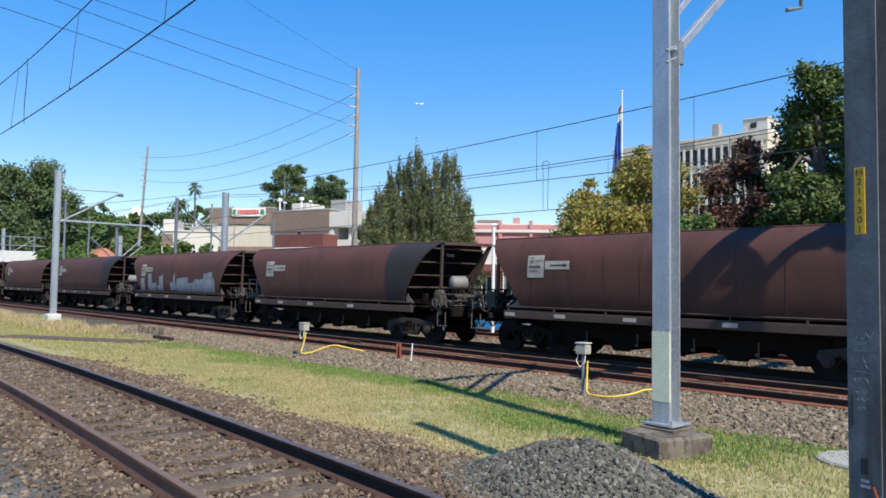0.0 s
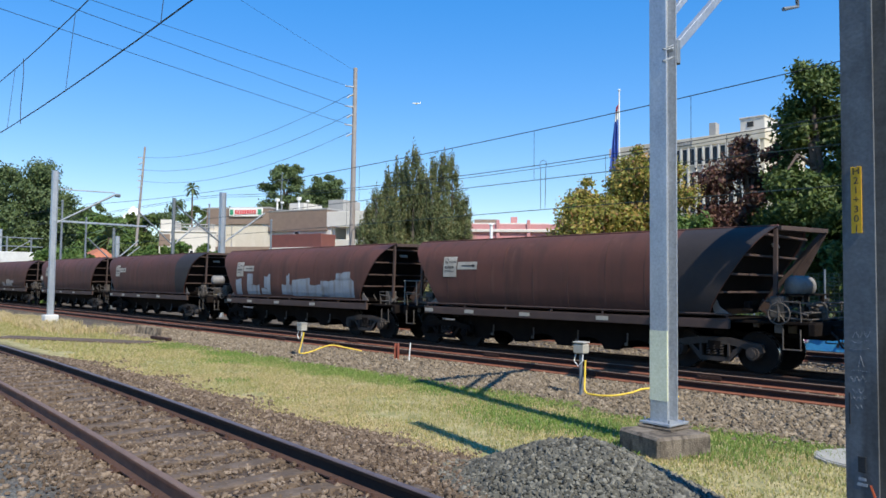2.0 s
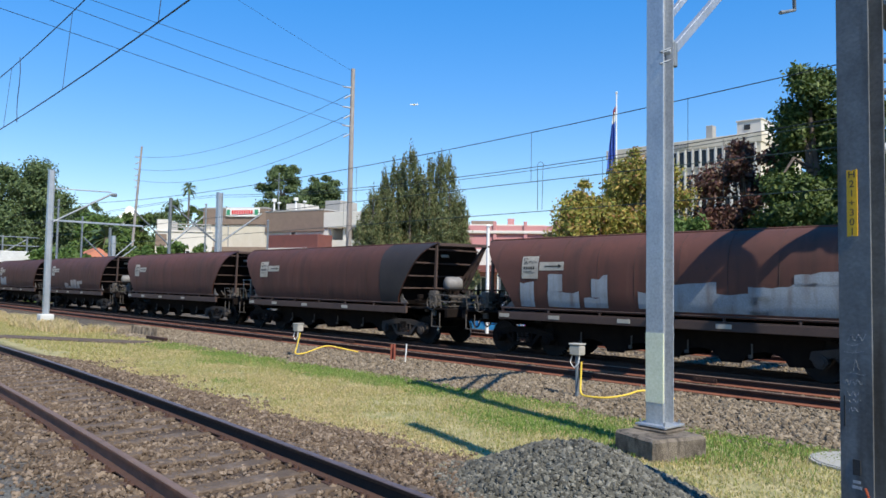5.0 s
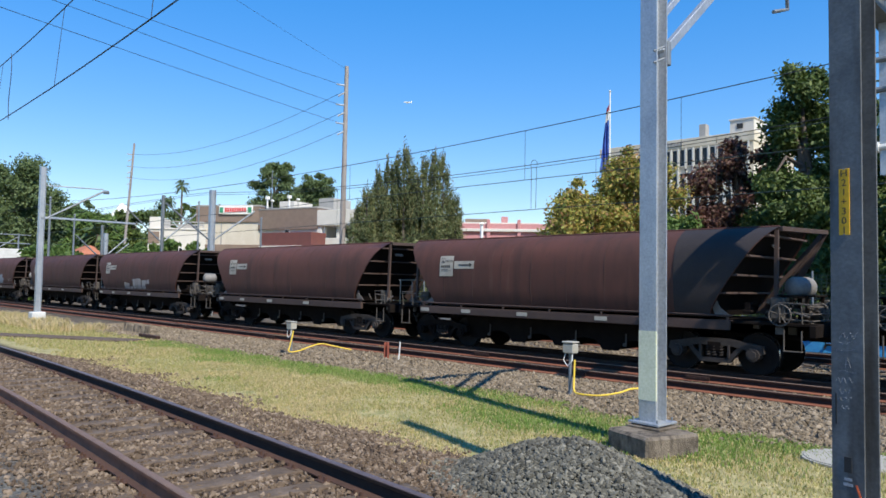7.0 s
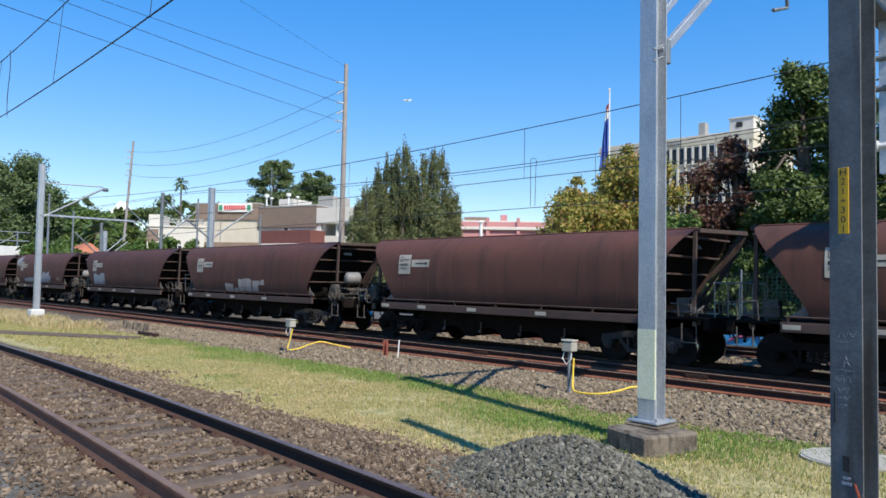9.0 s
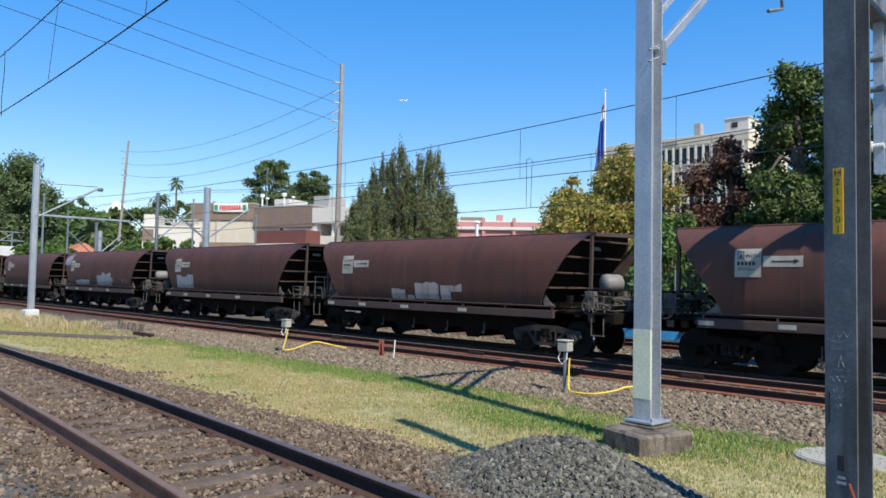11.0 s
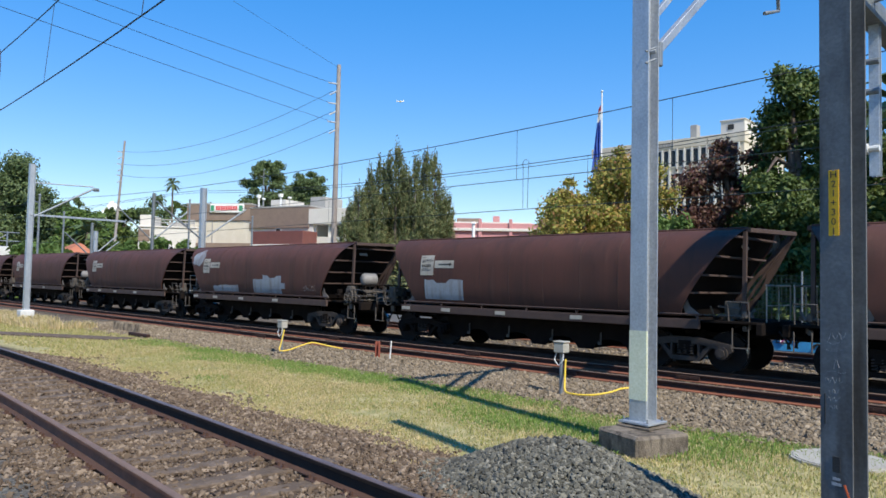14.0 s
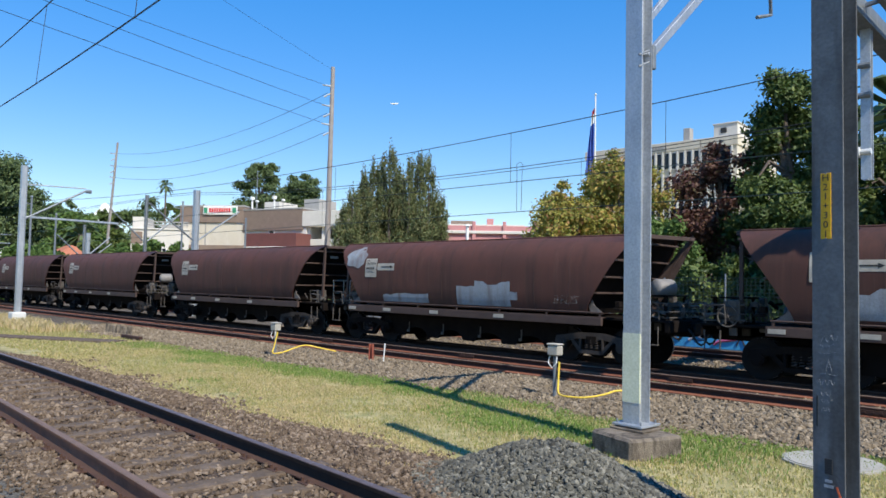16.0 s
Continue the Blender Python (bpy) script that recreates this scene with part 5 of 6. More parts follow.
solo("pit_cover", lid, BOXGREY, "round pale concrete pit cover in the grass", "pit cover", at=(-2.75, 10.12, -0.24))
# thin slab standing in for a dirt path, and stacked pipe ends, in the far grass
dr = Mesh()
for k in range(7):
    dr.tube([(-29.2 + 0.33 * k, 11.75, -0.25), (-29.2 + 0.33 * k, 11.75, 0.12 - 0.03 * (k % 3))], 0.10, 8)
solo("pipe_stubs", dr, CONCRETE, "row of short grey concrete pipe stubs", "pipe stubs")
solo("rail_offcut", Mesh().box((-25.3, 11.0, -0.14), (1.5, 0.14, 0.14), 0.02), RAIL_RED, "short rust-red rail offcut on the ground", "rail offcut")
slab = Mesh().box((-27.3, 8.7, -0.2), (6.4, 0.9, 0.06), 0.01, Matrix.Rotation(radians(29), 3, "Z"))
solo("cable_trough_lid", slab, SLEEPER, "long dark brown strip of dirt path in the grass", "cable trough")


# ---- stones and grass ----
def stone_shapes():
    """Irregular crushed-stone shapes."""
    rg = np.random.default_rng(3)
    base_v = np.array([(0, 0, 1), (0.9, 0, 0.4), (0.3, 0.85, 0.4), (-0.75, 0.5, 0.45), (-0.7, -0.55, 0.35), (0.25, -0.9, 0.45), (0.7, 0.5, -0.45), (-0.3, 0.9, -0.4), (-0.95, 0, -0.4), (-0.2, -0.85, -0.5), (0.8, -0.45, -0.4), (0, 0, -0.9)])
    base_f = np.array([(0, 1, 2), (0, 2, 3), (0, 3, 4), (0, 4, 5), (0, 5, 1), (1, 6, 2), (2, 7, 3), (3, 8, 4), (4, 9, 5), (5, 10, 1), (6, 7, 2), (7, 8, 3), (8, 9, 4), (9, 10, 5), (10, 6, 1), (11, 7, 6), (11, 8, 7), (11, 9, 8), (11, 10, 9), (11, 6, 10)])
    return [(base_v * rg.uniform(0.58, 1.35, (12, 1)) * rg.uniform(0.55, 1.3, (1, 3)), base_f) for _ in range(12)]


SHAPES = stone_shapes()


def scatter_stones(name, pts, size, m, label, seed):
    """Crushed stones of one field, joined."""
    rg = np.random.default_rng(seed)
    vs, fs, o = [], [], 0
    for i, p in enumerate(pts):
        v, f = SHAPES[i % 12]
        a, b, c = rg.uniform(0, 6.28, 3)
        ca, sa, cb, sb = math.cos(a), math.sin(a), math.cos(b), math.sin(b)
        R = np.array([[ca, -sa, 0], [sa, ca, 0], [0, 0, 1]]) @ np.array([[1, 0, 0], [0, cb, -sb], [0, sb, cb]])
        vs.append((v * (size * rg.choice((0.4, 0.55, 0.75, 0.95, 1.15, 1.5)))) @ R.T + p)
        fs.append(f + o)
        o += 12
    vs, fs = np.concatenate(vs), np.concatenate(fs)
    me = bpy.data.meshes.new(name)
    me.from_pydata(vs.tolist(), [], fs.tolist())
    me.materials.append(m)
    return tagged(new(name, me), label, "stones", kind="stuff")


def field(x0, x1, y0, y1, n, seed, keep=None, zoff=0.0):
    rg = np.random.default_rng(seed)
    out = []
    while len(out) < n:
        x, y = rg.uniform(x0, x1), rg.uniform(y0, y1)
        if keep is None or keep(x, y, rg):
            out.append(np.array((x, y, ground_z(x, y) + zoff + rg.uniform(-0.012, 0.012))))
    return out


def nz2(x, y, s, k=0.0):
    return noise.noise(Vector((x * s, y * s, k)))


def near_keep(x, y, rg):
    d = y - (near_y(-x) - 0.75)
    if y < near_y(-x) - 2.15 + 0.6 * nz2(x, y, 0.7, 31) + 0.25 * rg.normal():
        return rg.uniform() < 0.08
    if y > 5.95 + min(0.95, max(0.0, (-x - 6.0) * 0.055)) + 0.55 * nz2(x, y, 0.55, 3) + 0.55 * nz2(x, y, 1.9, 4) + 0.35 * rg.normal():
        return False
    inside = abs(d) < 0.69
    if inside:
        return rg.uniform() < 0.42 + 0.5 * noise.noise(Vector((x * 1.3, y * 1.3, 7)))
    if abs(abs(d) - 0.7525) < 0.085:
        return False
    return rg.uniform() < max(0.12, min(1.0, 14.0 / max(-x, 1)))


def scatter_near(name, x0, x1, n, seed, size):
    scatter_stones(name, field(x0, x1, 0.6, 8.4, n, seed, near_keep, 0.012), size, STONE, "brown weathered track ballast stones", seed)


scatter_near("track_ballast", -9.0, -1.5, 25000, 11, 0.0225)
scatter_near("track_ballast", -20.0, -9.0, 20000, 12, 0.027)
scatter_stones("shoulder_ballast", field(-13.0, -1.0, 10.0, 14.0, 15000, 13, lambda x, y, r: y > (11.0 if x < -7.5 else 10.6) + 0.45 * noise.noise(Vector((x * 0.7, 0, 1))) + 0.22 * r.normal(), 0.012), 0.034, STONE_FAR, "grey-brown crushed stone on the far track shoulder", 13)
scatter_stones("shoulder_ballast", field(-34.0, -13.0, 10.3, 14.0, 12500, 14, lambda x, y, r: y > (11.0 if x < -7.5 else 10.6) + 0.45 * noise.noise(Vector((x * 0.7, 0, 1))) + 0.22 * r.normal(), 0.012), 0.04, STONE_FAR, "grey-brown crushed stone on the far track shoulder", 14)
scatter_stones("shoulder_ballast", field(-22.0, -1.0, 14.1, 15.5, 5000, 15, None, 0.0), 0.036, STONE_FAR, "grey-brown crushed stone between rusty rails", 15)
scatter_stones("shoulder_ballast", field(-30.0, 2.0, 18.0, 21.7, 5000, 16, None, 0.01), 0.04, STONE_FAR, "pale crushed stone beyond the coal train", 16)
PILE = (-4.02, 5.86)


def pile_z(x, y):
    u, v = (x - PILE[0]) / 1.58, (y - PILE[1]) / 1.13
    r = math.sqrt(u * u + v * v)
    return -0.10 + 0.58 * max(0.0, 1 - r) ** 0.9 * (1 + 0.12 * noise.noise(Vector((x * 2, y * 2, 0))))


rgp = np.random.default_rng(17)
pile_pts = []
while len(pile_pts) < 19000:
    x, y = PILE[0] + rgp.uniform(-1.8, 1.8), PILE[1] + rgp.uniform(-1.3, 1.3)
    z = pile_z(x, y)
    if z > -0.095:
        pile_pts.append(np.array((x, y, max(z, ground_z(x, y)) + rgp.uniform(-0.02, 0.015))))
core = Mesh()
vs = []
for i in range(25):
    for j in range(25):
        x, y = PILE[0] - 1.8 + 3.6 * i / 24, PILE[1] - 1.3 + 2.6 * j / 24
        vs.append((x, y, pile_z(x, y) - 0.03 if pile_z(x, y) > -0.095 else -0.4))
core.add(vs, [(i * 25 + j, (i + 1) * 25 + j, (i + 1) * 25 + j + 1, i * 25 + j + 1) for i in range(24) for j in range(24)])
heap = solo("gravel_heap", core, STONE_GREY, "heap of fresh blue-grey crushed stone on the grass", "gravel heap")
st = scatter_stones("heap_stones", pile_pts, 0.023, STONE_GREY, "fresh blue-grey crushed stones", 18)



def grass_field(name, n, seed, m, label, inside, h, box, w=0.006):
    rg = np.random.default_rng(seed)
    x = rg.uniform(box[0], box[1], n * 3)
    y = rg.uniform(box[2], box[3], n * 3)
    pts = []
    for a, b, r in zip(x, y, rg.uniform(0, 1, n * 3)):
        if inside(a, b, r):
            pts.append((a, b, ground_z(a, b)))
            if len(pts) >= n:
                break
    p = np.array(pts)
    k = len(p)
    ang = rg.uniform(0, 6.283, k)
    hh = h * rg.uniform(0.45, 1.3, k)
    ww = w * rg.uniform(0.7, 1.5, k)
    lean = rg.uniform(0.1, 0.9, k) * hh
    la = rg.uniform(0, 6.283, k)
    dx, dy = np.cos(ang) * ww, np.sin(ang) * ww
    v = np.zeros((k, 5, 3))
    v[:, 0] = p + np.stack([-dx, -dy, np.full(k, -0.01)], 1)
    v[:, 1] = p + np.stack([dx, dy, np.full(k, -0.01)], 1)
    mid = p + np.stack([np.cos(la) * lean * 0.35, np.sin(la) * lean * 0.35, hh * 0.6], 1)
    v[:, 2] = mid + np.stack([dx * 0.8, dy * 0.8, np.zeros(k)], 1)
    v[:, 3] = mid - np.stack([dx * 0.8, dy * 0.8, np.zeros(k)], 1)
    v[:, 4] = p + np.stack([np.cos(la) * lean, np.sin(la) * lean, hh], 1)
    i = np.arange(k) * 5
    me = bpy.data.meshes.new(name)
    quads = np.stack([i, i + 1, i + 2, i + 3], 1).tolist()
    tris = np.stack([i + 3, i + 2, i + 4], 1).tolist()
    me.from_pydata(v.reshape(-1, 3).tolist(), [], quads + tris)
    me.materials.append(m)
    return tagged(new(name, me), label, "grass", kind="stuff")


def lush(x, y):
    """Greener strips: along the shoulder and by the mast."""
    a = 0.85 * max(0, 1 - abs(y - 10.7) / 1.7)
    b = max(0, 1.05 - math.hypot((x + 5.8) / 3.6, (y - 9.2) / 1.5))
    return max(a, b) + 0.6 * nz2(x, y, 0.6, 5)


def grass_foot(x):
    """Where the mown strip begins beside the near track."""
    return 6.1 + min(0.95, max(0.0, (-x - 6.0) * 0.055))


def in_grass(x, y):
    lo = grass_foot(x) + 0.55 * nz2(x, y, 0.55, 3) + 0.55 * nz2(x, y, 1.9, 4) + 0.45 * nz2(x, y, 6.0, 6)
    hi = (11.05 if x < -7.5 else 10.65) + 0.45 * nz2(x, 0, 0.7, 1) + 0.25 * nz2(x, y, 3.0, 2)
    return lo < y < hi and not (x < -24.5 and abs(y - 8.7 - 0.55 * (x + 27.3)) < 0.75)


grass_field("grass", 70000, 31, GRASS, "short mixed dry and green mown grass", lambda x, y, r: in_grass(x, y) and lush(x, y) < 0.5 + 0.5 * r and r > 0.55 - 0.12 * (y - 6) - 0.9 * nz2(x, y, 1.1, 12), 0.040, (-20, -1, 5.6, 12))
grass_field("grass", 45000, 32, GRASS_DRY, "dry straw-coloured mown grass", lambda x, y, r: in_grass(x, y) and lush(x, y) < 0.35 and nz2(x, y, 0.55, 9) + 0.25 * nz2(x, y, 2.0, 10) > -0.05 + 0.3 * (r - 0.5), 0.036, (-22, -1, 5.6, 11))
grass_field("grass", 42000, 33, GRASS_LUSH, "lush green grass by the ballast shoulder", lambda x, y, r: in_grass(x, y) and lush(x, y) > 0.25 + 0.5 * r, 0.06, (-24, -1, 7.5, 12))
grass_field("grass", 40000, 34, GRASS, "short mixed dry and green mown grass", lambda x, y, r: in_grass(x, y), 0.06, (-50, -20, 5.6, 12), 0.012)
grass_field("grass", 16000, 35, GRASS_DRY, "tall dry grass beside the far mast", lambda x, y, r: nz2(x, y, 0.3, 4) > -0.2, 0.30, (-60, -30, 9.2, 11.4), 0.014)
grass_field("grass", 2600, 37, GRASS_DRY, "sparse dry tufts in the ballast", lambda x, y, r: nz2(x, y, 1.6, 21) > 0.22, 0.045, (-16, -2, 5.1, 6.8))
grass_field("grass", 3500, 36, GRASS, "weeds between rusty rails", lambda x, y, r: nz2(x, y, 0.6, 8) > 0.12, 0.09, (-24, -1, 14.3, 15.3))


# ---- far side: low wall, fence, car park, trees ----
def leaf_cloud(name, blobs, n, size, m, parent, seed, droop=0.0, fill=0.75, up=0.0):
    """Leaves of a crown: small folded quads spread over uneven clumps."""
    rg = np.random.default_rng(seed)
    bl = np.array(blobs)
    wgt = bl[:, 3] * bl[:, 4]
    idx = rg.choice(len(bl), n, p=wgt / wgt.sum())
    d = rg.normal(size=(n, 3))
    d /= np.linalg.norm(d, axis=1, keepdims=True)
    r = rg.uniform(0, 1, n) ** (1 - fill) if fill < 1 else np.ones(n)
    r = r * rg.uniform(0.5, 1.65, n)
    c = bl[idx]
    p = c[:, :3] + d * r[:, None] * np.stack([c[:, 3], c[:, 3], c[:, 4]], 1)
    nrm = d + rg.normal(size=(n, 3)) * 1.0 + np.array([0, 0, 0.35])
    nrm /= np.linalg.norm(nrm, axis=1, keepdims=True)
    t = np.cross(nrm, rg.normal(size=(n, 3)))
    t[:, 2] += up
    t -= nrm * (t * nrm).sum(1, keepdims=True)
    t /= np.linalg.norm(t, axis=1, keepdims=True)
    b = np.cross(nrm, t)
    s = size * rg.uniform(0.6, 1.4, n)[:, None]
    asp = 0.55 if up == 0 else 0.28
    v = np.zeros((n, 4, 3))
    v[:, 0] = p - t * s
    v[:, 1] = p + b * s * asp - nrm * s * 0.12
    v[:, 2] = p + t * s - np.array([0, 0, droop]) * s
    v[:, 3] = p - b * s * asp - nrm * s * 0.12
    i = np.arange(n) * 4
    me = bpy.data.meshes.new(name)
    me.from_pydata(v.reshape(-1, 3).tolist(), [], np.stack([i, i + 1, i + 2, i + 3], 1).tolist())
    me.materials.append(m)
    ob = new(name, me)
    ob.parent = parent
    return ob


def limb_mesh(h, r, limbs, seed):
    rg = np.random.default_rng(seed)
    t = Mesh()
    sway = [(rg.uniform(-0.02, 0.02) * h, rg.uniform(-0.02, 0.02) * h) for _ in range(5)]
    tr = [(sway[i][0] * i / 2, sway[i][1] * i / 2, h * i / 4) for i in range(5)]
    t.tube(tr, [r * (1 - 0.17 * i) for i in range(5)], 9)
    for end in limbs:
        k = rg.uniform(0.25, 0.8)
        a = Vector(tr[0]).lerp(Vector(tr[-1]), k)
        e = Vector(end)
        mid = a.lerp(e, 0.5) + Vector((0, 0, 0.08 * h))
        t.tube([a, mid, e], [r * 0.45, r * 0.28, r * 0.10], 6)
    return t


def tree(label, at, h, w, seed, m, leaves, size, base=0.25, clumps=26, shape="round", squash=0.75, trunk=0.25, fill=0.6, group="trees"):
    rg = np.random.default_rng(seed)
    t = thing("tree", label, "tree", at=at, group=group)
    blobs = []
    for k in range(clumps):
        u = rg.uniform(0, 1)
        z = h * (base + (1 - base) * u)
        if shape == "round":
            rad = w * math.sin(math.pi * min(max(0.12 + 0.80 * u, 0), 1)) ** 0.7
        elif shape == "cone":
            rad = w * (1.05 - u) ** 0.62
        else:
            rad = w * (0.35 + 0.65 * u)
        a = rg.uniform(0, 6.283)
        q = rad * math.sqrt(rg.uniform(0.12, 1)) * 0.80
        br = w * rg.uniform(0.13, 0.30) * (0.65 if u > 0.85 else 1.0)
        blobs.append((math.cos(a) * q, math.sin(a) * q, z - br * squash * 0.5, br, br * squash))
    part("trunk", limb_mesh(h * 0.8, trunk, [(b[0] * 0.9, b[1] * 0.9, b[2]) for b in blobs[:10]], seed), BARK, t)
    leaf_cloud("crown", blobs, leaves, size, m, t, seed + 1, fill=fill)
    return t


LEAF_DARK = island_mat("leaves_dark_green", [(0.03, 0.056, 0.014), (0.09, 0.13, 0.028), (0.055, 0.092, 0.019), (0.155, 0.193, 0.046)], 0.6, 0.4, 0.25)
LEAF_GUM = island_mat("leaves_gum", [(0.048, 0.078, 0.029), (0.103, 0.148, 0.052), (0.074, 0.111, 0.039), (0.147, 0.189, 0.072)], 0.6, 0.4, 0.2)
LEAF_CAS = island_mat("needles_grey_green", [(0.086, 0.113, 0.048), (0.171, 0.201, 0.087), (0.122, 0.154, 0.067), (0.231, 0.224, 0.096), (0.182, 0.165, 0.078)], 0.75, 0.25, 0.3)
LEAF_YEL = island_mat("leaves_yellow_green", [(0.13, 0.19, 0.038), (0.42, 0.35, 0.075), (0.22, 0.27, 0.05), (0.50, 0.33, 0.10), (0.11, 0.17, 0.03), (0.40, 0.19, 0.09)], 0.65, 0.35, 0.35)
LEAF_RED = island_mat("leaves_purple_brown", [(0.065, 0.028, 0.025), (0.138, 0.059, 0.043), (0.094, 0.042, 0.035), (0.174, 0.092, 0.056), (0.072, 0.059, 0.025)], 0.6, 0.4, 0.25)
LEAF_MID = island_mat("leaves_mid_green", [(0.062, 0.112, 0.027), (0.112, 0.188, 0.044), (0.088, 0.150, 0.035), (0.163, 0.225, 0.062)], 0.65, 0.35, 0.3)

# graffiti-painted low wall and mesh fence beyond the third track
wall = thing("low_wall", "low retaining wall with a bright blue painted mural", "wall", at=(0, 0, 0), kind="structure")
part("wall_body", Mesh().box((-20, 26.3, 0.10), (70, 0.25, 0.75), 0.02), GREYWALL, wall)
part("mural", Mesh().box((-14.0, 26.165, 0.12), (22, 0.012, 0.62)), WALLBLUE, wall, "blue and white spray-painted mural")
rgm = np.random.default_rng(41)
for k in range(26):
    mm = Mesh()
    x = -24 + 0.8 * k + rgm.uniform(-0.3, 0.3)
    z = rgm.uniform(0.0, 0.25)
    pts = curve([(x, 26.15, z - 0.1), (x + rgm.uniform(0.1, 0.4), 26.15, z + rgm.uniform(0.0, 0.25)), (x + rgm.uniform(0.3, 0.7), 26.15, z + rgm.uniform(-0.2, 0.1)), (x + rgm.uniform(0.5, 0.9), 26.15, z + rgm.uniform(0, 0.2))], 4)
    mm.tube(pts, rgm.uniform(0.02, 0.06), 5)
    part("mural_stroke", mm, (MURAL_WHITE, MURAL_PINK, INK)[k % 3], wall)
fence = thing("mesh_fence", "dark green wire mesh fence with steel posts behind the tracks", "fence")
for k in range(22):
    o = part("post", Mesh().tube([(0, 0, 0.2), (0, 0, 2.55)], 0.035, 8), GALV_DULL, fence)
    o.matrix_basis = pose(-42 + 2.4 * k, 26.6, 0)
wires = Mesh()
for zz in np.linspace(0.55, 2.4, 15):
    wires.tube([(-43, 26.62, zz), (10, 26.62, zz)], 0.010, 4)
for k in range(330):
    x = -43 + 0.16 * k
    wires.tube([(x, 26.62, 0.45), (x, 26.62, 2.4)], 0.008, 4)
w_ob = part("mesh_infill", wires, FENCE, fence)
w_ob["kind"] = "stuff"

# trees beyond the tracks
tree("tall dark green tree beyond the tracks", az(72.0, 37, -0.3), 12.7, 3.9, 51, LEAF_DARK, 52700, 0.115, 0.05, 60, "cone", 0.9, 0.3, 0.45)
tree("tall dark green tree beyond the tracks", az(75.0, 36, -0.3), 10.6, 2.6, 58, LEAF_DARK, 37200, 0.115, 0.06, 46, "round", 0.9, 0.3, 0.45)
tree("tall dark green tree beyond the tracks", az(79.0, 35, -0.3), 10.4, 3.0, 52, LEAF_DARK, 34100, 0.115, 0.06, 46, "round", 0.85, 0.3, 0.45)
tree("purple-brown leaved ornamental tree beyond the tracks", az(67.4, 39, -0.3), 9.5, 3.3, 53, LEAF_RED, 40300, 0.108, 0.10, 50, "round", 0.9, 0.25, 0.45)
tree("purple-brown leaved ornamental tree beyond the tracks", az(65.2, 40, -0.3), 6.0, 2.2, 59, LEAF_RED, 24800, 0.108, 0.10, 40, "round", 0.9, 0.25, 0.45)
tree("purple-brown leaved ornamental tree beyond the tracks", az(69.2, 40, -0.3), 9.3, 2.2, 60, LEAF_RED, 24800, 0.108, 0.10, 40, "round", 0.9, 0.25, 0.45)
tree("dark green bushy tree beyond the tracks", az(70.8, 35, -0.3), 7.4, 2.6, 54, LEAF_DARK, 40300, 0.108, 0.03, 50, "round", 0.9, 0.2, 0.45)
tree("yellowing autumn tree beyond the tracks", az(57.0, 37, -0.3), 7.6, 3.3, 55, LEAF_YEL, 60000, 0.092, 0.10, 56, "round", 0.8, 0.25, 0.5)
tree("yellowing autumn tree beyond the tracks", az(60.3, 38, -0.3), 9.2, 2.9, 56, LEAF_YEL, 46000, 0.092, 0.12, 46, "round", 0.9, 0.25, 0.5)
tree("green leafy tree beyond the tracks", az(63.3, 35.5, -0.3), 5.6, 2.6, 57, LEAF_MID, 31000, 0.108, 0.02, 44, "round", 0.9, 0.2, 0.5)
# added mostly out of view to shade the trees and shrubs beside it
tree("tall dark green tree beyond the tracks", az(83.5, 33, -0.3), 10.2, 3.2, 61, LEAF_DARK, 34000, 0.115, 0.05, 46, "round", 0.9, 0.3, 0.45)
for k, (a, m) in enumerate(((58.6, LEAF_MID), (66.5, LEAF_DARK), (72.5, LEAF_DARK), (76.0, LEAF_DARK))):
    tree("leafy understorey shrub behind the mesh fence", az(a, 33 - 0.4 * (k % 2), -0.3), 3.2 + 0.4 * (k % 3), 2.2, 152 + k, m, 12000, 0.14, 0.0, 30, "round", 0.9, 0.1, 0.45, "shrubs")
wpost = thing("lamp_post", "plain white-painted steel post beyond the fence", "post", at=az(48.45, 30, -0.22))
part("shaft", Mesh().tube([(0, 0, 0), (0, 0, 4.6)], [0.075, 0.065], 12), WHITE, wpost)
part("cap", Mesh().tube([(0, 0, 4.6), (0, 0, 4.68)], [0.12, 0.06], 12), WHITE, wpost)
part("foot_flange", Mesh().tube([(0, 0, 0), (0, 0, 0.04)], 0.2, 12), GALV_DULL, wpost)

# clump of slender casuarinas
rgk = np.random.default_rng(61)
for k, (a, h, w) in enumerate(((38.6, 7.0, 0.9), (39.3, 8.2, 1.0), (40.1, 9.6, 1.05), (40.9, 10.2, 1.0), (41.6, 10.4, 0.9), (42.2, 11.0, 1.05), (43.0, 9.8, 1.0), (43.7, 10.2, 1.0), (44.6, 10.7, 1.0), (45.3, 10.8, 0.95), (46.3, 7.9, 0.85), (42.7, 8.4, 1.5), (44.7, 7.8, 1.5), (40.8, 7.8, 1.5), (46.0, 6.2, 1.3), (39.5, 6.0, 1.3))):
    p = az(a, 47 + rgk.uniform(-1.5, 1.5), -0.3)
    t = thing("casuarina_tree", "slender pointed grey-green she-oak in a clump", "tree", at=p, group="she-oak clump")
    blobs = []
    for q in range(64):
        u = q / 63
        r = 1.05 * w * (1.0 - u) ** 0.42 * rgk.uniform(0.25, 1.25) + 0.05
        an = rgk.uniform(0, 6.283)
        blobs.append((math.cos(an) * r * 0.85, math.sin(an) * r * 0.85, h * (0.04 + 0.96 * u) - 0.3, r * 0.40 + 0.06, 0.75))
    part("trunk", Mesh().tube([(0, 0, 0), (0.05, 0, h * 0.5), (0, 0, h * 0.95)], [0.14, 0.10, 0.03], 7), BARK, t)
    leaf_cloud("crown", blobs, 13000, 0.105, LEAF_CAS, t, 70 + k, fill=0.4, up=2.2)
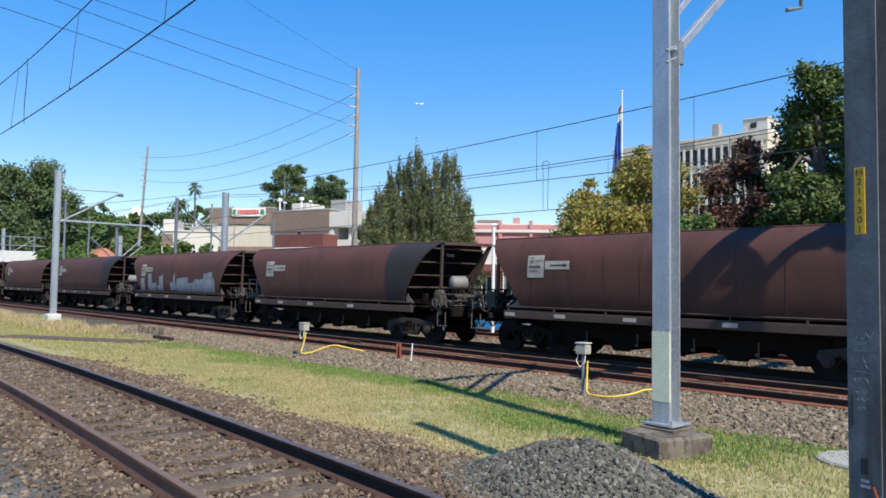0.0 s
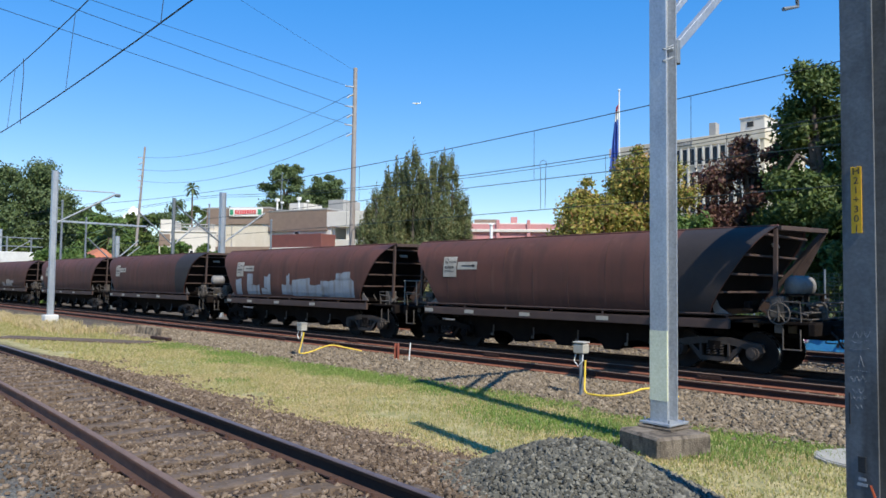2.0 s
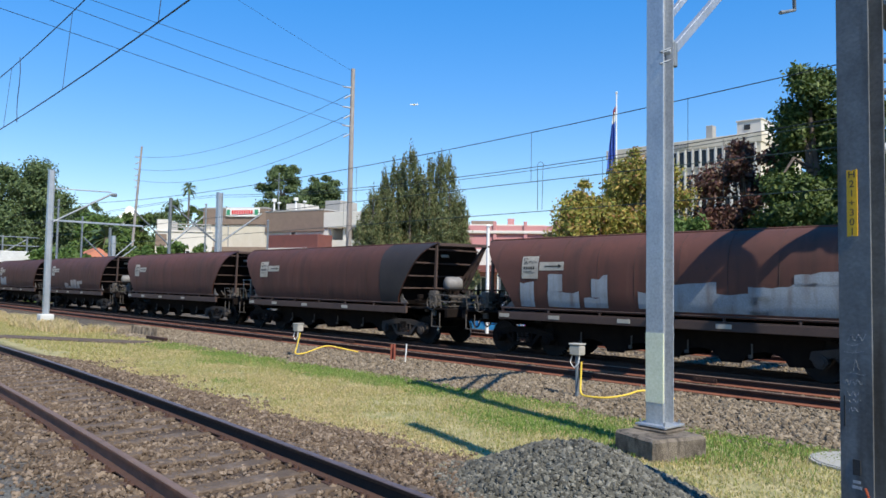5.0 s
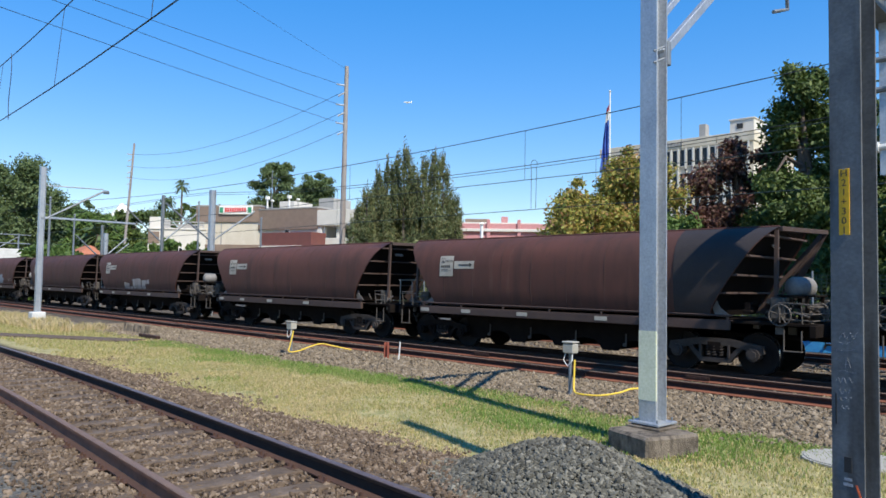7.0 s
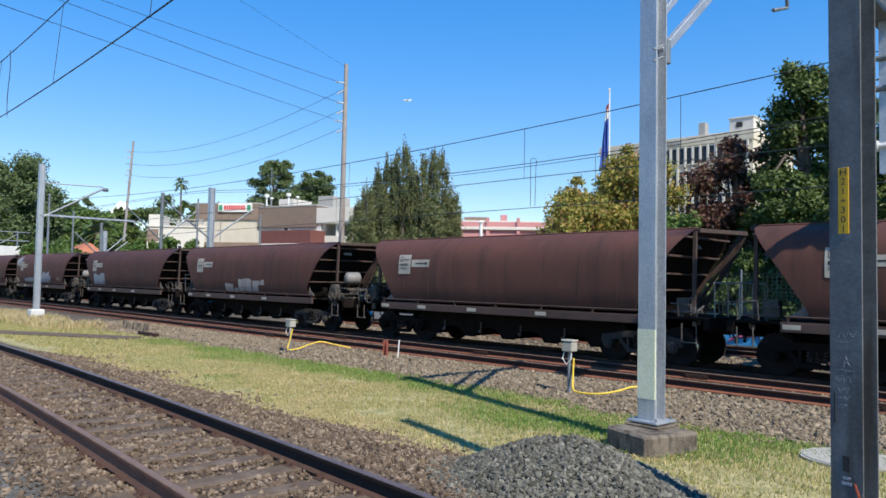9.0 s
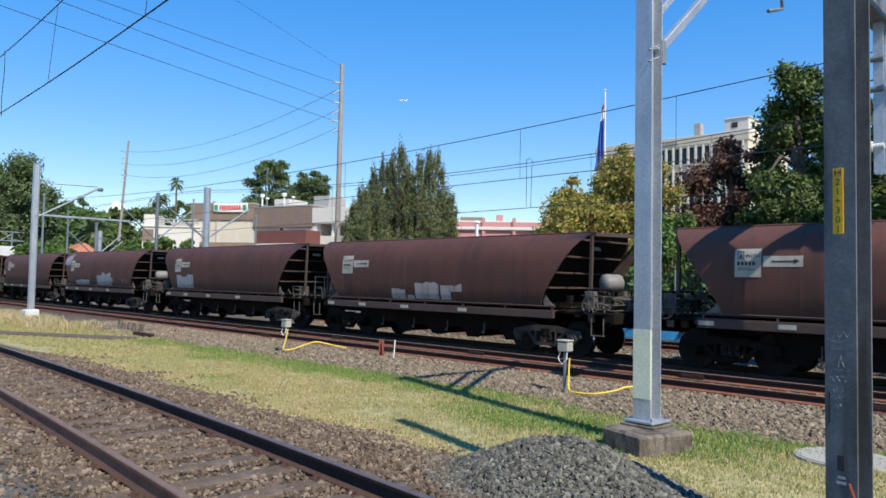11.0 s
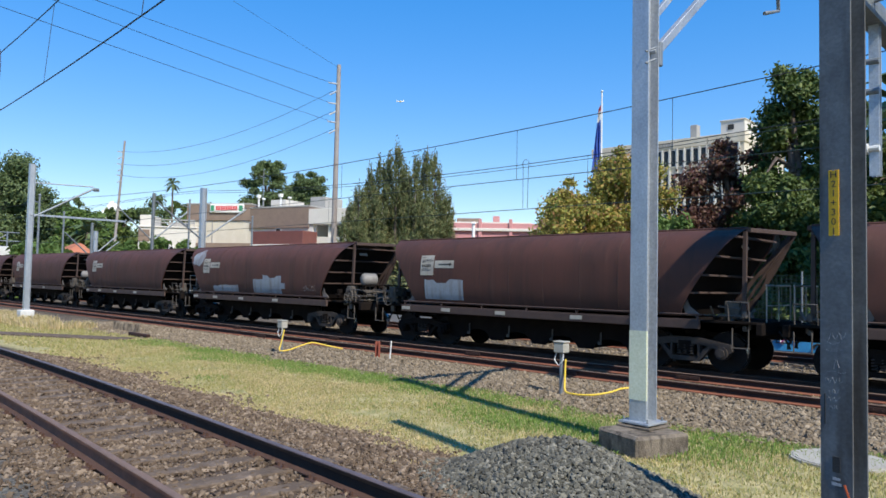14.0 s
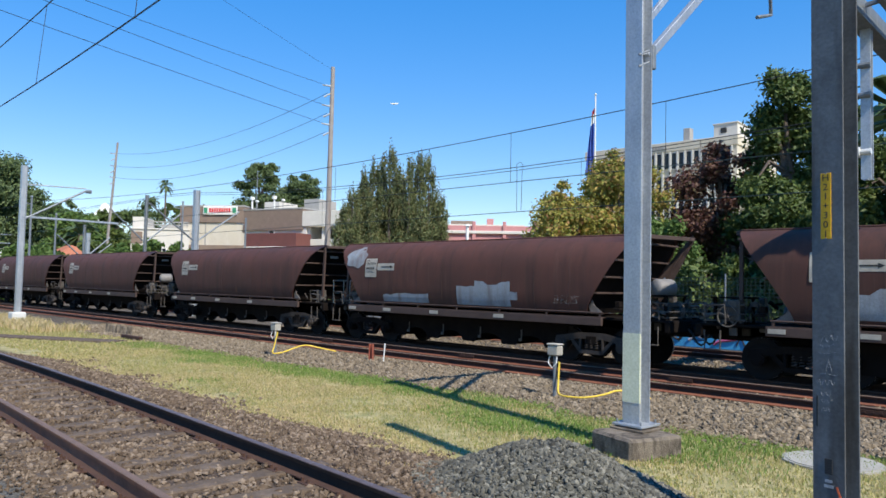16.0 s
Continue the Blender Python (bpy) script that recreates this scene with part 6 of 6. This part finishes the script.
for k, (a, d, h, w) in enumerate(((37.4, 44, 3.8, 2.0), (40.5, 43, 4.4, 2.1), (43.5, 43, 4.6, 2.3), (46.0, 44, 4.0, 1.5))):
    tree("dense green shrub at the foot of the she-oaks", az(a, d, -0.3), h, w, 90 + k, LEAF_MID if k == 0 else LEAF_CAS, 10000, 0.14, 0.0, 30, "round", 0.9, 0.12, 0.5, "shrubs")

# gum trees behind the shops, big trees down the line
tree("spreading gum tree behind the shops", az(32.3, 150, -0.3), 26.0, 6.9, 101, LEAF_GUM, 60000, 0.26, 0.42, 60, "round", 0.62, 0.5, 0.45)
tree("spreading gum tree behind the shops", az(35.3, 155, -0.3), 25.0, 6.8, 102, LEAF_GUM, 60000, 0.26, 0.40, 56, "round", 0.62, 0.5, 0.45)
tree("massive dark green gum tree down the line", az(14.4, 115, -0.3), 17.9, 9.8, 103, LEAF_GUM, 110000, 0.21, 0.05, 80, "round", 0.75, 0.6, 0.45)
tree("dark green tree down the line", az(10.5, 120, -0.3), 16.5, 7.5, 104, LEAF_DARK, 30000, 0.36, 0.05, 46, "round", 0.75, 0.6, 0.45)
tree("dark green tree down the line", az(17.4, 118, -0.3), 12.0, 5.4, 105, LEAF_DARK, 26000, 0.34, 0.02, 46, "round", 0.75, 0.5, 0.45)
for k, (a, d, h, w, m) in enumerate(((18.9, 150, 16.5, 7.0, LEAF_GUM), (20.6, 150, 15.0, 7.0, LEAF_GUM), (22.6, 160, 15.5, 7.5, LEAF_DARK), (24.0, 190, 22.0, 7.5, LEAF_GUM), (25.8, 190, 20.5, 7.0, LEAF_DARK), (27.8, 200, 21.5, 7.0, LEAF_GUM), (16.4, 76, 4.9, 3.0, LEAF_MID), (17.4, 82, 5.2, 3.0, LEAF_MID), (18.4, 76, 4.4, 2.6, LEAF_MID), (21.0, 78, 5.6, 3.6, LEAF_DARK), (23.0, 74, 5.4, 3.0, LEAF_MID), (24.6, 72, 5.8, 2.8, LEAF_MID), (26.3, 72, 5.7, 2.4, LEAF_MID), (19.4, 100, 10.6, 4.6, LEAF_MID), (21.8, 110, 11.4, 4.4, LEAF_DARK), (12.6, 98, 8.5, 4.6, LEAF_DARK), (30.0, 66, 3.6, 2.2, LEAF_DARK))):
    tree("leafy green tree down the line", az(a, d, -0.3), h, w, 110 + k, m, 13000, 0.18 + d / 1100, 0.0, 34, "round", 0.8, 0.3, 0.45)

# fan palms standing above the roofs
def palm(at, h, r, seed, thick=0.22):
    p = thing("palm_tree", "tall thin palm with a small round head of fronds", "palm tree", at=at, group="palms")
    part("trunk", Mesh().tube([(0, 0, 0), (0.1, 0, h * 0.5), (0, 0, h)], [thick * 1.3, thick, thick * 0.8], 8), BARK, p)
    rg = np.random.default_rng(seed)
    for k in range(34):
        a, e = rg.uniform(0, 6.283), rg.uniform(-0.9, 1.4)
        tip = Vector((math.cos(a) * math.cos(e), math.sin(a) * math.cos(e), math.sin(e))) * r
        f = Mesh()
        sd = Vector((-math.sin(a), math.cos(a), 0)) * r * 0.16
        base, mid, end = Vector((0, 0, h)), Vector((0, 0, h)) + tip * 0.6, Vector((0, 0, h)) + tip - Vector((0, 0, r * 0.35))
        f.add([base, mid + sd, end + sd * 0.3, mid + Vector((0, 0, r * 0.06)), end, mid - sd, end - sd * 0.3], [(0, 1, 3), (1, 2, 4, 3), (0, 3, 5), (3, 4, 6, 5)])
        part("frond", f, LEAF_GUM, p)


palm(az(79.6, 30, -0.3), 8.6, 2.6, 133, 0.3)
palm(az(25.4, 170, -0.3), 22.8, 2.0, 131)
palm(az(19.9, 95, -0.3), 7.2, 2.6, 132, 0.35)


# ---- buildings ----
def wall_frame(p, q):
    """A frame with x along the wall foot from p to q, z up, y out of the wall's face towards the camera."""
    p, q = Vector(p), Vector(q)
    x = (q - p).normalized()
    y = Vector((0, 0, 1)).cross(x)
    if y.dot(-p) < 0:
        pass
    return Matrix(((x.x, y.x, 0, p.x), (x.y, y.y, 0, p.y), (0, 0, 1, 0), (0, 0, 0, 1))), (q - p).length


class Block:
    """A building that stands on a front wall line with parts in its own frame: x along the front, -y towards the camera."""

    def __init__(self, label, p, q, category="building"):
        m, self.len = wall_frame(p, q)
        self.ob = new("building")
        self.ob.matrix_basis = m
        tagged(self.ob, label, category, "buildings")

    def box(self, name, x0, x1, y0, y1, z0, z1, m, label="", bevel=0.03):
        return part(name, Mesh().box(((x0 + x1) / 2, (y0 + y1) / 2, (z0 + z1) / 2), (x1 - x0, y1 - y0, z1 - z0), bevel), m, self.ob, label)

    def window(self, x0, x1, z0, z1, y=0.0, frame_mat=None, mull=1):
        g = part("window", Mesh().box(((x0 + x1) / 2, y + 0.02, (z0 + z1) / 2), (x1 - x0, 0.10, z1 - z0)), GLASS, self.ob)
        f = Mesh()
        t = 0.07
        for xa, xb, za, zb in ((x0 - t, x1 + t, z0 - t, z0), (x0 - t, x1 + t, z1, z1 + t), (x0 - t, x0, z0, z1), (x1, x1 + t, z0, z1)):
            f.box(((xa + xb) / 2, y - 0.04, (za + zb) / 2), (xb - xa, 0.12, zb - za))
        for k in range(mull):
            xm = x0 + (x1 - x0) * (k + 1) / (mull + 1)
            f.box((xm, y - 0.05, (z0 + z1) / 2), (0.06, 0.06, z1 - z0))
        part("window_frame", f, frame_mat or WHITE, g)


D = 105
# shop with the brown brick parapet
s1 = Block("cream rendered shop building with a brown brick parapet", az(26.55, D), az(31.1, D * 0.96))
L = s1.len
s1.box("wall", 0, L, 0, 14, -1, 9.7, CREAM)
s1.box("parapet", -0.1, L + 0.1, -0.2, 13.8, 9.7, 11.85, BRICK, "brown brick parapet")
s1.box("coping", -0.15, L + 0.15, -0.25, 13.85, 11.85, 12.05, GREYWALL)
s1.box("awning", 1.0, L + 2.0, -1.2, 0, 5.2, 6.6, BRICK)
for k in range(5):
    s1.window(1.2 + 1.7 * k, 2.3 + 1.7 * k, 3.6, 5.0)
s1.box("downpipe", 3.6, 3.75, -0.12, 0, 5.0, 9.7, GREYWALL)
sg = s1.box("sign_board", 3.4, 8.3, -0.42, -0.22, 10.75, 11.95, WHITE, "white shop sign with red bars")
for k in range(9):
    part("sign_bar", Mesh().box((4.42 + 0.35 * k, -0.45, 11.35), (0.25, 0.04, 0.58)), SIGNRED, sg)
for xx in (3.78, 7.9):
    part("sign_bar", Mesh().box((xx, -0.45, 11.35), (0.5, 0.04, 0.72)), SIGNGREEN, sg)
s2 = Block("low cream and brick shop wing with a flat roof", az(31.1, D * 0.96), az(35.5, D * 0.90))
L = s2.len
s2.box("wall", 0, L, 0, 12, -1, 8.6, CREAM)
s2.box("parapet", -0.05, L + 0.1, -0.2, 11.8, 8.6, 11.3, BRICK, "brown brick parapet")
s2.box("coping", -0.05, L + 0.15, -0.25, 11.85, 11.3, 11.5, GREYWALL)
s2.window(4.4, 5.2, 8.05, 8.55, mull=0)
s2.box("roof_hut", 0.8, 3.4, 3, 7, 11.4, 12.8, WHITEWALL)
s2.box("stair_head", 6.8, 9.3, 4, 8, 11.4, 13.1, GREYWALL)
for xx in (0.4, 4.2):
    v = part("roof_vent", Mesh().tube([(xx, 1, 11.4), (xx, 1, 12.9)], 0.12, 8).tube([(xx, 1, 12.9), (xx, 1, 13.3)], 0.32, 10), WHITE, s2.ob)
for xx in (1.8, 6.2):
    gl = part("roof_lamp", capsule_mesh((xx, 0.4, 12.6), 0.26, 0.02, (0, 0, 1)), WHITE, s2.ob, "white globe lamp on a short stem")
    part("stem", Mesh().tube([(xx, 0.4, 11.4), (xx, 0.4, 12.4)], 0.05, 6), GREYWALL, gl)
s2.box("awning", 3.0, L + 1.4, -3.0, 0, 6.3, 8.0, MAROON, "maroon metal awning")
s2.box("awning_fascia", 3.0, L + 1.4, -3.3, -3.0, 5.5, 6.3, WHITEWALL)
s3 = Block("white rendered car park building with open decks", az(35.5, D * 0.90), az(39.6, D * 0.86))
L = s3.len
s3.box("wall", 0, 0.6, 0, 12, -1, 11.0, WHITEWALL)
s3.box("deck_edge", 0, L, -0.2, 12, 9.0, 11.0, WHITEWALL)
s3.box("deck_edge", 0, L, -0.2, 12, 5.6, 7.4, WHITEWALL)
s3.box("deck_edge", 0, L, -0.2, 12, 2.0, 4.2, WHITEWALL)
s3.box("back_wall", 0, L, 6, 12, -1, 10.5, GREYWALL)
for k in range(4):
    s3.box("pillar", 0.6 + 2.1 * k, 0.95 + 2.1 * k, 0.3, 0.7, -1, 10.0, WHITEWALL)
s4 = Block("low white flat-roofed building with a lift housing", az(23.15, 105), az(27.2, 103))
L = s4.len
s4.box("wall", 0, L, 0, 10, -1, 8.5, WHITEWALL)
s4.box("coping", -0.1, L, -0.15, 10, 8.5, 8.7, WHITEWALL)
s4.box("lift_housing", 0.0, 1.5, 0.5, 5, 8.5, 10.2, WHITEWALL)
for zz in (9.1, 9.5):
    s4.box("roof_rail", 1.6, L - 0.3, 0.2, 0.3, zz, zz + 0.16, GREYWALL)
for k in range(6):
    s4.box("rail_post", 1.7 + (L - 2.2) * k / 5, 1.8 + (L - 2.2) * k / 5, 0.2, 0.3, 8.7, 9.66, GREYWALL)
s4.box("roof_plant", 3.0, 5.6, 3, 6, 8.7, 9.3, GREYWALL)
s4.box("louvre", 0.05, 1.5, -0.08, 0, 6.6, 8.2, BRICK)
s4.window(3.6, 4.6, 4.6, 6.0)
s4.window(5.4, 6.4, 4.6, 6.0)

# pink shopfront with pale blocks behind
pk = Block("pink rendered shop with a stepped parapet", az(45.5, 62), az(55.0, 62))
L = pk.len
pk.box("wall", 0, L, 0, 10, -1, 7.05, PINK)
pk.box("cornice", -0.1, L + 0.1, -0.25, 0.1, 6.35, 6.6, WHITEWALL)
for k in range(4):
    pk.box("pier", 1.0 + 2.6 * k, 1.3 + 2.6 * k, -0.18, 0.1, -0.5, 7.4, PINK)
    pk.window(1.7 + 2.6 * k, 3.1 + 2.6 * k, 1.2, 2.6, mull=2)
pk.box("shop_awning", 0, L, -2.2, 0, 3.0, 3.6, MAROON, "dark red awning")
pk.box("white_band", 0, L, -0.12, 0, 3.6, 5.0, WHITEWALL)
for k in range(6):
    p = part("awning_post", Mesh().tube([(0.5 + 1.8 * k, -2.0, -0.5), (0.5 + 1.8 * k, -2.0, 3.0)], 0.06, 8), WHITE, pk.ob)
bk = Block("pale flat-roofed buildings seen above the shops", az(46.0, 85), az(53.0, 85))
L = bk.len
bk.box("wall", 0, L, 0, 8, -1, 9.1, WHITEWALL)
bk.box("roof_hut", 1.6, 4.4, 1, 5, 9.1, 9.6, BRICK)
bk.box("chimney", 5.9, 6.7, 1, 2, 9.1, 9.9, PINK)
bk.box("step", 0.2, 2.2, -0.5, 0, 6.0, 8.5, BRICK)

# office block with rows of windows
of = Block("cream concrete office block with rows of tall windows", az(57.7, 94), az(68.7, 86))
L = of.len
of.box("wall", 0, L, 0, 14, -1, 18.9, CREAM)
of.box("parapet", -0.12, L + 0.12, -0.14, 14, 18.2, 19.3, CREAM)
nb = 20
for z1_ in (18.0, 15.2, 12.4, 9.6, 6.8):
    for k in range(nb):
        x0_ = 0.5 + (L - 1.0) * k / nb
        of.window(x0_ + 0.14, x0_ + (L - 1.0) / nb - 0.20, z1_ - 1.9, z1_, -0.02, WHITEWALL, 0)
for k in range(nb + 1):
    x0_ = 0.5 + (L - 1.0) * k / nb - 0.05
    of.box("fin", x0_ - 0.09, x0_ + 0.09, -0.16, 0, 2, 18.2, WHITEWALL)
of.box("penthouse", L - 3.0, L - 0.3, 1.0, 5, 19.2, 20.9, WHITEWALL)
of.box("penthouse_coping", L - 3.1, L - 0.2, 0.9, 5.1, 20.9, 21.05, WHITEWALL)
of.box("plant_window", L - 2.2, L - 1.5, 0.92, 1.0, 19.9, 20.5, INK)
of.box("flue", L - 6.6, L - 5.8, 1.0, 2.0, 19.2, 21.0, GREYWALL)
for k in range(6):
    of.box("roof_letter", 8.6 + 0.40 * k, 8.9 + 0.40 * k, -0.22, -0.15, 18.5, 18.95, GREYWALL, bevel=0)

# flagpole with a hanging flag
fp = thing("flagpole", "white flagpole with a limp blue flag", "flagpole", at=az(58.35, 60, -0.3))
part("pole", Mesh().tube([(0, 0, 0), (0, 0, 18.0)], [0.10, 0.05], 10), WHITE, fp)
part("finial", Mesh().tube([(0, 0, 18.0), (0, 0, 18.1), (0, 0, 18.2)], [0.05, 0.12, 0.03], 10), WHITE, fp)
u = Vector((-math.sin(radians(58.35)), -math.cos(radians(58.35)), 0))
fold = Mesh()
cols_, rows_ = 7, 14
vs = []
for r_ in range(rows_):
    zz = 17.0 - 5.3 * r_ / (rows_ - 1)
    for c_ in range(cols_):
        e = 0.08 + (0.25 + 0.75 * r_ / rows_) * c_ / (cols_ - 1) * 0.75
        pnt = u * e + Vector((u.y, -u.x, 0)) * 0.16 * math.sin(c_ * 2.2 + r_ * 0.4)
        vs.append((pnt.x, pnt.y, zz - 0.4 * c_ / cols_))
fold.add(vs, [(r_ * cols_ + c_, r_ * cols_ + c_ + 1, (r_ + 1) * cols_ + c_ + 1, (r_ + 1) * cols_ + c_) for r_ in range(rows_ - 1) for c_ in range(cols_ - 1)])
fold.m = [(1 if (i // (cols_ - 1)) in (0,) else 2 if (i // (cols_ - 1)) in (1, 2) else 0) for i in range(len(fold.f))]
fl = part("flag", fold, [FLAGBLUE, FLAGRED, WHITE], fp, "limp blue flag with red and white canton")
so = fl.modifiers.new("thickness", "SOLIDIFY")
so.thickness = 0.01

# roofs among the trees, road bridge
for k, (a, d, z, w) in enumerate(((19.2, 92, 3.6, 6.0), (17.0, 95, 3.0, 5.0), (15.2, 118, 6.5, 6.0), (16.0, 122, 6.8, 5.5))):
    h = thing("house", "house with an orange terracotta roof among trees", "house", at=az(a, d, 0), rz=20 * k, group="houses")
    part("wall", Mesh().box((0, 0, z / 2), (w, w, z), 0.03), BRICK, h)
    r = Mesh()
    e = w / 2 + 0.4
    r.add([(-e, -e, z), (e, -e, z), (e, e, z), (-e, e, z), (-e * 0.3, 0, z + 1.9), (e * 0.3, 0, z + 1.9)], [(0, 1, 5, 4), (1, 2, 5), (2, 3, 4, 5), (3, 0, 4), (3, 2, 1, 0)])
    part("roof", r, ROOFTILE, h, "orange tiled hip roof")
bg = thing("road_bridge", "concrete road bridge with steel railings over the tracks", "bridge", kind="structure")
part("deck", Mesh().box((-78, 8, 3.2), (6, 26, 0.9), 0.05), CONCRETE, bg)
part("parapet", Mesh().box((-74.9, 8, 3.75), (0.25, 26, 1.3), 0.03), CONCRETE_W, bg)
part("abutment", Mesh().box((-78, 21.2, 1.2), (6, 1.0, 4.0), 0.05), CONCRETE, bg)
for k in range(14):
    part("rail_post", Mesh().box((-74.9, -4 + 2 * k, 5.0), (0.12, 0.12, 1.6)), GALV_DULL, bg)
for zz in (4.9, 5.7):
    part("hand_rail", Mesh().tube([(-74.9, -5, zz), (-74.9, 21, zz)], 0.05, 6), GALV_DULL, bg)
for k in range(4):
    part("pier", Mesh().box((-78, -1 + 5.6 * k, 1.2), (0.8, 0.8, 4.0), 0.05), CONCRETE, bg)

# a few parked cars behind the fence
def car(x, y, rz, m, label):
    c = thing("car", label, "car", at=(x, y, -0.22), rz=rz, group="parked cars")
    b = Mesh()
    side_ = [(-2.1, 0.35), (-2.12, 0.75), (-1.9, 0.92), (-1.0, 0.98), (-0.45, 1.42), (1.05, 1.45), (1.65, 1.02), (2.05, 0.90), (2.12, 0.5), (2.05, 0.35)]
    b.plate(side_, 1.66, Matrix(((1, 0, 0, 0), (0, 0, -1, 0), (0, 1, 0, 0), (0, 0, 0, 1))))
    part("body", b, m, c)
    g = Mesh()
    g.plate([(-0.85, 1.0), (-0.38, 1.36), (0.98, 1.38), (1.42, 1.02)], 1.68, Matrix(((1, 0, 0, 0), (0, 0, -1, 0), (0, 1, 0, 0), (0, 0, 0, 1))))
    part("side_window", g, GLASS, c)
    for sx in (-1.3, 1.3):
        for sy in (-0.8, 0.8):
            part("wheel", Mesh().tube([(sx, sy - 0.1, 0.32), (sx, sy + 0.1, 0.32)], 0.32, 16), INK, c)


car(-24.5, 30.5, 5, WHITE, "white parked car behind the mesh fence")
car(-19.0, 30.8, 8, FLAGBLUE, "blue parked car behind the mesh fence")
car(-13.5, 30.6, 3, WHITE, "white parked car behind the mesh fence")

# small cloud low over the hills and a distant aircraft
cb = Mesh()
rgc2 = np.random.default_rng(9)
base_c = az(21.45, 2600)
side_c = Vector((-math.sin(radians(21.45)), -math.cos(radians(21.45)), 0))
for k in range(70):
    o = max(-42, min(42, rgc2.normal() * 20))
    hgt = rgc2.uniform(0, 42) * math.exp(-(o / 26) ** 2)
    c0 = base_c + side_c * o + Vector((0, 0, 190 + hgt))
    r0 = rgc2.uniform(10, 15)
    cb.tube([c0 + Vector((0, 0, -r0)), c0 + Vector((0, 0, -r0 * 0.6)), c0, c0 + Vector((0, 0, r0 * 0.6)), c0 + Vector((0, 0, r0))], [r0 * 0.1, r0 * 0.8, r0, r0 * 0.8, r0 * 0.1], 12)
solo("cloud", cb, CLOUD, "small white cumulus cloud above the trees", "cloud", kind="stuff")
pln = thing("aircraft", "tiny pale aircraft far off in the blue sky", "aircraft", at=az(42.39, 1400, 353), rz=50)
part("fuselage", Mesh().tube([(-8, 0, 0), (-6, 0, 0), (6, 0, 0), (8, 0, 0.4)], [0.3, 1.0, 1.0, 0.2], 10), WHITE, pln)
part("wing", Mesh().box((0, 0, -0.4), (2.5, 14, 0.3), 0.1), WHITE, pln)
part("tail_fin", Mesh().box((7.2, 0, 1.4), (1.4, 0.2, 2.6), 0.1), WHITE, pln)


def motions():
    times = [0.5 * k for k in range(33)]
    for i, w in wagons.items():
        walk(w, [(t, pose(train_s(t) + wagon_x[i], TRAIN_Y, 0)) for t in times])
    spins = [k / 8 for k in range(129)]
    for i, w in wagons.items():
        for b in [c for c in w.children if c.name.startswith("bogie")]:
            for ws in [c for c in b.children if c.name.startswith("wheelset")]:
                x = ws.location.x
                walk(ws, [(t, pose(x, 0, 0.46, 0, math.degrees((train_s(t) - train_s(0)) / 0.46) % 360.0, 0)) for t in spins])


motions()
